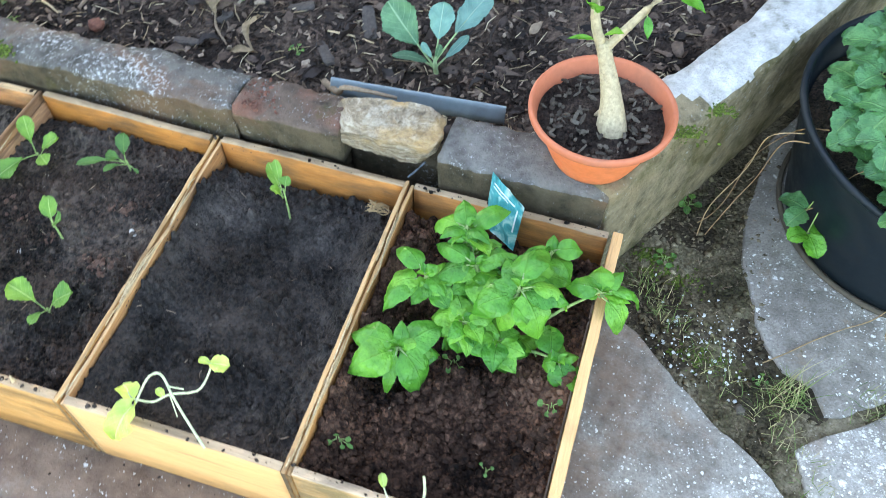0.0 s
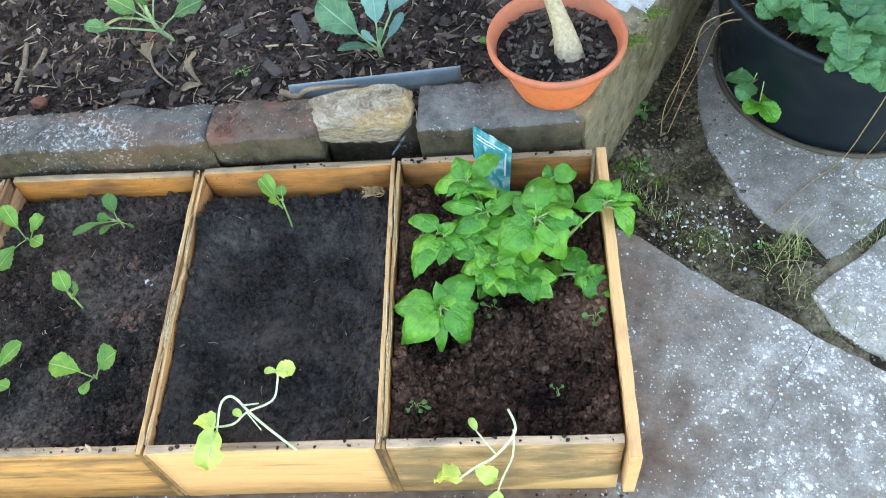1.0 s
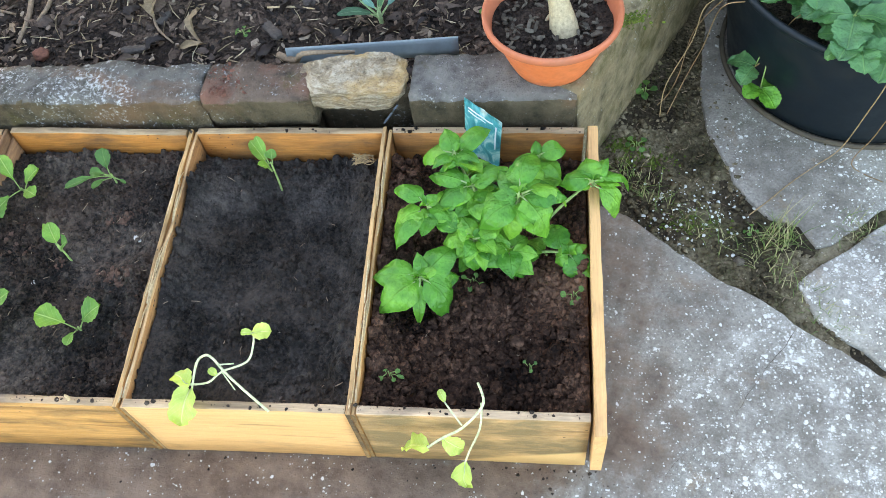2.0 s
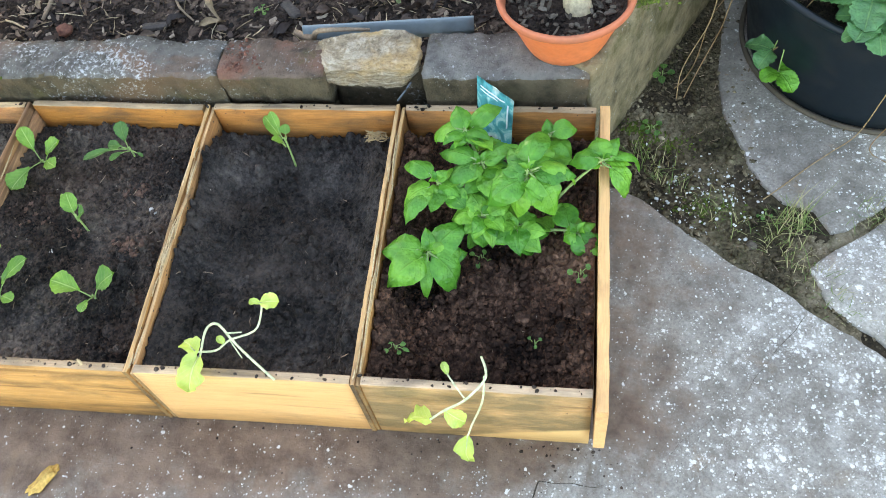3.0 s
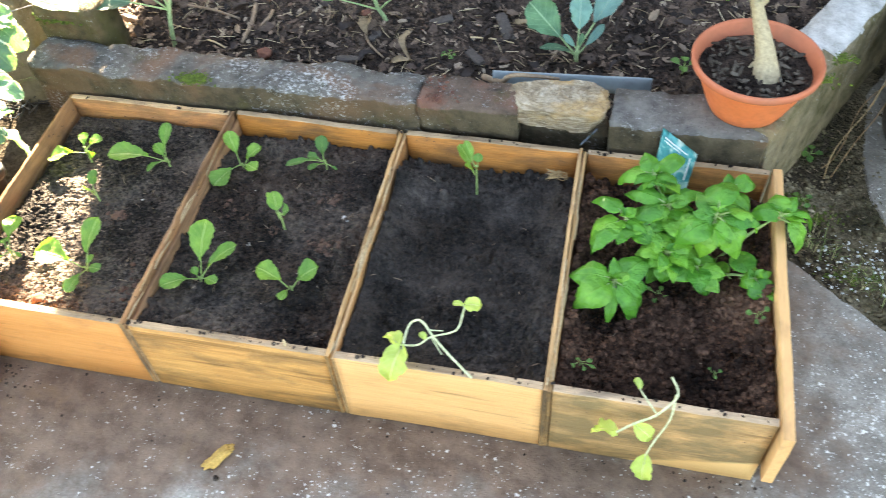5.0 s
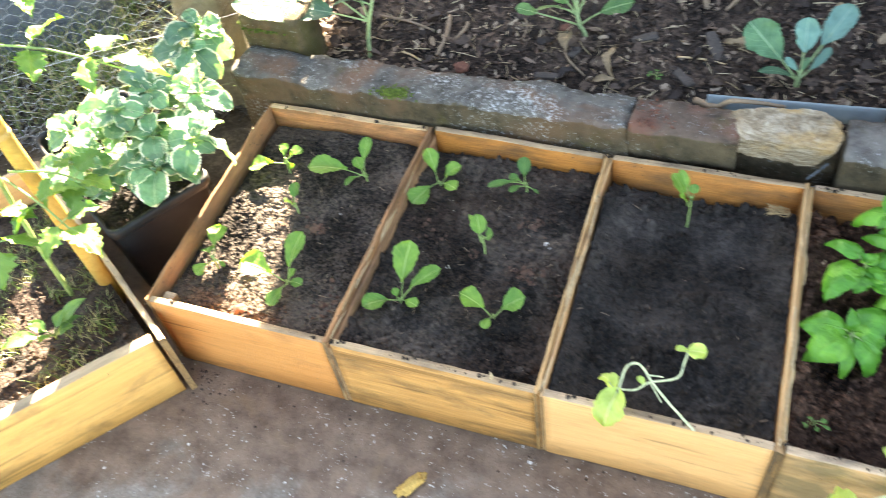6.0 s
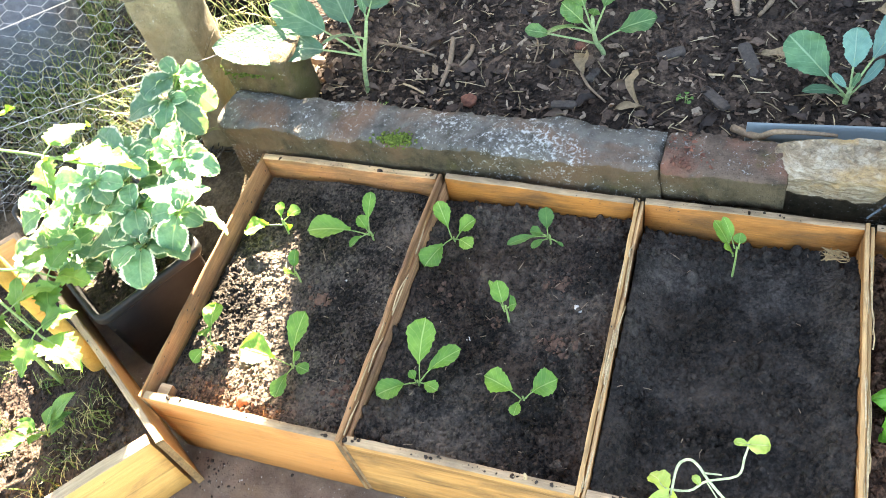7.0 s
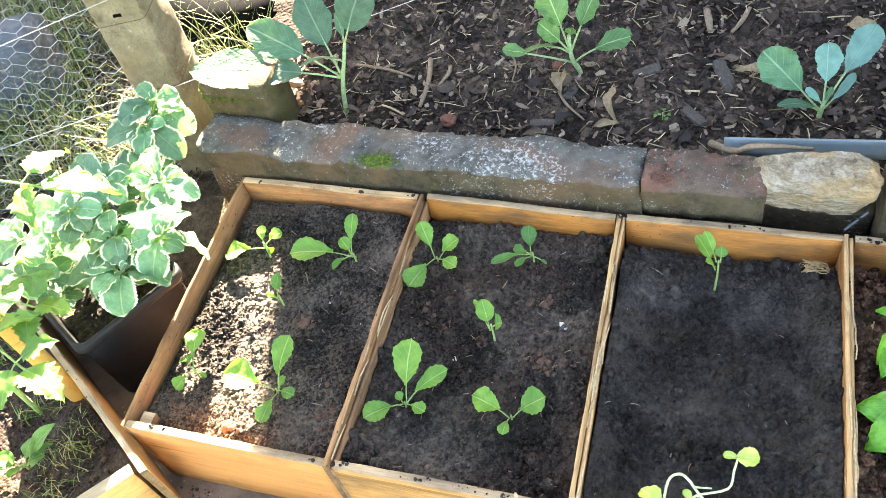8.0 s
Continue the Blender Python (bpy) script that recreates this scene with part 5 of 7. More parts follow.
def disc_soil(radius, z, seed, amp=0.006, rings=14, sides=48):
    verts, faces = [(0, 0, z)], []
    for i in range(1, rings + 1):
        for k in range(sides):
            a = 2 * math.pi * k / sides
            x, y = radius * i / rings * math.cos(a), radius * i / rings * math.sin(a)
            verts.append((x, y, z + amp * fbm((x * 25 + seed, y * 25, seed), 3)))
    for k in range(sides):
        faces.append((0, 1 + k, 1 + (k + 1) % sides))
    for i in range(rings - 1):
        for k in range(sides):
            a, b = 1 + i * sides, 1 + (i + 1) * sides
            faces.append((a + k, b + k, b + (k + 1) % sides, a + (k + 1) % sides))
    rng = np.random.default_rng(int(seed * 10))
    pts, sizes = [], []
    for _ in range(420):
        r, a = radius * math.sqrt(rng.uniform()) * 0.96, rng.uniform(0, 6.28)
        pts.append((r * math.cos(a), r * math.sin(a), z + 0.001))
        sizes.append(0.001 + 0.0055 * rng.uniform() ** 2)
    return join([(verts, faces), crumbs(pts, sizes, int(seed * 7))])


def pot():
    c = Vector((-0.070, 0.636, 0.2475))
    ob = empty("flower_pot", c, "orange plastic flower pot standing on the kerb corner", "pot")
    v, f = lathe([(0.0, 0.0), (0.062, 0.0), (0.068, 0.003), (0.076, 0.020), (0.088, 0.050), (0.100, 0.080), (0.1055, 0.094), (0.107, 0.099)], 72)
    child("pot_body", mesh_of("pot_body", v, f, [TERRACOTTA]), ob)
    v, f = lathe([(0.1055, 0.0965), (0.1125, 0.0975), (0.1155, 0.100), (0.1165, 0.104), (0.1165, 0.110), (0.1145, 0.1135), (0.1105, 0.1135), (0.1075, 0.109), (0.101, 0.085), (0.088, 0.062), (0.0, 0.058)], 72)
    child("pot_rim", mesh_of("pot_rim", v, f, [TERRACOTTA_RIM]), ob, None, "dull reddish rolled rim")
    v, f = disc_soil(0.1005, 0.084, 2.6)
    def in_pot(rng):
        while True:
            x, y = rng.uniform(-0.095, 0.095), rng.uniform(-0.095, 0.095)
            if 0.034 < math.hypot(x - 0.01, y + 0.01) and math.hypot(x, y) < 0.094:
                return x, y
    bark = flakes(110, in_pot, lambda x, y: 0.088, ((0.008, 0.030), (0.003, 0.009), (0.001, 0.004)), 91, 0.5)
    b = new("pot_bark", mesh_of("pot_bark", *bark, [CRUST], smooth=False))
    b.location = c
    tagged(b, "chunky dark bark bits on the pot's soil", "mulch", kind="stuff")
    s = new("pot_soil", mesh_of("pot_soil", v, f, [SOIL_BED]))
    s.location = c
    tagged(s, "dark soil with bark bits filling the orange pot", "soil", kind="stuff")
    pl = empty("caudex_plant", c + Vector((0.010, 0.008, 0.085)), "plant with a pale swollen stem growing in the orange pot", "plant")
    stem_part(pl, [(0.012, -0.026, -0.012), (0.008, -0.018, 0.006), (-0.002, 0.002, 0.042), (-0.022, 0.024, 0.090), (-0.034, 0.030, 0.12)], [0.026, 0.0235, 0.0165, 0.0118, 0.0105], STEM_PALE, sides=14, label="pale swollen stem")
    stem_part(pl, [(-0.034, 0.028, 0.115), (-0.050, 0.030, 0.16), (-0.06, 0.036, 0.24)], [0.009, 0.0075, 0.005], STEM_PALE, name="branch")
    stem_part(pl, [(-0.028, 0.028, 0.108), (-0.002, 0.042, 0.145), (0.040, 0.064, 0.205), (0.065, 0.08, 0.25)], [0.008, 0.0065, 0.0055, 0.004], STEM_PALE, name="branch")
    for a in range(5):
        w = a * 1.26 + 0.4
        stem_part(pl, [(0.004 + 0.012 * math.cos(w), -0.01 + 0.012 * math.sin(w), 0.02), (0.004 + 0.022 * math.cos(w), -0.01 + 0.020 * math.sin(w), 0.006), (0.004 + 0.028 * math.cos(w), -0.01 + 0.026 * math.sin(w), -0.01)], [0.005, 0.0035, 0.002], STEM_PALE, name="root")
    for root, tip, w in [((-0.05, 0.03, 0.16), (-0.062, -0.01, 0.215), 0.03), ((-0.055, 0.032, 0.19), (-0.10, 0.03, 0.235), 0.034), ((-0.035, 0.03, 0.13), (-0.004, 0.02, 0.15), 0.022), ((-0.06, 0.036, 0.23), (-0.03, 0.0, 0.255), 0.034), ((0.04, 0.064, 0.205), (0.10, 0.055, 0.185), 0.028), ((0.05, 0.07, 0.22), (0.125, 0.09, 0.22), 0.03), ((0.06, 0.078, 0.24), (0.05, 0.03, 0.25), 0.03), ((-0.04, 0.03, 0.12), (-0.085, 0.02, 0.12), 0.012), ((0.02, 0.052, 0.17), (0.03, 0.03, 0.14), 0.014), ((0.062, 0.08, 0.245), (0.105, 0.05, 0.262), 0.032)]:
        leaf_part(pl, root, tip, w, [BUSH_LEAF, STEM_GREEN], shape="lance", stalk=0.15, arch=0.1, cup=0.12, ripple=0.08, seed=tip[0] * 50, rows=12, cols=3)


pot()


# ---- stone, strip and packet ----
def rock():
    """An angular block: the hull of a few corners, broken up by fine relief."""
    bm = bmesh.new()
    for q in ((-0.103, -0.004, -0.002), (-0.088, -0.030, -0.014), (-0.076, 0.030, 0.016), (-0.062, 0.026, 0.027), (0.060, 0.040, 0.032), (0.096, 0.030, 0.018),
              (0.101, -0.010, 0.022), (0.088, -0.040, 0.010), (0.020, -0.046, 0.018), (-0.052, -0.041, 0.010), (-0.048, -0.030, -0.032), (0.062, -0.036, -0.038),
              (0.090, 0.0, -0.030), (0.050, 0.034, -0.030), (-0.050, 0.030, -0.022)):
        bm.verts.new(q)
    bmesh.ops.convex_hull(bm, input=bm.verts[:])
    bmesh.ops.triangulate(bm, faces=bm.faces[:])
    for _ in range(5):
        bmesh.ops.subdivide_edges(bm, edges=[e for e in bm.edges if e.calc_length() > 0.006], cuts=1)
        bmesh.ops.triangulate(bm, faces=bm.faces[:])
    bm.normal_update()
    moved = []
    for v in bm.verts:
        p = v.co
        layer = 0.5 - abs(((p.z + 0.12 * p.x) / 0.0105) % 1.0 - 0.5)
        moved.append(p + v.normal * (0.006 * fbm(p * 30 + Vector((3, 1, 2)), 5) + 0.0035 * layer + 0.0015 * noise.noise(p * 240)))
    for v, q in zip(bm.verts, moved):
        v.co = q
    bmesh.ops.recalc_face_normals(bm, faces=bm.faces[:])
    ob = new("stone", bm_mesh("stone", bm, [ROCK], False))
    ob.matrix_world = pose(-0.430, 0.602, 0.2330, -4, 2, 3) @ Matrix.Diagonal((1.08, 1.0, 1.0, 1.0))
    tagged(ob, "tan layered sandstone chunk lying across a gap in the kerb", "rock")


rock()


def strip():
    me = plank(0.325, 0.006, 0.037, 3.0, chip=0.0003)
    me.materials.clear()
    for m in (STRIP_MAT, STRIP_HIGHLIGHT, STRIP_MAT):
        me.materials.append(m)
    ob = new("plastic_strip", me)
    ob.matrix_world = pose(-0.404, 0.705, 0.182, -14, 2.0, 6)
    tagged(ob, "grey plastic strip stuck on edge in the bed", "strip")


strip()


def packet():
    a, b, c, d = Vector((-0.217, 0.544, 0.253)), Vector((-0.152, 0.501, 0.236)), Vector((-0.160, 0.484, 0.135)), Vector((-0.222, 0.522, 0.135))
    verts, faces, uvs = [], [], []
    n = 14
    normal = (b - a).cross(d - a).normalized()
    if normal.y > 0:
        normal = -normal
    for side in (1, -1):
        for j in range(n + 1):
            for i in range(n + 1):
                s, t = i / n, j / n
                p = (a.lerp(b, s)).lerp(d.lerp(c, s), t)
                puff = 0.007 * (math.sin(math.pi * s) * math.sin(math.pi * t)) ** 0.7
                crease = 0.0025 * noise.noise(Vector((s * 5, t * 5, side)))
                verts.append(p + normal * side * (puff + 0.0004 + crease * math.sin(math.pi * s)))
                uvs.append((s, t))
    m = (n + 1) * (n + 1)
    for side in (0, 1):
        for j in range(n):
            for i in range(n):
                k = side * m + j * (n + 1) + i
                q = (k, k + 1, k + n + 2, k + n + 1)
                faces.append(q if side == 0 else q[::-1])
    rim = [i for i in range(n + 1)] + [j * (n + 1) + n for j in range(1, n + 1)] + [n * (n + 1) + i for i in range(n - 1, -1, -1)] + [j * (n + 1) for j in range(n - 1, 0, -1)]
    for k in range(len(rim)):
        x, y = rim[k], rim[(k + 1) % len(rim)]
        faces.append((x, y, y + m, x + m))
    mat, nt, p = material("printed_foil", 0.35, 0.5)
    uv = coords(nt, (1, 1, 1), "UV")
    big = noise_fac(nt, uv, 3.2, 4, 0.6, 0.8)
    col = ramp(nt, big, [(0.34, (0.02, 0.20, 0.22)), (0.5, (0.045, 0.36, 0.37)), (0.58, (0.30, 0.58, 0.56)), (0.68, (0.62, 0.74, 0.68))])
    paint(nt, p, col)
    bump(nt, p, noise_fac(nt, uv, 14, 3, 0.5), 0.3, 0.002)
    ob = empty("seed_packet", (a + b + c + d) / 4, "turquoise seed packet stuck in the soil behind the herb", "packet")
    o = (a + b + c + d) / 4
    sachet = child("sachet", mesh_of("sachet", [v - o for v in verts], faces, [mat], None, uvs), ob)
    ink, nt, p = material("white_print", 0.4)
    paint(nt, p, ramp(nt, noise_fac(nt, coords(nt), 200, 2, 0.5), [(0.3, (0.68, 0.75, 0.74)), (0.7, (0.80, 0.84, 0.83))]))
    # unreadable print as plain bars
    for s0, s1, t0, t1 in ((0.12, 0.80, 0.10, 0.125), (0.12, 0.62, 0.155, 0.175), (0.86, 0.90, 0.14, 0.62)):
        bv, bf = [], []
        steps = 8
        for k in range(steps + 1):
            for e in (0, 1):
                if s1 - s0 > t1 - t0:
                    s, t = s0 + (s1 - s0) * k / steps, (t0, t1)[e]
                else:
                    s, t = (s0, s1)[e], t0 + (t1 - t0) * k / steps
                q = (a.lerp(b, s)).lerp(d.lerp(c, s), t)
                puff = 0.007 * (math.sin(math.pi * s) * math.sin(math.pi * t)) ** 0.7
                crease = 0.0025 * noise.noise(Vector((s * 5, t * 5, 1)))
                bv.append(q + normal * (puff + 0.0014 + crease * math.sin(math.pi * s)) - o)
        for k in range(steps):
            bf.append((2 * k, 2 * k + 1, 2 * k + 3, 2 * k + 2))
        child("print_bar", mesh_of("print_bar", bv, bf, [ink]), sachet)


packet()


# ---- black planter trough with variegated plant ----
U2, V2 = Vector((0.512, 0.859, 0)), Vector((-0.859, 0.512, 0))
TURN2 = math.degrees(math.atan2(U2.y, U2.x))


def rounded(w, l, r, n=5):
    pts = []
    for cx, cy, a0 in ((w - r, -l + r, -90), (w - r, l - r, 0), (-w + r, l - r, 90), (-w + r, -l + r, 180)):
        for k in range(n + 1):
            a = radians(a0 + 90 * k / n)
            pts.append((cx + r * math.cos(a), cy + r * math.sin(a)))
    return pts


def trough():
    corner = Vector((-1.590, 0.104, 0))
    hw, hl = 0.112, 0.20
    c = corner + U2 * hw + V2 * hl
    at = Matrix.Translation((c.x, c.y, -0.010)) @ Matrix.Rotation(radians(TURN2), 4, "Z")
    ob = empty("planter_trough", at, "black plastic planter trough with a rolled rim", "planter")
    rings = [(0.84, 0.0, 0), (0.85, 0.004, 0), (0.93, 0.182, 0), (0.935, 0.187, 0), (1.0, 0.189, 0), (1.02, 0.195, 0), (1.02, 0.206, 0), (1.0, 0.211, 0), (0.94, 0.210, 0), (0.925, 0.203, 0), (0.88, 0.14, 0)]
    verts, faces = [], []
    n = None
    for k, z, _ in rings:
        pts = rounded(hw - (1 - k) * 0.09, hl - (1 - k) * 0.12, 0.022)
        n = len(pts)
        verts += [(x, y, z) for x, y in pts]
    for i in range(len(rings) - 1):
        for k in range(n):
            faces.append((i * n + k, i * n + (k + 1) % n, (i + 1) * n + (k + 1) % n, (i + 1) * n + k))
    lip = faces[3 * n:]
    used = sorted({i for q in lip for i in q})
    again = {o: k for k, o in enumerate(used)}
    wall = faces[:3 * n] + [tuple(range(n - 1, -1, -1))]
    child("trough_body", mesh_of("trough_body", verts[:4 * n], wall, [TROUGH_PLASTIC]), ob)
    child("rolled_rim", mesh_of("rolled_rim", [verts[o] for o in used], [tuple(again[i] for i in q) for q in lip], [TROUGH_PLASTIC]), ob)
    sx, sy = hw - 0.012, hl - 0.014
    verts, faces = [], []
    nx, ny = 26, 52
    for j in range(ny + 1):
        for i in range(nx + 1):
            x, y = -sx + 2 * sx * i / nx, -sy + 2 * sy * j / ny
            verts.append((x, y, 0.156 + 0.008 * fbm((x * 20, y * 20, 5.5), 3)))
    for j in range(ny):
        for i in range(nx):
            k = j * (nx + 1) + i
            faces.append((k, k + 1, k + nx + 2, k + nx + 1))
    rng = np.random.default_rng(77)
    pts = [(rng.uniform(-sx, sx), rng.uniform(-sy, sy), 0.158) for _ in range(400)]
    v, f = join([(verts, faces), crumbs(pts, 0.001 + 0.005 * rng.uniform(size=400) ** 3, 78)])
    s = new("trough_soil", mesh_of("trough_soil", v, f, [SOIL_DARK]))
    s.matrix_world = at
    tagged(s, "dark soil in the black trough", "soil", kind="stuff")
    return c


TROUGH_C = trough()


def coleus():
    base = Vector((TROUGH_C.x, TROUGH_C.y, 0.148))
    ob = empty("variegated_plant", base, "bushy plant with round grey-green leaves edged in cream", "plant")
    shoots = []
    shoots.append(((-1.620, 0.589, 0.330), [(0.057, 0.005, 0.010, 0.042), (-0.035, 0.019, 0.020, 0.036), (-0.039, -0.067, 0.0, 0.062), (0.065, -0.015, -0.066, 0.033)]))
    shoots.append(((-1.619, 0.540, 0.310), [(0.003, -0.045, -0.020, 0.061), (0.079, -0.035, -0.040, 0.056), (-0.083, -0.036, -0.020, 0.049), (0.041, 0.004, 0.010, 0.028)]))
    shoots.append(((-1.503, 0.390, 0.330), [(0.025, 0.033, 0.0, 0.032), (0.049, 0.013, -0.010, 0.039), (0.072, -0.011, -0.020, 0.034), (-0.051, 0.064, 0.010, 0.031), (-0.074, 0.016, 0.0, 0.036), (0.007, -0.034, -0.020, 0.048)]))
    shoots.append(((-1.598, 0.366, 0.340), [(-0.050, 0.009, 0.0, 0.043), (0.033, 0.019, -0.003, 0.037), (0.002, -0.035, -0.020, 0.038), (-0.082, 0.038, 0.010, 0.023), (0.041, -0.018, -0.020, 0.037)]))
    shoots.append(((-1.645, 0.311, 0.330), [(0.062, 0.003, 0.0, 0.041), (-0.038, 0.041, 0.010, 0.036), (-0.021, -0.037, -0.020, 0.038), (0.041, -0.025, -0.020, 0.037), (-0.087, -0.020, -0.010, 0.039)]))
    shoots.append(((-1.464, 0.290, 0.310), [(0.034, 0.053, 0.0, 0.044), (0.062, 0.006, -0.064, 0.065), (-0.009, -0.055, -0.050, 0.061), (-0.089, 0.034, 0.0, 0.048), (-0.002, 0.052, 0.020, 0.046), (-0.045, -0.020, 0.0, 0.042)]))
    shoots.append(((-1.560, 0.287, 0.300), [(0.025, -0.040, -0.020, 0.056), (-0.054, -0.006, 0.0, 0.057), (-0.020, 0.036, 0.020, 0.044), (-0.043, -0.030, -0.020, 0.050)]))
    shoots.append(((-1.530, 0.233, 0.270), [(0.026, -0.068, -0.028, 0.067), (0.083, 0.004, -0.020, 0.065), (-0.067, -0.024, -0.030, 0.053), (-0.120, -0.031, -0.030, 0.058), (-0.084, 0.003, -0.010, 0.050)]))
    shoots.append(((-1.703, 0.236, 0.330), [(-0.039, -0.033, -0.020, 0.059), (0.043, -0.017, -0.030, 0.051), (-0.028, 0.037, 0.010, 0.045), (-0.055, 0.011, 0.010, 0.039), (0.046, 0.013, -0.010, 0.049)]))
    shoots.append(((-1.688, 0.180, 0.300), [(0.013, -0.071, 0.0, 0.057), (0.034, -0.029, -0.020, 0.039), (-0.035, -0.029, 0.010, 0.045), (0.049, 0.026, -0.020, 0.044)]))
    rng = random.Random(9)
    low = stem_part(ob, [(0, 0, -0.005), (0.005, 0.004, 0.03), (0.0, 0.01, 0.06)], [0.004, 0.003, 0.002], STEM_GREEN, name="shoot")
    for j in range(46):
        side, along = rng.uniform(-0.085, 0.085), rng.uniform(-0.10, 0.175)
        p = U2 * side + V2 * along + Vector((0, 0, rng.uniform(0.025, 0.085)))
        a = rng.uniform(0, 6.28)
        far = rng.uniform(0.035, 0.055)
        leaf_part(low, p, p + Vector((far * math.cos(a), far * math.sin(a), rng.uniform(-0.012, 0.008))), far * 0.82, [COLEUS_LEAF, STEM_GREEN], shape="round", stalk=0.2, arch=0.12, cup=0.1, teeth=0.05, ripple=0.12, roll=rng.uniform(-0.3, 0.3), seed=200 + j, rows=14, cols=3)
    for k, (c, leaves) in enumerate(shoots):
        c = Vector(c) - base
        foot = Vector((c.x * 0.45, c.y * 0.45, 0.004)) if k > 1 else Vector((0.12, 0.16, 0.004)) * (0.6 if k else 0.62)
        foot.x = max(min(foot.x, 0.07), -0.14)
        shoot = stem_part(ob, [foot, foot.lerp(c, 0.5) + Vector((0, 0, 0.02)), c], [0.0035, 0.003, 0.002], STEM_GREEN, name="shoot")
        for j, (dx, dy, dz, w) in enumerate(leaves):
            d = Vector((dx, dy, dz))
            wide = max(w, 0.62 * d.length)
            sunny = (-0.05, 0.30, 0.95) if k in (5, 6, 7, 9) and j % 3 != 2 else (0.1, -0.30, 0.95)
            leaf_part(shoot, c + d * 0.04, c + d * 1.02, wide * 0.98, [COLEUS_LEAF, STEM_GREEN], shape="round", stalk=0.16, arch=0.14, cup=0.08 + 0.08 * rng.random(), teeth=0.05, roll=rng.uniform(-0.25, 0.25), ripple=0.12, seed=k * 7 + j, stem_r=0.0015, rows=26, cols=4, notch=0.1, wavy=0.06, facing=sunny)
        for j in range(3):
            a = rng.uniform(0, 6.28)
            leaf_part(shoot, c, c + Vector((0.02 * math.cos(a), 0.02 * math.sin(a), 0.012)), 0.018, [COLEUS_LEAF, STEM_GREEN], shape="round", stalk=0.1, arch=0.1, cup=0.3, seed=j, rows=8, cols=2)
        for j in range(10):
            a = rng.uniform(0, 6.28)
            r0 = foot.lerp(c, rng.uniform(0.6, 1.0))
            leaf_part(shoot, r0, r0 + Vector((0.06 * math.cos(a), 0.06 * math.sin(a), rng.uniform(-0.02, 0.01))), 0.046, [COLEUS_LEAF, STEM_GREEN], shape="round", stalk=0.25, arch=0.15, cup=0.1, teeth=0.045, ripple=0.15, roll=rng.uniform(-0.4, 0.4), seed=60 + j + k, rows=12, cols=3)


coleus()


# ---- second planter box, set at a slant, with tomato and stake ----
def second_box():
    ob = empty("planter_box", (-1.6, -0.05, FOOT), "amber wooden planter box set at a slant beside the black trough", "planter")
    a = Vector((-1.398, -0.054, 0))
    dn = Vector((-0.645, -0.764, 0)).normalized()
    up2 = Vector((-0.845, 0.535, 0)).normalized()
    p = a + up2 * -0.012
    q = a + up2 * 0.62
    beam(ob, "side_board", (p.x, p.y), (q.x, q.y), 0.163, FOOT + 0.002, 0.011, 51.0, "thin weathered side board", 0.003)
    s = a + dn * 0.010 + up2 * 0.004
    e = a + dn * 0.72 + up2 * 0.004
    s2 = s - Vector((0.006, 0.0, 0))
    beam(ob, "front_board", (s2.x, s2.y), (e.x, e.y), 0.160, FOOT + 0.002, 0.022, 53.0, "bright amber front board with dark cracks", 0.004, WOOD_YELLOW)
    far = e + up2 * 0.6
    beam(ob, "side_board", (e.x, e.y), (far.x, far.y), 0.160, FOOT + 0.002, 0.014, 55.0)
    beam(ob, "back_board", (q.x, q.y), (far.x, far.y), 0.160, FOOT + 0.002, 0.014, 57.0)
    # soil, in the box's own directions
    c = (a + far) / 2
    verts, faces = [], []
    n = 90
    for j in range(n + 1):
        for i in range(n + 1):
            t = a + up2 * (0.014 + 0.592 * i / n) + dn * (0.018 + 0.69 * j / n) + Vector((0, 0, 0))
            z = 0.075 + 0.01 * fbm((t.x * 12, t.y * 12, 8.0), 3) + 0.004 * noise.noise(Vector((t.x * 60, t.y * 60, 3)))
            verts.append((t.x, t.y, z))
    for j in range(n):
        for i in range(n):
            k = j * (n + 1) + i
            faces.append((k, k + 1, k + n + 2, k + n + 1))
    rng = np.random.default_rng(61)
    pts = []
    for _ in range(900):
        t = a + up2 * rng.uniform(0.02, 0.4) + dn * rng.uniform(0.02, 0.45)
        pts.append((t.x, t.y, 0.078))
    v, f = join([(verts, faces), crumbs(pts, 0.0015 + 0.007 * rng.uniform(size=900) ** 3, 62)])
    s = new("planter_soil", mesh_of("planter_soil", v, f, [SOIL_DARK]))
    tagged(s, "dark soil with sparse grass in the slanted planter", "soil", kind="stuff")
    # sparse fine grass
    blades = []
    for _ in range(3000):
        t = a + up2 * rng.uniform(0.03, 0.55) + dn * rng.uniform(0.03, 0.5)
        if noise.noise(Vector((t.x * 11, t.y * 11, 2))) < 0.0:
            continue
        blades.append(blade_of(t.x, t.y, 0.072, rng.uniform(0.012, 0.040), rng, 0.0016))
    v, f = join(blades)
    tagged(new("sparse_grass", mesh_of("sparse_grass", v, f, [GRASS])), "sparse fine grass sprouting in the slanted planter", "grass", kind="stuff")


def blade_of(x, y, z, length, rng, width=0.0011):
    a, lean = rng.uniform(0, 6.28), rng.uniform(0.3, 1.1)
    d = Vector((math.cos(a), math.sin(a), 0))
    side = Vector((-d.y, d.x, 0)) * width
    verts = []
    for k in range(4):
        s = k / 3
        p = Vector((x, y, z)) + d * (length * lean * s * s) + Vector((0, 0, length * s * (1 - 0.25 * s * lean)))
        wd = 1 - 0.9 * s
        verts += [p - side * wd, p + side * wd]
    return verts, [(0, 1, 3, 2), (2, 3, 5, 4), (4, 5, 7, 6)]


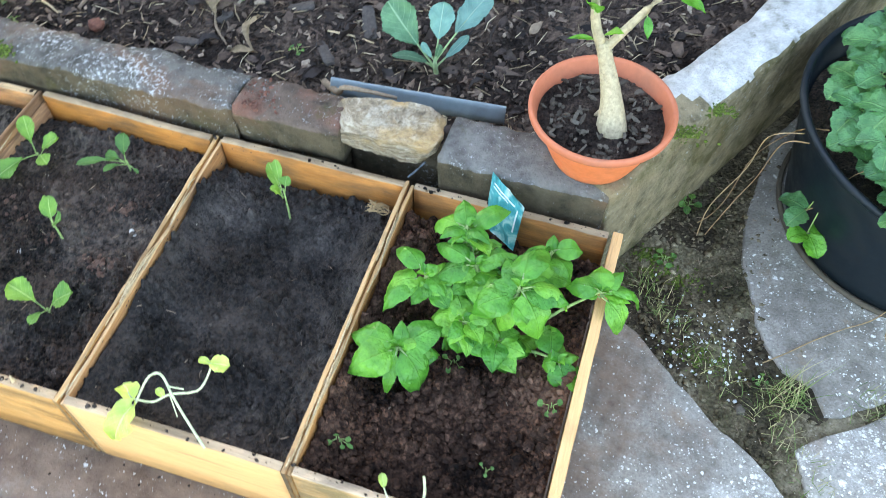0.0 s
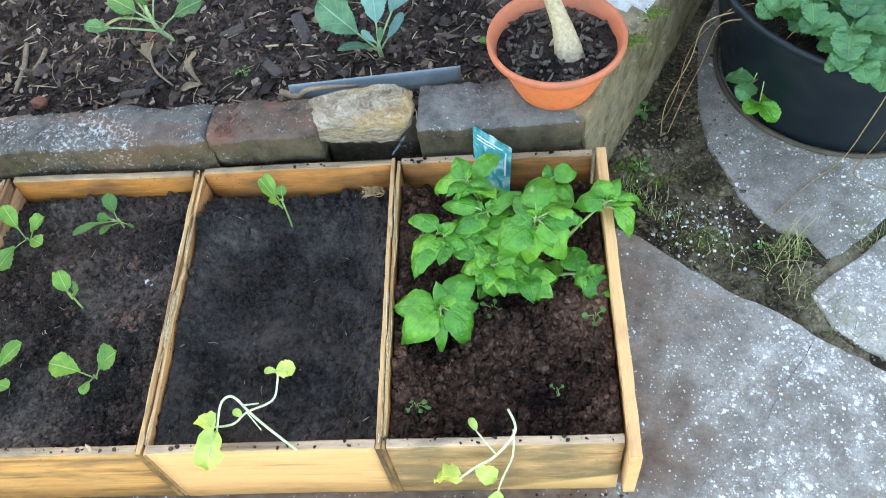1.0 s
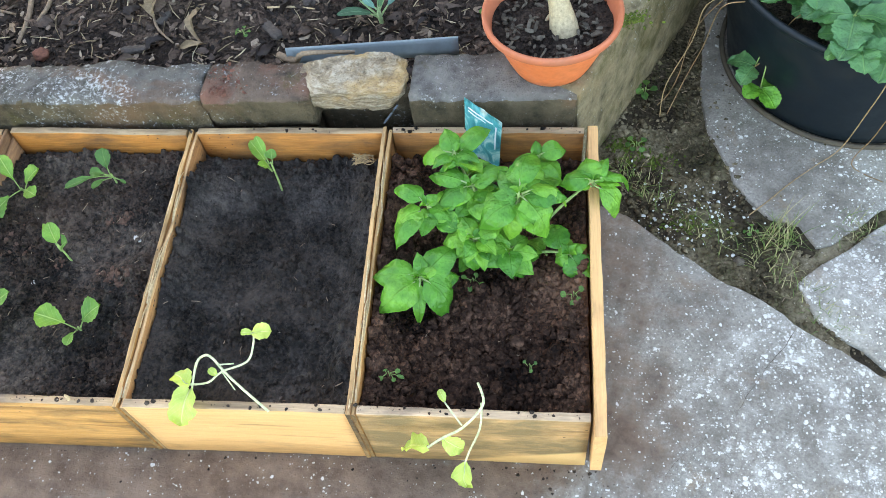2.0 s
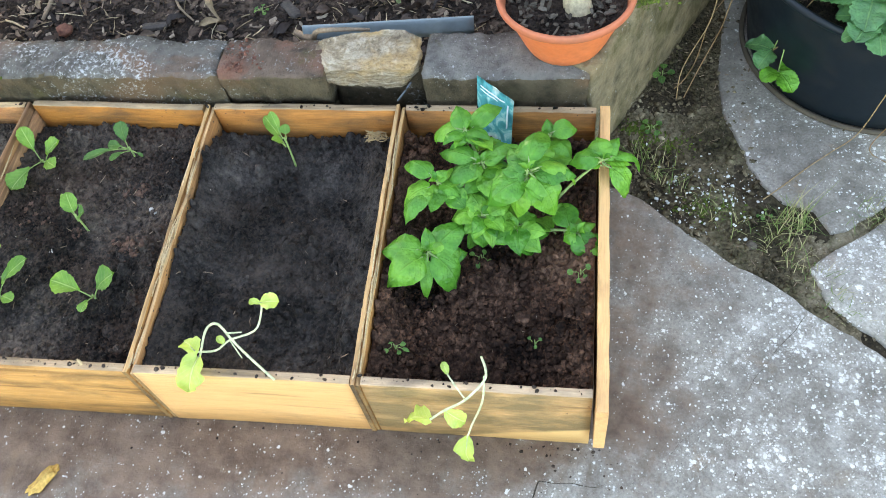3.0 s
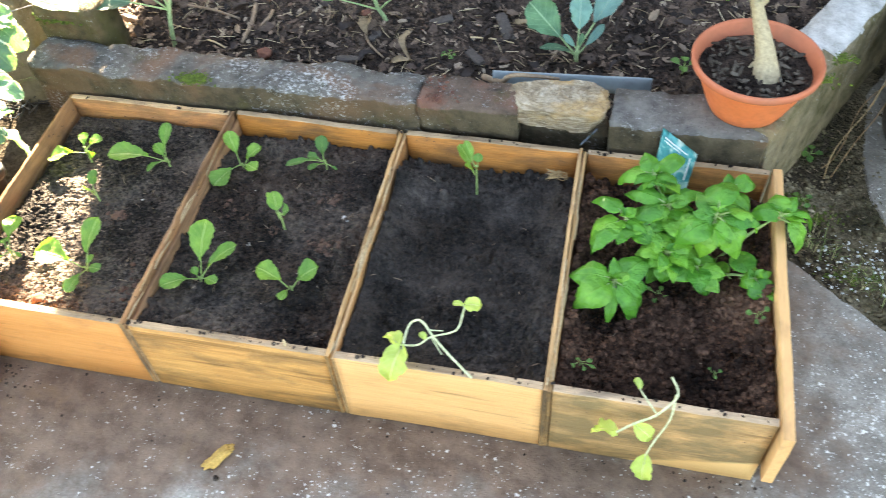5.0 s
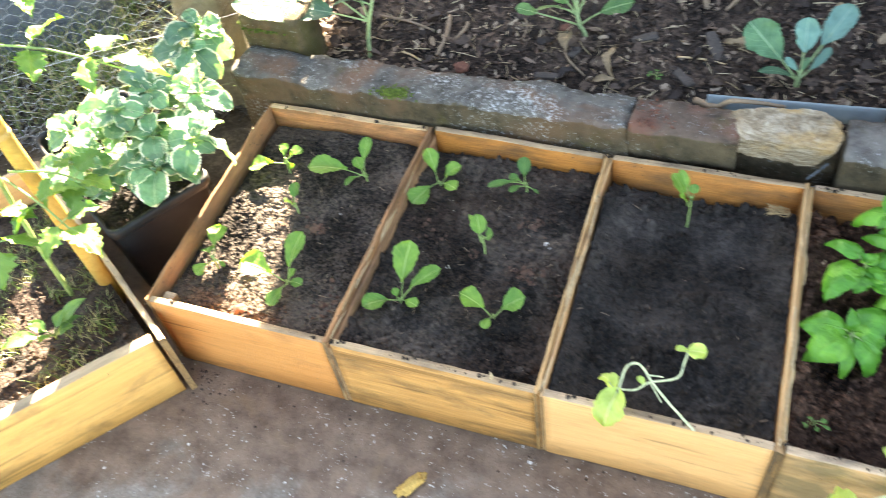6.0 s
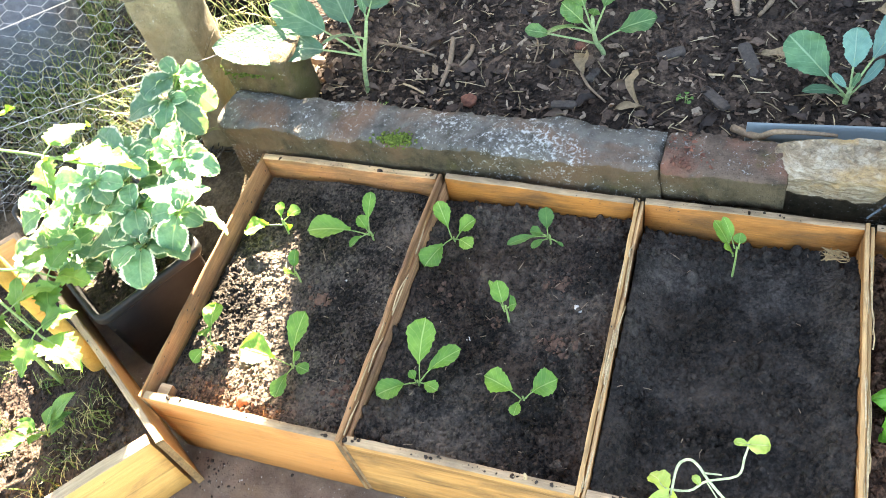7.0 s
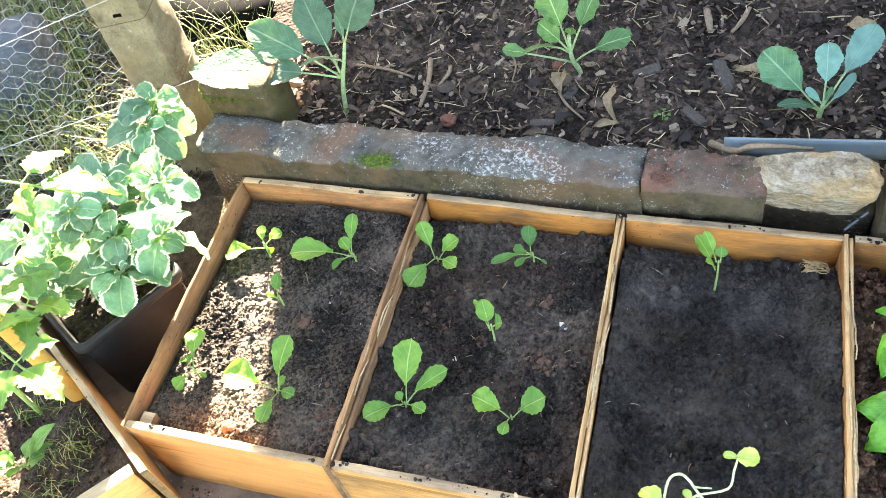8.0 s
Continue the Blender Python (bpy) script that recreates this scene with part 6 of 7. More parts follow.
second_box()
seedling((-1.660, -0.073, 0.080), 0.012, [(0.056, 0.068, 0.060, 0.034), (-0.058, -0.066, 0.036, 0.036), (0.050, 0.018, 0.036, 0.028), (-0.030, -0.018, 0.050, 0.026), (0.060, 0.038, 0.046, 0.020), (0.004, -0.034, 0.036, 0.024), (-0.052, 0.004, 0.030, 0.024), (0.018, 0.040, 0.050, 0.022)], "leafy green seedling in the slanted planter", "lance", WEED_LEAF, teeth=0.0)

st = empty("garden_stake", (-1.645, 0.076, 0.06), "yellow bamboo stake standing in the slanted planter", "stake")
v, f = tube([(0, 0, -0.05), (0.001, 0, 0.08), (-0.004, 0.002, 0.20), (-0.010, 0.004, 0.40), (-0.016, 0.004, 0.9)], [0.0165, 0.0162, 0.016, 0.0155, 0.015], 16, 5)
cane = child("cane", mesh_of("cane", v, f, [STAKE_MAT]), st)
for h in (0.17, 0.42, 0.68):
    v, f = lathe([(0.0160, -0.006), (0.0176, -0.002), (0.0180, 0.0), (0.0176, 0.002), (0.0160, 0.006)], 20)
    child("cane_node", mesh_of("cane_node", v, f, [STAKE_MAT]), cane, Matrix.Translation((-0.0095 * h / 0.4, 0.003, h)))


def tomato():
    base = Vector((-1.70, 0.03, 0.075))
    ob = empty("tomato_plant", base, "tomato plant with lobed leaves tied up beside the stake", "plant")
    stem_part(ob, [(0, 0, -0.01), (0.01, 0.0, 0.15), (0.02, 0.01, 0.32), (0.03, 0.03, 0.5), (0.05, 0.04, 0.62)], [0.005, 0.005, 0.0045, 0.004, 0.003], STEM_GREEN)
    fronds = [
        ((0.05, 0.04, 0.60), (-1.320, 0.160, 0.585), 0.070, 1.0),
        ((0.05, 0.04, 0.61), (-1.500, 0.200, 0.700), 0.06, 1.3),
        ((0.03, 0.03, 0.33), (-1.480, 0.085, 0.375), 0.062, 2.2),
        ((0.02, 0.02, 0.32), (-1.400, -0.058, 0.392), 0.066, 3.4),
        ((0.02, 0.01, 0.34), (-1.555, -0.140, 0.360), 0.075, 4.1),
        ((0.01, 0.0, 0.30), (-1.700, -0.120, 0.38), 0.07, 5.7),
    ]
    for root, tip, w, sd in fronds:
        root, tip = Vector(root), Vector(tip) - base
        d = tip - root
        side = Vector((-d.y, d.x, 0)).normalized()
        stalk = stem_part(ob, [root, root.lerp(tip, 0.5) + Vector((0, 0, 0.02)), root.lerp(tip, 0.85)], [0.0024, 0.002, 0.0014], STEM_GREEN, name="leaf_stalk")
        rng = random.Random(int(sd * 10))
        leaf_part(stalk, root.lerp(tip, 0.68) + Vector((0, 0, 0.01)), tip, w * 0.8, [TOMATO_LEAF, STEM_GREEN], facing=(-0.1, 0.35, 0.93), shape="ovate", stalk=0.15, arch=0.12, cup=0.1, teeth=0.16, ripple=0.2, seed=sd, rows=14, cols=4)
        for t in (0.42, 0.66):
            for sg in (-1, 1):
                r0 = root.lerp(tip, t) + Vector((0, 0, 0.016))
                t0 = r0 + side * sg * w * rng.uniform(0.8, 1.1) + d.normalized() * w * 0.45 + Vector((0, 0, rng.uniform(-0.02, 0.015)))
                leaf_part(stalk, r0, t0, w * rng.uniform(0.5, 0.68), [TOMATO_LEAF, STEM_GREEN], facing=(-0.1, 0.35, 0.93), shape="ovate", stalk=0.18, arch=0.12, cup=0.1, teeth=0.16, ripple=0.2, roll=rng.uniform(-0.4, 0.4), seed=sd + t, rows=14, cols=4)


tomato()


# ---- strawberry pot ----
BP = Vector((0.55, 0.90, -0.016))


def berry_pot():
    ob = empty("tub", BP, "large round black plastic tub, flared and dusty", "planter")
    v, f = lathe([(0.0, 0.004), (0.244, 0.004), (0.250, 0.008), (0.254, 0.03), (0.270, 0.12), (0.281, 0.18), (0.290, 0.235), (0.294, 0.254)], 96, 0.02, 3.0)
    child("tub_body", mesh_of("tub_body", v, f, [BLACK_PLASTIC]), ob)
    v, f = lathe([(0.2935, 0.252), (0.3005, 0.256), (0.3035, 0.262), (0.302, 0.269), (0.296, 0.271), (0.290, 0.266), (0.278, 0.20), (0.0, 0.19)], 96, 0.02, 3.0)
    child("tub_rim", mesh_of("tub_rim", v, f, [BLACK_PLASTIC]), ob)
    ring = [(0.258 * math.cos(a * math.pi / 24), 0.258 * math.sin(a * math.pi / 24), 0.008) for a in range(49)]
    v, f = tube(ring, 0.0055, 8, 2)
    child("base_ring", mesh_of("base_ring", v, f, [MUD_RING]), ob, None, "mud-brown ring round the base")
    v, f = disc_soil(0.276, 0.215, 4.4, 0.012, 18, 64)
    s = new("tub_soil", mesh_of("tub_soil", v, f, [SOIL_DARK]))
    s.location = BP
    tagged(s, "dark soil in the black tub", "soil", kind="stuff")
    pl = empty("strawberry_plants", BP + Vector((0, 0, 0.215)), "dense strawberry plants with dark toothed leaflets", "plant")
    rng = random.Random(21)
    made = 0
    while made < 72:
        a, r = rng.uniform(0, 6.28), 0.256 * math.sqrt(rng.random())
        if not (math.pi * 0.62 < a < math.pi * 1.75) and rng.random() < 0.45:
            continue
        made += 1
        x, y = r * math.cos(a), r * math.sin(a)
        z = 0.105 - 0.040 * (r / 0.275) ** 2 + rng.uniform(-0.03, 0.03)
        berry_leaf(pl, Vector((x * 0.6, y * 0.6, 0.0)), Vector((x, y, z)), a + rng.uniform(-0.8, 0.8), rng.uniform(0.052, 0.074), rng)
    for j in range(7):
        # leaves that droop over the near side of the rim
        a = math.pi * (1.34 + 0.22 * (j + rng.random()) / 7)
        r = rng.uniform(0.285, 0.325)
        x, y = r * math.cos(a), r * math.sin(a)
        berry_leaf(pl, Vector((x * 0.72, y * 0.72, 0.0)), Vector((x, y, rng.uniform(0.055, 0.085))), a + rng.uniform(-0.5, 0.5), rng.uniform(0.045, 0.062), rng)
    return pl


def berry_leaf(pl, foot, top, yaw, size, rng, name="leaf", mat=None):
    """Three toothed leaflets on one stalk."""
    verts, faces, uvs, idx = [], [], [], []
    sv, sf = tube([foot, foot.lerp(top, 0.6) + Vector((0, 0, 0.02)), top], [0.0016, 0.0014, 0.0011], 6, 3)
    for turn, k in ((0.0, 1.0), (1.45, 0.92), (-1.45, 0.92)):
        a = yaw + turn
        tip = top + Vector((math.cos(a), math.sin(a), rng.uniform(-0.35, 0.05))) * size * k
        v, f, uv, blade = leaf(top, tip, size * 0.86 * k, shape="round", stalk=0.06, arch=0.12, cup=0.14, teeth=0.06, ripple=0.1, seed=yaw + turn, rows=14, cols=3, stem_r=0.001, roll=rng.uniform(-0.2, 0.2))
        o = len(verts)
        verts += v
        uvs += uv
        faces += [tuple(i + o for i in q) for q in f]
        idx += [0] * blade + [1] * (len(f) - blade)
    o = len(verts)
    verts += sv
    uvs += [(0.5, 0)] * len(sv)
    faces += [tuple(i + o for i in q) for q in sf]
    idx += [1] * len(sf)
    return child(name, mesh_of(name, verts, faces, [mat or BERRY_LEAF, STEM_GREEN], idx, uvs), pl)


berries = berry_pot()
OB = BP + Vector((0, 0, 0.215))
_r = random.Random(3)
for foot, top, yaw, size in (((0.351, 0.775, 0.20), (0.318, 0.752, 0.10), 2.6, 0.052), ((0.344, 0.779, 0.14), (0.330, 0.722, 0.075), -1.0, 0.048)):
    berry_leaf(berries, Vector(foot) - OB, Vector(top) - OB, yaw, size, _r, "runner_leaf", BUSH_LEAF if yaw < 0 else None)
for pts, mat in (
    ([(0.500, 0.660, 0.268), (0.478, 0.575, 0.266), (0.466, 0.572, 0.16), (0.460, 0.590, 0.05), (0.430, 0.595, -0.010), (0.384, 0.560, -0.014), (0.340, 0.52, -0.014), (0.301, 0.488, -0.016)], STEM_TAN),
    ([(0.52, 0.62, 0.262), (0.515, 0.575, 0.24), (0.508, 0.585, 0.10), (0.500, 0.600, -0.008), (0.55, 0.56, -0.010)], STEM_RED),
    ([(0.26, 0.78, 0.255), (0.205, 0.760, 0.25), (0.195, 0.772, 0.15), (0.158, 0.753, 0.05), (0.153, 0.732, -0.02)], STEM_TAN),
    ([(0.27, 0.76, 0.255), (0.228, 0.750, 0.25), (0.221, 0.786, 0.12), (0.200, 0.783, 0.04), (0.168, 0.739, -0.02)], STEM_RED),
    ([(0.30, 0.80, 0.255), (0.262, 0.84, 0.20), (0.222, 0.885, 0.07), (0.196, 0.83, 0.0), (0.172, 0.785, -0.012), (0.150, 0.762, -0.018)], STEM_RED),
    ([(0.38, 0.74, 0.25), (0.350, 0.72, 0.25), (0.338, 0.745, 0.17), (0.335, 0.755, 0.12), (0.318, 0.752, 0.10)], STEM_RED),
):
    stem_part(berries, [Vector(p) - OB for p in pts], [0.0011] * len(pts), mat, name="runner", sides=6, steps=5)


# ---- fence, post and what lies behind ----
FD = Vector((0.90, 0.436, 0)).normalized()
FN = Vector((FD.y, -FD.x, 0))
F0 = Vector((-1.685, 0.690, 0))


def fence_post():
    ob = empty("fence_post", (-1.726, 0.762, -0.05), "square ochre-stained concrete fence post", "post")
    sts = []
    for i in range(41):
        z = 0.86 * i / 40
        row = []
        for x, y in rounded(0.055, 0.060, 0.010, 3):
            p = Vector((0.979, 0.204, 0)) * x + Vector((-0.204, 0.979, 0)) * y
            row.append((p.x, p.y, z))
        sts.append(row)
    child("shaft", loft(sts, POST_MAT, 31.0, 0.004), ob)
    for h in (0.30, 0.47):
        band = [Vector((0.979, 0.204, 0)) * x * 1.045 + Vector((-0.204, 0.979, 0)) * y * 1.045 + Vector((0, 0, h + 0.12 * x)) for x, y in rounded(0.055, 0.060, 0.010, 3)]
        v, f = tube(band + [band[0]], 0.0006, 6, 1)
        child("binding_wire", mesh_of("binding_wire", v, f, [MUD_RING]), ob, None, "thin wire wound round the post")
    # Dark plug set on the post's face in place of a hole.
    hole = Vector((0.979, 0.204, 0)) * 0.004 + Vector((-0.204, 0.979, 0)) * -0.0615
    v, f = tube([hole + Vector((-0.008, 0, 0.487)), hole + Vector((0.008, 0.0016, 0.489))], [0.0035, 0.0035], 8, 2)
    child("bolt", mesh_of("bolt", v, f, [RUBBER]), ob, None, "dark plug standing in for a hole")


fence_post()


def fence():
    ob = empty("wire_fence", F0, "galvanised chicken-wire fence with hexagonal mesh", "fence")
    cw, ch = 0.042, 0.0235
    wires = []
    rows, cols = 40, 44
    at = lambda s, z: FD * s + Vector((0, 0, z)) + FN * (0.006 + 0.012 * noise.noise(Vector((s * 3, z * 3, 1.0))))
    def seg(p, q, r):
        d = (q - p)
        a = d.cross(FN).normalized() * r
        b = FN * r
        v = [p + a, p + b, p - a, p - b, q + a, q + b, q - a, q - b]
        return v, [(k, (k + 1) % 4, 4 + (k + 1) % 4, 4 + k) for k in range(4)]
    for j in range(rows):
        z = -0.02 + j * ch
        for i in range(cols):
            s = -0.07 - cols * cw + i * cw
            if s + cw > -0.03:
                continue
            o = (cw / 2) * (j % 2)
            lo, hi = z, z + ch * 0.46
            l, m, r = at(s + o, hi), at(s + o + cw / 2, lo), at(s + o + cw, hi)
            wires += [seg(l, m, 0.00052), seg(m, r, 0.00052), seg(l, at(s + o, z + ch), 0.00042)]
    v, f = join(wires)
    child("hexagonal_mesh", mesh_of("hexagonal_mesh", v, f, [GALV], smooth=False), ob)
    for z0, z1 in ((0.10, 0.36), (0.28, 0.62), (0.55, 0.80), (0.86, 0.9)):
        pts = [at(-1.45 + 2.3 * k / 12, z0 + (z1 - z0) * k / 12) + FN * 0.004 for k in range(13)]
        v, f = tube(pts, 0.0008, 6, 2)
        child("tension_wire", mesh_of("tension_wire", v, f, [GALV]), ob)


fence()


def block():
    bm = bmesh.new()
    bmesh.ops.create_cube(bm, size=1.0)
    bmesh.ops.scale(bm, verts=bm.verts[:], vec=(0.40, 0.16, 0.22))
    bmesh.ops.bevel(bm, geom=bm.edges[:], offset=0.012, segments=3, affect="EDGES")
    bmesh.ops.subdivide_edges(bm, edges=[e for e in bm.edges if e.calc_length() > 0.08], cuts=8, use_grid_fill=True)
    for v in bm.verts:
        v.co += Vector((noise.noise(v.co * 20), noise.noise(v.co * 20 + Vector((5, 0, 0))), noise.noise(v.co * 20 + Vector((0, 5, 0))))) * 0.004
    ob = new("concrete_block", bm_mesh("concrete_block", bm, [BLOCK_MAT], True))
    ob.matrix_world = pose(-2.40, 0.86, 0.085, 0, 0, 28)
    tagged(ob, "blue-grey concrete block behind the wire fence", "block")


block()


def tyre():
    v, f = [], []
    n, m = 56, 14
    for i in range(n):
        a = 2 * math.pi * i / n
        for j in range(m):
            b = 2 * math.pi * j / m
            r = 0.24 + 0.065 * math.copysign(abs(math.cos(b)) ** 0.8, math.cos(b))
            v.append((r * math.cos(a), r * math.sin(a), 0.07 * math.copysign(abs(math.sin(b)) ** 0.7, math.sin(b)) + 0.07))
    for i in range(n):
        for j in range(m):
            f.append((i * m + j, ((i + 1) % n) * m + j, ((i + 1) % n) * m + (j + 1) % m, i * m + (j + 1) % m))
    ob = new("old_tyre", mesh_of("old_tyre", v, f, [RUBBER]))
    ob.location = (-1.86, 1.40, -0.03)
    tagged(ob, "old black rubber tyre lying in the grass", "tyre")


tyre()


# ---- grass and dead stalks beyond the fence, weeds in the cracks ----
def blades(name, label, count, area, z, length, width, mat, seed):
    rng = np.random.default_rng(seed)
    pieces = []
    for _ in range(count):
        x, y = area(rng)
        pieces.append(blade_of(x, y, z(x, y), rng.uniform(*length), rng, width))
    v, f = join(pieces)
    tagged(new(name, mesh_of(name, v, f, [mat])), label, "grass", kind="stuff")


def outer(rng):
    while True:
        x, y = rng.uniform(-3.0, -1.5), rng.uniform(0.1, 1.9)
        if (Vector((x, y, 0)) - F0).dot(FN) < -0.05 and noise.noise(Vector((x * 3.2, y * 3.2, 4.0))) > rng.uniform(-0.25, 0.3):
            return x, y


def outer_all(rng):
    while True:
        x, y = rng.uniform(-3.0, -1.5), rng.uniform(0.0, 1.9)
        if (Vector((x, y, 0)) - F0).dot(FN) < 0.0:
            return x, y


blades("tall_grass", "green and yellow grass growing beyond the fence", 5200, outer, lambda x, y: -0.03, (0.05, 0.24), 0.002, GRASS, 31)
v, f = flakes(7500, outer_all, lambda x, y: -0.012, ((0.04, 0.20), (0.0015, 0.004), (0.0015, 0.003)), 32, 0.25)
tagged(new("dead_stalks", mesh_of("dead_stalks", v, f, [DEAD], smooth=False)), "grey dead stalks and straw heaped beyond the fence", "straw", kind="stuff")
v, f = flakes(70, outer_all, lambda x, y: 0.0, ((0.06, 0.26), (0.0015, 0.0035), (0.0015, 0.003)), 33, 0.3)
tagged(new("pale_straw", mesh_of("pale_straw", v, f, [STRAW], smooth=False)), "pale dry straw beyond the fence", "straw", kind="stuff")


def near(x0, y0, r):
    def area(rng):
        return x0 + rng.normal(0, r), y0 + rng.normal(0, r)
    return area


def crack_area(rng):
    t = rng.uniform()
    pts = [(0.06, 0.60), (0.12, 0.55), (0.20, 0.47), (0.30, 0.40), (0.37, 0.33), (0.43, 0.24)]
    k = min(int(t * 5), 4)
    u = t * 5 - k
    return pts[k][0] * (1 - u) + pts[k + 1][0] * u + rng.normal(0, 0.016), pts[k][1] * (1 - u) + pts[k + 1][1] * u + rng.normal(0, 0.016)


blades("crack_grass", "short grass and weeds in the cracks between slabs", 340, crack_area, lambda x, y: -0.025, (0.012, 0.04), 0.0012, GRASS, 41)
blades("grass_tuft", "grass tuft growing between the slabs", 80, near(0.345, 0.435, 0.020), lambda x, y: -0.025, (0.025, 0.075), 0.0014, GRASS, 42)
blades("grass_tuft", "sparse grass tuft on the lichened slab", 45, near(0.49, 0.455, 0.022), lambda x, y: -0.03, (0.02, 0.06), 0.0012, GRASS, 43)


def dirt_area(rng):
    while True:
        x, y = rng.uniform(0.03, 0.42), rng.uniform(0.26, 1.0)
        if (x - 0.026) - (y - 0.63) * 0.5625 > -0.02 and x < 0.30 + max(0, 0.5 - y) * 0.3:
            return x, y


DIRT = soil("gritty_brown_dirt", (0.032, 0.027, 0.017), (0.115, 0.092, 0.056), (0.27, 0.225, 0.155), 2.5, 1.0, 0.92, (0.062, 0.066, 0.026), 0.60)
soil_sheet("gap_dirt", -0.01, 0.60, 0.10, 1.15, lumpy(-0.0225, 0.003, 5.5, 11, 60, density=0.0, relief=0.22), -0.06, DIRT, "gritty brown dirt filling the gap between slabs", 0.005, 2600, (0.001, 0.006), 61)
v, f = flakes(200, dirt_area, lambda x, y: -0.018, ((0.004, 0.026), (0.0007, 0.0016), (0.0005, 0.001)), 62)
tagged(new("dirt_litter", mesh_of("dirt_litter", v, f, [TWIG], smooth=False)), "fine dry litter on the dirt between slabs", "litter", kind="stuff")
MOSS_LINE = [(x + 0.002, y) for x, y in CRACK if y > -0.12]
rng0 = np.random.default_rng(63)
pts, sz = [], []
for x, y in MOSS_LINE:
    for _ in range(4):
        if noise.noise(Vector((x * 13, y * 13, 3.0))) > -0.15:
            pts.append((x + rng0.normal(0, 0.003), y + rng0.normal(0, 0.003), -0.0125))
            sz.append(0.0004 + 0.0010 * rng0.uniform())
v, f = crumbs(pts, sz, 64, 0.5)
tagged(new("crack_dirt", mesh_of("crack_dirt", v, f, [CRUST], smooth=False)), "dark dirt and moss along a hairline crack", "dirt", kind="stuff")
pts, sz = [], []
for _ in range(1500):
    s = rng0.uniform()
    pts.append((0.40 + 0.95 * s + rng0.normal(0, 0.004), 0.262 - 0.60 * s + rng0.normal(0, 0.004), -0.0185))
    sz.append(0.0018 + 0.004 * rng0.uniform() ** 2)
v, f = crumbs(pts, sz, 65)
tagged(new("joint_dirt", mesh_of("joint_dirt", v, f, [DIRT])), "brown dirt packed into the joint between slabs", "dirt", kind="stuff")
rng0 = np.random.default_rng(44)
pts = [(*dirt_area(rng0), -0.0195) for _ in range(2600)]
v, f = crumbs(pts, 0.0012 + 0.007 * rng0.uniform(size=2600) ** 3.5, 45)
tagged(new("grit", mesh_of("grit", v, f, [DIRT])), "grit and soil crumbs in the gap between slabs", "grit", kind="stuff")
WHITE_GRIT = chips("white_grit", [(0.0, (0.45, 0.46, 0.44)), (1.0, (0.68, 0.69, 0.67))])
pts, sz = [], []
for _ in range(240):
    pts.append((0.20 + rng0.normal(0, 0.055), 0.50 + rng0.normal(0, 0.045), -0.0185))
    sz.append(0.0010 + 0.0035 * rng0.uniform() ** 3)
v, f = crumbs(pts, sz, 46)
tagged(new("white_grit", mesh_of("white_grit", v, f, [WHITE_GRIT])), "white crumbled lime on the dirt", "grit", kind="stuff")


def weed(x, y, z, n, size, label, seed):
    rng = random.Random(seed)
    lv = []
    for k in range(n):
        a = 6.28 * k / n + rng.uniform(-0.4, 0.4)
        lv.append((size * math.cos(a), size * math.sin(a), size * rng.uniform(0.2, 0.7), size * 0.55))
    seedling((x, y, z), 0.012, lv, label, "round", WEED_LEAF, teeth=0.0, group="small weeds", category="weed", name="small_weed", stem_r=0.001)


LITTER = chips("dark_leaf_litter", [(0.0, (0.020, 0.014, 0.012)), (0.5, (0.072, 0.048, 0.037)), (0.85, (0.16, 0.108, 0.076)), (1.0, (0.29, 0.21, 0.14))], 0.6)


def leaf_litter():
    """Curled dead leaves lying over one another on the bed."""
    rng = np.random.default_rng(71)
    pieces = []
    for k in range(430):
        x, y = in_bed(rng)
        a, size = rng.uniform(0, 6.28), rng.uniform(0.018, 0.050)
        z = bed_height(x, y) + 0.005
        lv, lf, _, _ = leaf((x, y, z), (x + size * math.cos(a), y + size * math.sin(a), z + rng.normal(0, 0.005)), size * rng.uniform(0.25, 0.6), shape=("lance", "ovate", "round")[k % 3], stalk=0.0, arch=rng.uniform(0.0, 0.22), cup=rng.uniform(-0.4, 0.45), ripple=0.45, wavy=0.3, roll=rng.normal(0, 0.5), seed=k * 0.37, rows=6, cols=2)
        pieces.append((lv, lf))
    v, f = join(pieces)
    tagged(new("leaf_litter", mesh_of("leaf_litter", v, f, [LITTER])), "dark curled dead leaves lying on the mulch", "leaf litter", kind="stuff")


leaf_litter()
weed(0.127, 0.800, -0.022, 5, 0.026, "small green weed at the foot of the wall", 1)
weed(0.102, 0.655, -0.022, 6, 0.022, "small green weed at the foot of the wall", 2)
weed(0.300, 0.452, -0.022, 4, 0.014, "small yellow-green weed between slabs", 3)
weed(-1.262, 0.705, 0.165, 4, 0.016, "tiny weed sprouting in the mulch", 4)
weed(-0.680, 0.790, 0.168, 5, 0.016, "tiny weed sprouting in the mulch", 5)
weed(-0.180, 0.800, 0.185, 4, 0.03, "small yellow-green weed beside the pot", 6)


# ---- loose bits ----
def stick(points, r, mat, label, name="stick", group="sticks on the bed"):
    at = Vector(points[0])
    v, f = tube([Vector(p) - at for p in points], r, 7, 4)
    ob = new(name, mesh_of(name, v, f, [mat]))
    ob.location = at
    tagged(ob, label, "stick", group)


def lay(x, y, up=0.004):
    return (x, y, bed_height(x, y) + up)


def span(a, b, bend, r, mat, label, lift=0.006):
    m = ((a[0] + b[0]) / 2 + bend, (a[1] + b[1]) / 2 + bend * 0.4)
    stick([lay(*a, lift), lay(*m, lift + 0.003), lay(*b, lift)], [r, r * 1.05, r * 0.7], mat, label)


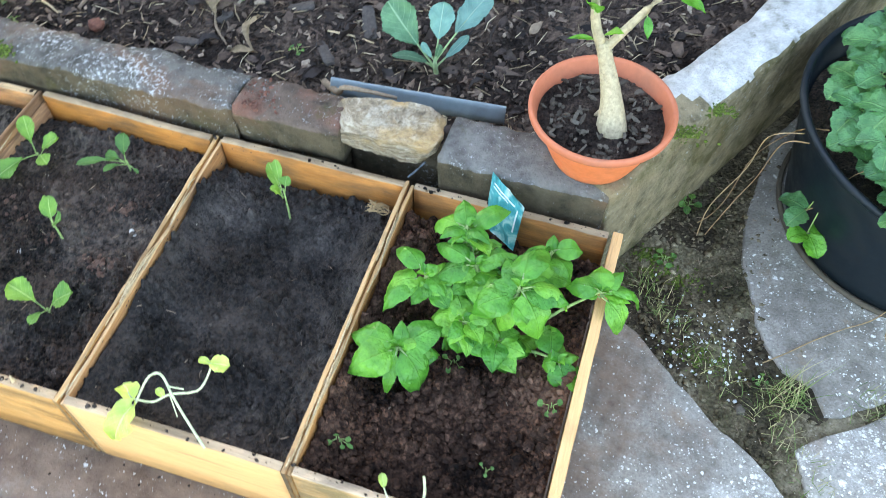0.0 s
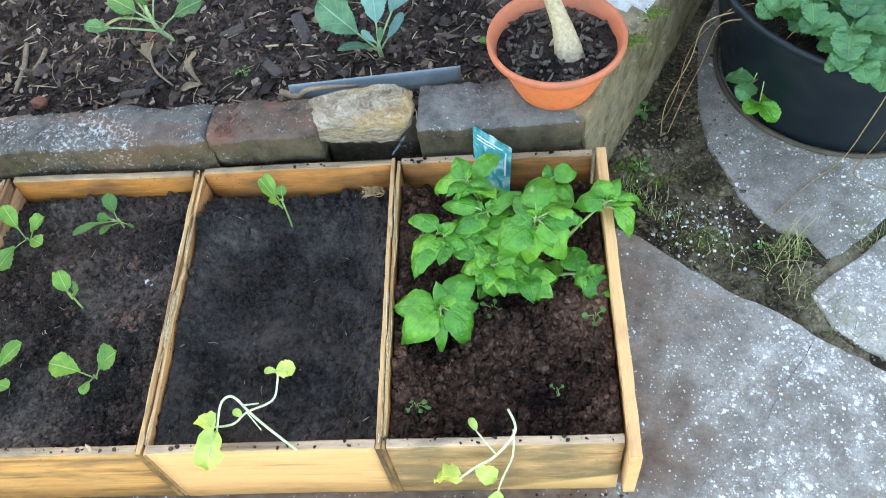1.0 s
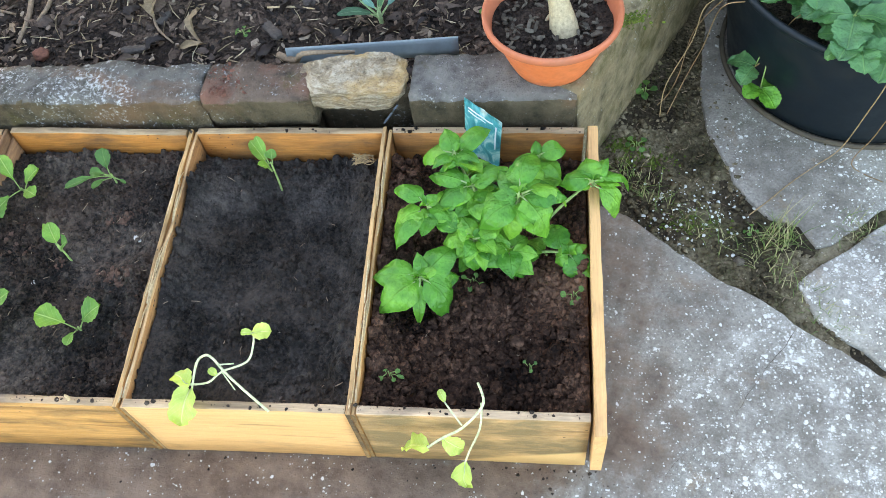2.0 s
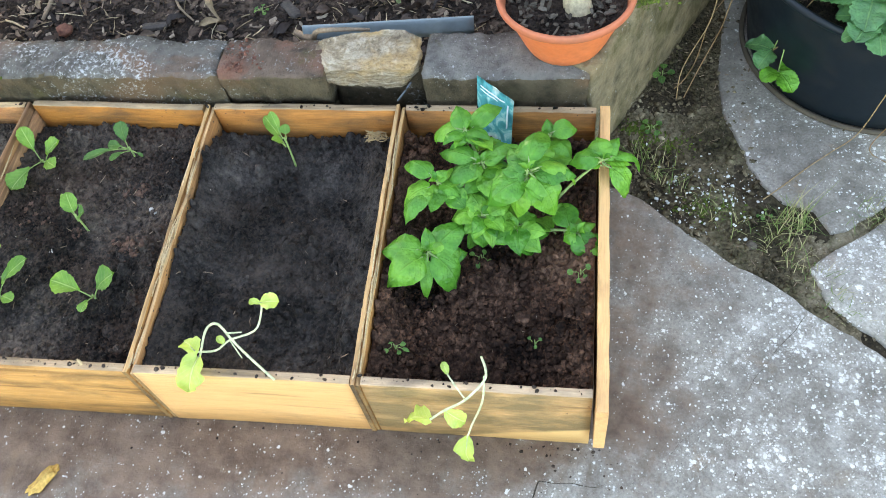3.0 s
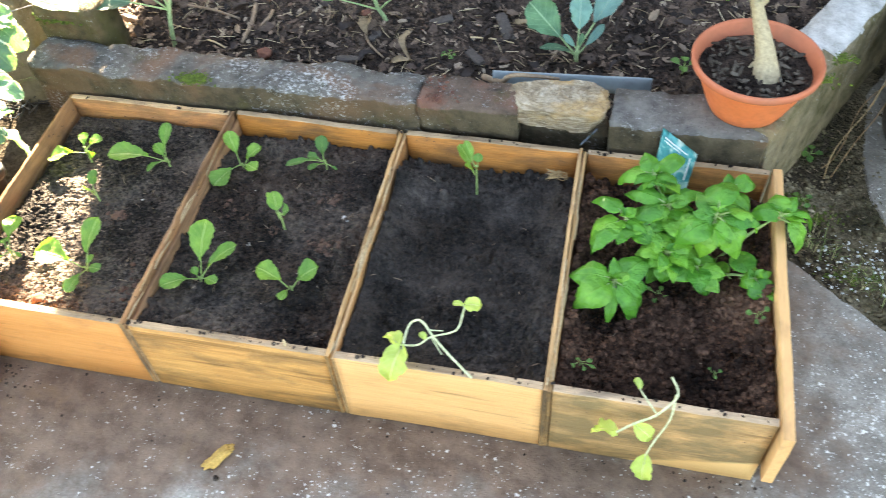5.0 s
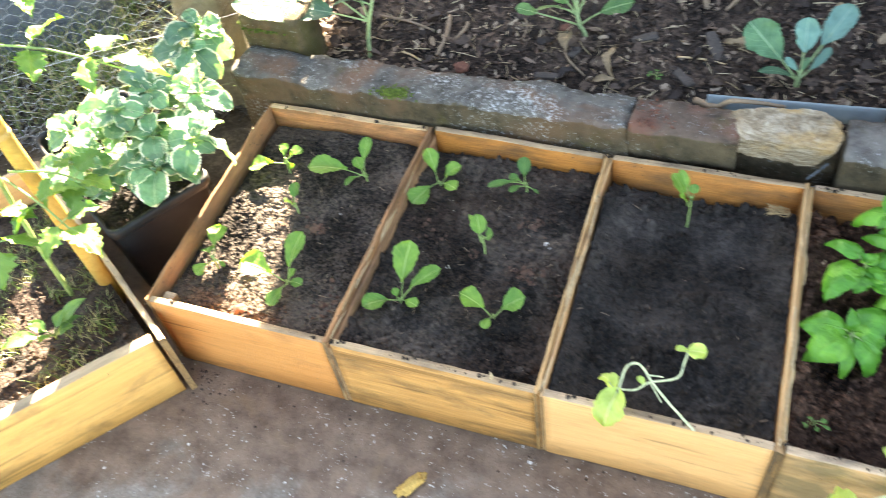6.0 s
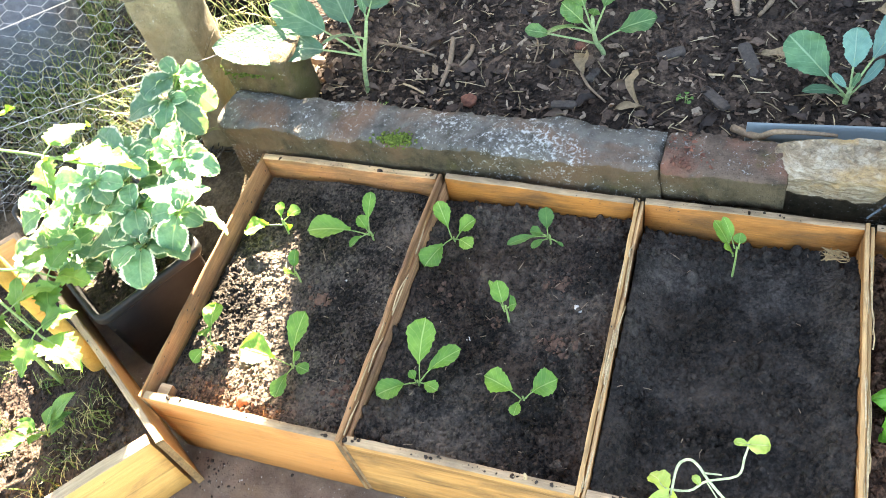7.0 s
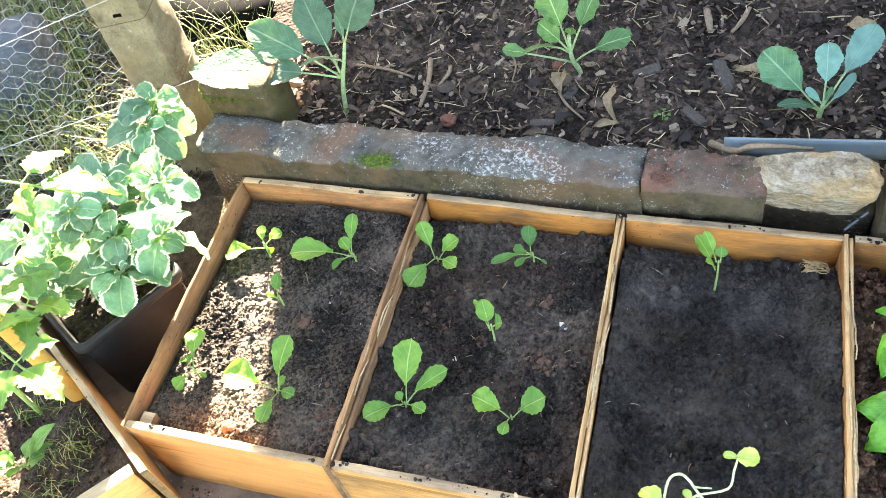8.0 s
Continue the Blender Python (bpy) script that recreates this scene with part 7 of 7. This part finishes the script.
span((-1.183, 0.931), (-1.167, 0.787), 0.006, 0.0055, TWIG, "thick brown twig lying on the mulch")
span((-1.132, 0.907), (-1.143, 0.848), 0.010, 0.0045, TWIG, "short curved twig on the mulch")
span((-1.350, 0.893), (-1.206, 0.879), 0.003, 0.0035, TWIG, "thin brown stick on the mulch")
span((-1.248, 0.781), (-1.194, 0.756), 0.0, 0.0022, PALE, "short white wood splinter")
span((-0.646, 0.868), (-0.547, 0.864), 0.0, 0.0022, PALE, "long pale straw stalk on the mulch")
span((-0.891, 0.858), (-0.826, 0.776), -0.008, 0.0028, TWIG, "bent brown twig on the mulch")
span((-0.624, 1.102), (-0.612, 1.041), 0.0, 0.0075, TWIG, "chunky bark stick on the mulch")
span((-0.542, 1.115), (-0.570, 1.043), 0.004, 0.005, TWIG, "brown stick on the mulch")
span((-1.02, 0.97), (-0.99, 0.87), 0.012, 0.002, TWIG, "thin curved twig on the mulch")
stick([(-0.588, 0.712, 0.192), (-0.545, 0.676, 0.212), (-0.520, 0.655, 0.250), (-0.470, 0.655, 0.254), (-0.424, 0.662, 0.246)], [0.007, 0.0065, 0.005, 0.004, 0.003], TWIG, "brown twig resting against the kerb", "twig")
span((0.145, 0.732), (0.103, 0.669), 0.0, 0.002, TWIG, "thin twig at the wall's foot", -0.2)


def dry_leaf(root, tip, w, label, roll=0.6, arch=0.3):
    at = Vector(root)
    v, f, uv, b = leaf((0, 0, 0), Vector(tip) - at, w, shape="lance", stalk=0.05, arch=arch, cup=0.35, roll=roll, ripple=0.4, seed=w * 90, rows=10, cols=3)
    ob = new("dry_leaf", mesh_of("dry_leaf", v, f, [DRY_LEAF], None, uv))
    ob.location = at
    tagged(ob, label, "leaf", "dry leaves on the bed")


dry_leaf(lay(-0.771, 0.842, 0.03), lay(-0.760, 0.764, 0.006), 0.022, "curled tan dry leaf standing in the mulch")
dry_leaf(lay(-0.806, 0.752, 0.008), lay(-0.750, 0.762, 0.010), 0.016, "flat tan dry leaf on the mulch", 0.1, 0.1)
dry_leaf(lay(-0.890, 0.900, 0.012), lay(-0.884, 0.845, 0.010), 0.034, "pale tan dry leaf under a kale plant", 0.3, 0.2)
dry_leaf(lay(-0.36, 1.07, 0.010), lay(-0.30, 1.05, 0.008), 0.03, "pale tan dry leaf on the soil", 0.1, 0.1)
dry_leaf(lay(-0.56, 0.94, 0.010), lay(-0.49, 0.935, 0.008), 0.022, "brown dry leaf on the soil", 0.2, 0.15)


def lump(at, r, mat, label, seed, category="clod", name="clod", group="clay clods in the soil"):
    bm = bmesh.new()
    bmesh.ops.create_icosphere(bm, subdivisions=3, radius=1.0)
    for v in bm.verts:
        p = v.co.copy()
        v.co = p * r * (1 + 0.32 * fbm(p * 1.5 + Vector((seed, 0, 0)), 3) + 0.12 * noise.noise(p * 5 + Vector((0, seed, 0))))
        v.co.z *= 0.65
    ob = new(name, bm_mesh(name, bm, [mat], True))
    ob.location = at
    tagged(ob, label, category, group)


for k, (x, y, r) in enumerate(((-1.227, 0.249, 0.012), (-0.917, 0.272, 0.006), (-0.807, 0.244, 0.009), (-0.795, 0.225, 0.007), (-0.824, 0.357, 0.008), (-1.288, 0.042, 0.013), (-1.126, 0.102, 0.007), (-1.14, 0.085, 0.006), (-1.30, 0.245, 0.007), (-0.845, 0.36, 0.006))):
    lump((x, y, box_height(x, y) + r * 0.1), r * 0.85, CLAY, "reddish clay clod lying on dark soil", k * 1.7)
for k, (x, y, r) in enumerate(((-0.245, 0.135, 0.010), (-0.19, 0.16, 0.009), (-0.12, 0.14, 0.011), (-0.07, 0.09, 0.009), (-0.15, 0.075, 0.010), (-0.05, 0.15, 0.008), (-0.22, 0.05, 0.009), (-0.09, 0.19, 0.009), (-0.28, 0.12, 0.010), (-0.24, 0.19, 0.011))):
    lump((x, y, box_height(x, y) + r * 0.25), r, SOIL_BROWN, "coarse brown soil clod in a planter", k * 2.3 + 30)
BRICK_BIT = chips("broken_red_brick", [(0.0, (0.10, 0.042, 0.030)), (1.0, (0.21, 0.088, 0.060))], 0.9)
PEBBLE = chips("pale_pebble", [(0.0, (0.45, 0.42, 0.38)), (1.0, (0.62, 0.60, 0.56))], 0.5)
for k, (x, y, r) in enumerate(((-0.95, 0.23, 0.004), (-0.789, 0.321, 0.0045), (-0.783, 0.318, 0.003), (-1.20, 0.30, 0.0025))):
    lump((x, y, box_height(x, y) + r * 0.4), r, PEBBLE, "small white pebble on dark soil", k * 3.1, "pebble", "pebble", "pebbles")
lump((0.272, 0.388, -0.018), 0.009, CRUST, "pale pebble in the crack between slabs", 8.8, "pebble", "pebble", "pebbles")
lump((-1.088, 0.735, bed_height(-1.088, 0.735) + 0.008), 0.017, BRICK_BIT, "red brick fragment lying in the mulch", 14.0, "brick fragment", "brick_fragment", "brick fragments")
lump((-0.905, 0.925, bed_height(-0.905, 0.925) + 0.006), 0.011, BRICK_BIT, "red brick fragment lying in the mulch", 15.0, "brick fragment", "brick_fragment", "brick fragments")
GREY_BARK = chips("grey_bark_slab", [(0.0, (0.060, 0.050, 0.044)), (1.0, (0.11, 0.092, 0.08))], 0.85)


def bark_slab(x, y, length, width, yaw, tilt, seed):
    bm = bmesh.new()
    n = 9
    rows = []
    for i in range(n + 1):
        t = i / n - 0.5
        w = width * (0.5 + 0.12 * noise.noise(Vector((t * 5, seed, 0)))) * (1.0 if abs(t) < 0.45 else 0.7)
        row = [bm.verts.new((t * length, q * w + 0.002 * noise.noise(Vector((t * 9, q, seed))), zz + 0.0016 * noise.noise(Vector((t * 14, q * 3, seed)))))
               for q, zz in ((-1, -0.003), (-0.9, 0.002), (-0.3, 0.0045), (0.3, 0.004), (0.9, 0.002), (1, -0.003))]
        rows.append(row)
    for a, b in zip(rows, rows[1:]):
        for k in range(6):
            bm.faces.new((a[k], a[(k + 1) % 6], b[(k + 1) % 6], b[k]))
    bm.faces.new(rows[0][::-1])
    bm.faces.new(rows[-1])
    bmesh.ops.recalc_face_normals(bm, faces=bm.faces[:])
    ob = new("bark_slab", bm_mesh("bark_slab", bm, [GREY_BARK], False))
    ob.matrix_world = pose(x, y, bed_height(x, y) + 0.007, 0, tilt, yaw)
    tagged(ob, "flat grey slab of bark lying on the mulch", "bark", "bark slabs on the bed")


bark_slab(-0.574, 0.912, 0.085, 0.028, -66, 8, 1.0)
bark_slab(-0.627, 0.806, 0.075, 0.022, -50, -6, 2.0)
bark_slab(-0.904, 0.760, 0.050, 0.020, 12, 5, 3.0)
bark_slab(-0.724, 0.918, 0.055, 0.026, 25, -8, 4.0)
bark_slab(-0.866, 0.850, 0.040, 0.018, 70, 6, 5.0)
BARK = chips("yellow_bark", [(0.0, (0.50, 0.30, 0.08)), (1.0, (0.62, 0.42, 0.14))])
bm = bmesh.new()
bmesh.ops.create_icosphere(bm, subdivisions=4, radius=1.0)
for q in bm.verts:
    p = q.co.copy()
    e = 1 + 0.35 * fbm(p * 2.2, 3)
    p.x = math.copysign(abs(p.x) ** 0.6, p.x)
    q.co = Vector((p.x * 0.028 * e, p.y * 0.0105 * e, p.z * 0.007 * e + 0.003 * math.sin(p.x * 4)))
ob = new("bark_piece", bm_mesh("bark_piece", bm, [BARK], True))
ob.matrix_world = pose(-0.914, -0.128, -0.006, 0, 0, 52)
tagged(ob, "yellow curled piece of bark lying on the concrete", "bark")
lump((-0.905, -0.165, -0.009), 0.005, SOIL_DARK, "small dark soil crumb on the concrete", 3.0, "crumb", "crumb", "crumbs on the pavement")
# board fragment in the herb box
bx = new("wood_offcut", plank(0.115, 0.03, 0.012, 71.0))
bx.matrix_world = pose(-0.3265, 0.443, 0.118, 0, 5, 86)
tagged(bx, "weathered wood offcut lying in the herb box", "offcut")
# corner block inside the first box
cb = new("corner_block", plank(0.022, 0.02, 0.165, 73.0))
cb.matrix_world = pose(EDGE[0] + T + 0.0135, 0.026, 0.0, 0, 0, 0)
tagged(cb, "small light wood block in the box corner", "block")
# peg on a front board
pg = new("peg", mesh_of("peg", *tube([(0, 0, 0), (0.001, 0, 0.008), (0.0, 0.001, 0.016)], [0.0035, 0.003, 0.0012], 8, 3), [PALE]))
pg.location = (-0.796, 0.006, RIM - 0.001)
tagged(pg, "pale wooden splinter peg on the board's edge", "peg")
# crumbs spilled on the rims
rng0 = np.random.default_rng(51)
pts, sz = [], []
for _ in range(330):
    x = rng0.uniform(-1.42, -0.02)
    front = rng0.uniform() < 0.55
    pts.append((x, 0.006 + rng0.uniform(-0.005, 0.005) if front else DEEP - 0.006 + rng0.uniform(-0.005, 0.004), RIM + 0.001 + (0.0 if front else 0.003)))
    sz.append(0.0006 + 0.0042 * rng0.uniform() ** 5)
v, f = crumbs(pts, sz, 52)
tagged(new("spilled_crumbs", mesh_of("spilled_crumbs", v, f, [SOIL_DARK])), "soil crumbs spilled along the board edges", "soil", kind="stuff")
pts, sz = [], []
for _ in range(220):
    x, y = rng0.normal(-0.658, 0.026), rng0.normal(0.592, 0.024)
    if 0.552 < y < 0.636 and -0.685 < x:
        pts.append((x, y, 0.2475))
        sz.append(0.0007 + 0.0042 * rng0.uniform() ** 5)
v, f = crumbs(pts, sz, 58)
tagged(new("brick_crumbs", mesh_of("brick_crumbs", v, f, [BRICK_BIT], smooth=False)), "crumbs of broken red brick on the kerb", "brick crumbs", kind="stuff")
# loose splinters lying along the tops of the dividing boards
rs = random.Random(17)
slivers = []
for x, n in ((EDGE[1], 14), (EDGE[2], 22), (EDGE[3], 30)):
    for _ in range(n):
        y0, run = rs.uniform(0.0, 0.44), rs.uniform(0.02, 0.09)
        x0 = x + rs.uniform(-0.007, 0.007)
        z0 = RIM + rs.uniform(-0.004, 0.003)
        slivers.append(tube([(x0, y0, z0), (x0 + rs.uniform(-0.002, 0.002), y0 + run * 0.5, z0 + 0.0015), (x0 + rs.uniform(-0.004, 0.004), y0 + run, z0 + rs.uniform(-0.002, 0.003))], [0.0011, 0.0013, 0.0004], 4, 2))
v, f = join(slivers)
tagged(new("wood_splinters", mesh_of("wood_splinters", v, f, [PALE], smooth=False)), "pale loose splinters along the dividing boards", "splinters", kind="stuff")
# a root tuft at the back of the third box
rt = empty("root_tuft", (-0.405, 0.490, box_height(-0.405, 0.490)), "tuft of dry tan roots lying on black soil", "roots")
rr = random.Random(8)
for _ in range(16):
    q = [Vector((rr.uniform(-0.022, 0.022), rr.uniform(-0.012, 0.012), rr.uniform(0.002, 0.012))) for _ in range(4)]
    stem_part(rt, q, [0.0007, 0.0008, 0.0007, 0.0004], STEM_TAN, name="root", sides=5, steps=4)
# the dirt-filled crack across the slab
cv, cf = [], []
for k, (x, y) in enumerate(MOSS_LINE):
    w = 0.0018 * (noise.noise(Vector((x * 17, y * 17, 2.0))) + 0.35) + 0.0008 * noise.noise(Vector((x * 90, y * 90, 4.0)))
    cv += [(x - w, y - w * 0.6, -0.0112), (x, y, -0.0102), (x + w, y + w * 0.6, -0.0112)]
    if k and w > 0.0002:
        a = 3 * k
        cf += [(a - 3, a - 2, a + 1, a), (a - 2, a - 1, a + 2, a + 1)]
tagged(new("crack_fill", mesh_of("crack_fill", cv, cf, [CRUST])), "dark dirt packed into a wandering crack", "dirt", kind="stuff")
# soil spilled on the concrete in front of the boxes
rng0 = np.random.default_rng(55)
pts, sz = [], []
for k in range(430):
    if k < 200:
        x, y = rng0.normal(-1.385, 0.035), -0.016 - abs(rng0.normal(0, 0.035))
    else:
        x = rng0.uniform(-1.4, 0.05) if rng0.uniform() < 0.6 else rng0.normal(-0.06, 0.08)
        y = -0.012 - 0.14 * rng0.uniform() ** 3.0
    r = 0.0006 + 0.0030 * rng0.uniform() ** 6
    pts.append((x, y, -0.0115))
    sz.append(r)
v, f = crumbs(pts, sz, 56)
tagged(new("spilled_soil", mesh_of("spilled_soil", v, f, [SOIL_DARK])), "dark soil crumbs spilled on the concrete before the boxes", "soil", kind="stuff")
# moss cushions
rng0 = np.random.default_rng(53)
pts, sz = [], []
for cx, cy, cz, rx, n in ((-1.168, 0.556, 0.247, 0.017, 240), (-1.53, 0.66, 0.290, 0.02, 260), (-1.50, 0.655, 0.288, 0.016, 160), (0.07, 0.73, 0.25, 0.022, 160), (0.11, 0.80, 0.25, 0.02, 160), (0.12, 0.62, -0.021, 0.03, 200), (0.075, 0.66, -0.021, 0.02, 160), (0.20, 0.47, -0.021, 0.03, 120)):
    for _ in range(n):
        pts.append((cx + rng0.normal(0, rx), cy + rng0.normal(0, rx * 0.45), cz))
        sz.append(0.0015 + 0.0025 * rng0.uniform())
v, f = crumbs(pts, sz, 54)
tagged(new("moss", mesh_of("moss", v, f, [MOSS])), "small green moss cushions on the kerb and wall", "moss", kind="stuff")

# wire tie between the boxes
stick([(-0.366, 0.545, 0.186), (-0.350, 0.552, 0.205), (-0.338, 0.556, 0.222)], [0.0022, 0.0022, 0.0018], BLOCK_MAT, "short blue-grey wire between box and kerb", "wire_tie", "wire")


# ---- unseen walls added to shade the yard, with a gap for sun ----
def plain_wall(name, x0, x1, y0, y1, z1, label):
    bm = bmesh.new()
    bmesh.ops.create_cube(bm, size=1.0)
    bmesh.ops.scale(bm, verts=bm.verts[:], vec=(x1 - x0, y1 - y0, z1 + 0.1))
    bmesh.ops.translate(bm, verts=bm.verts[:], vec=((x0 + x1) / 2, (y0 + y1) / 2, (z1 - 0.1) / 2))
    ob = new(name, bm_mesh(name, bm, [RENDER_WALL]))
    tagged(ob, label, "wall", kind="structure")


plain_wall("wall_west", -7.0, -2.78, 3.4, 3.6, 4.6, "unseen plain wall added to shade the ground beyond the fence")
plain_wall("wall_north", -2.144, 5.0, 3.4, 3.6, 4.6, "unseen plain wall added to keep sun off bed and boxes")
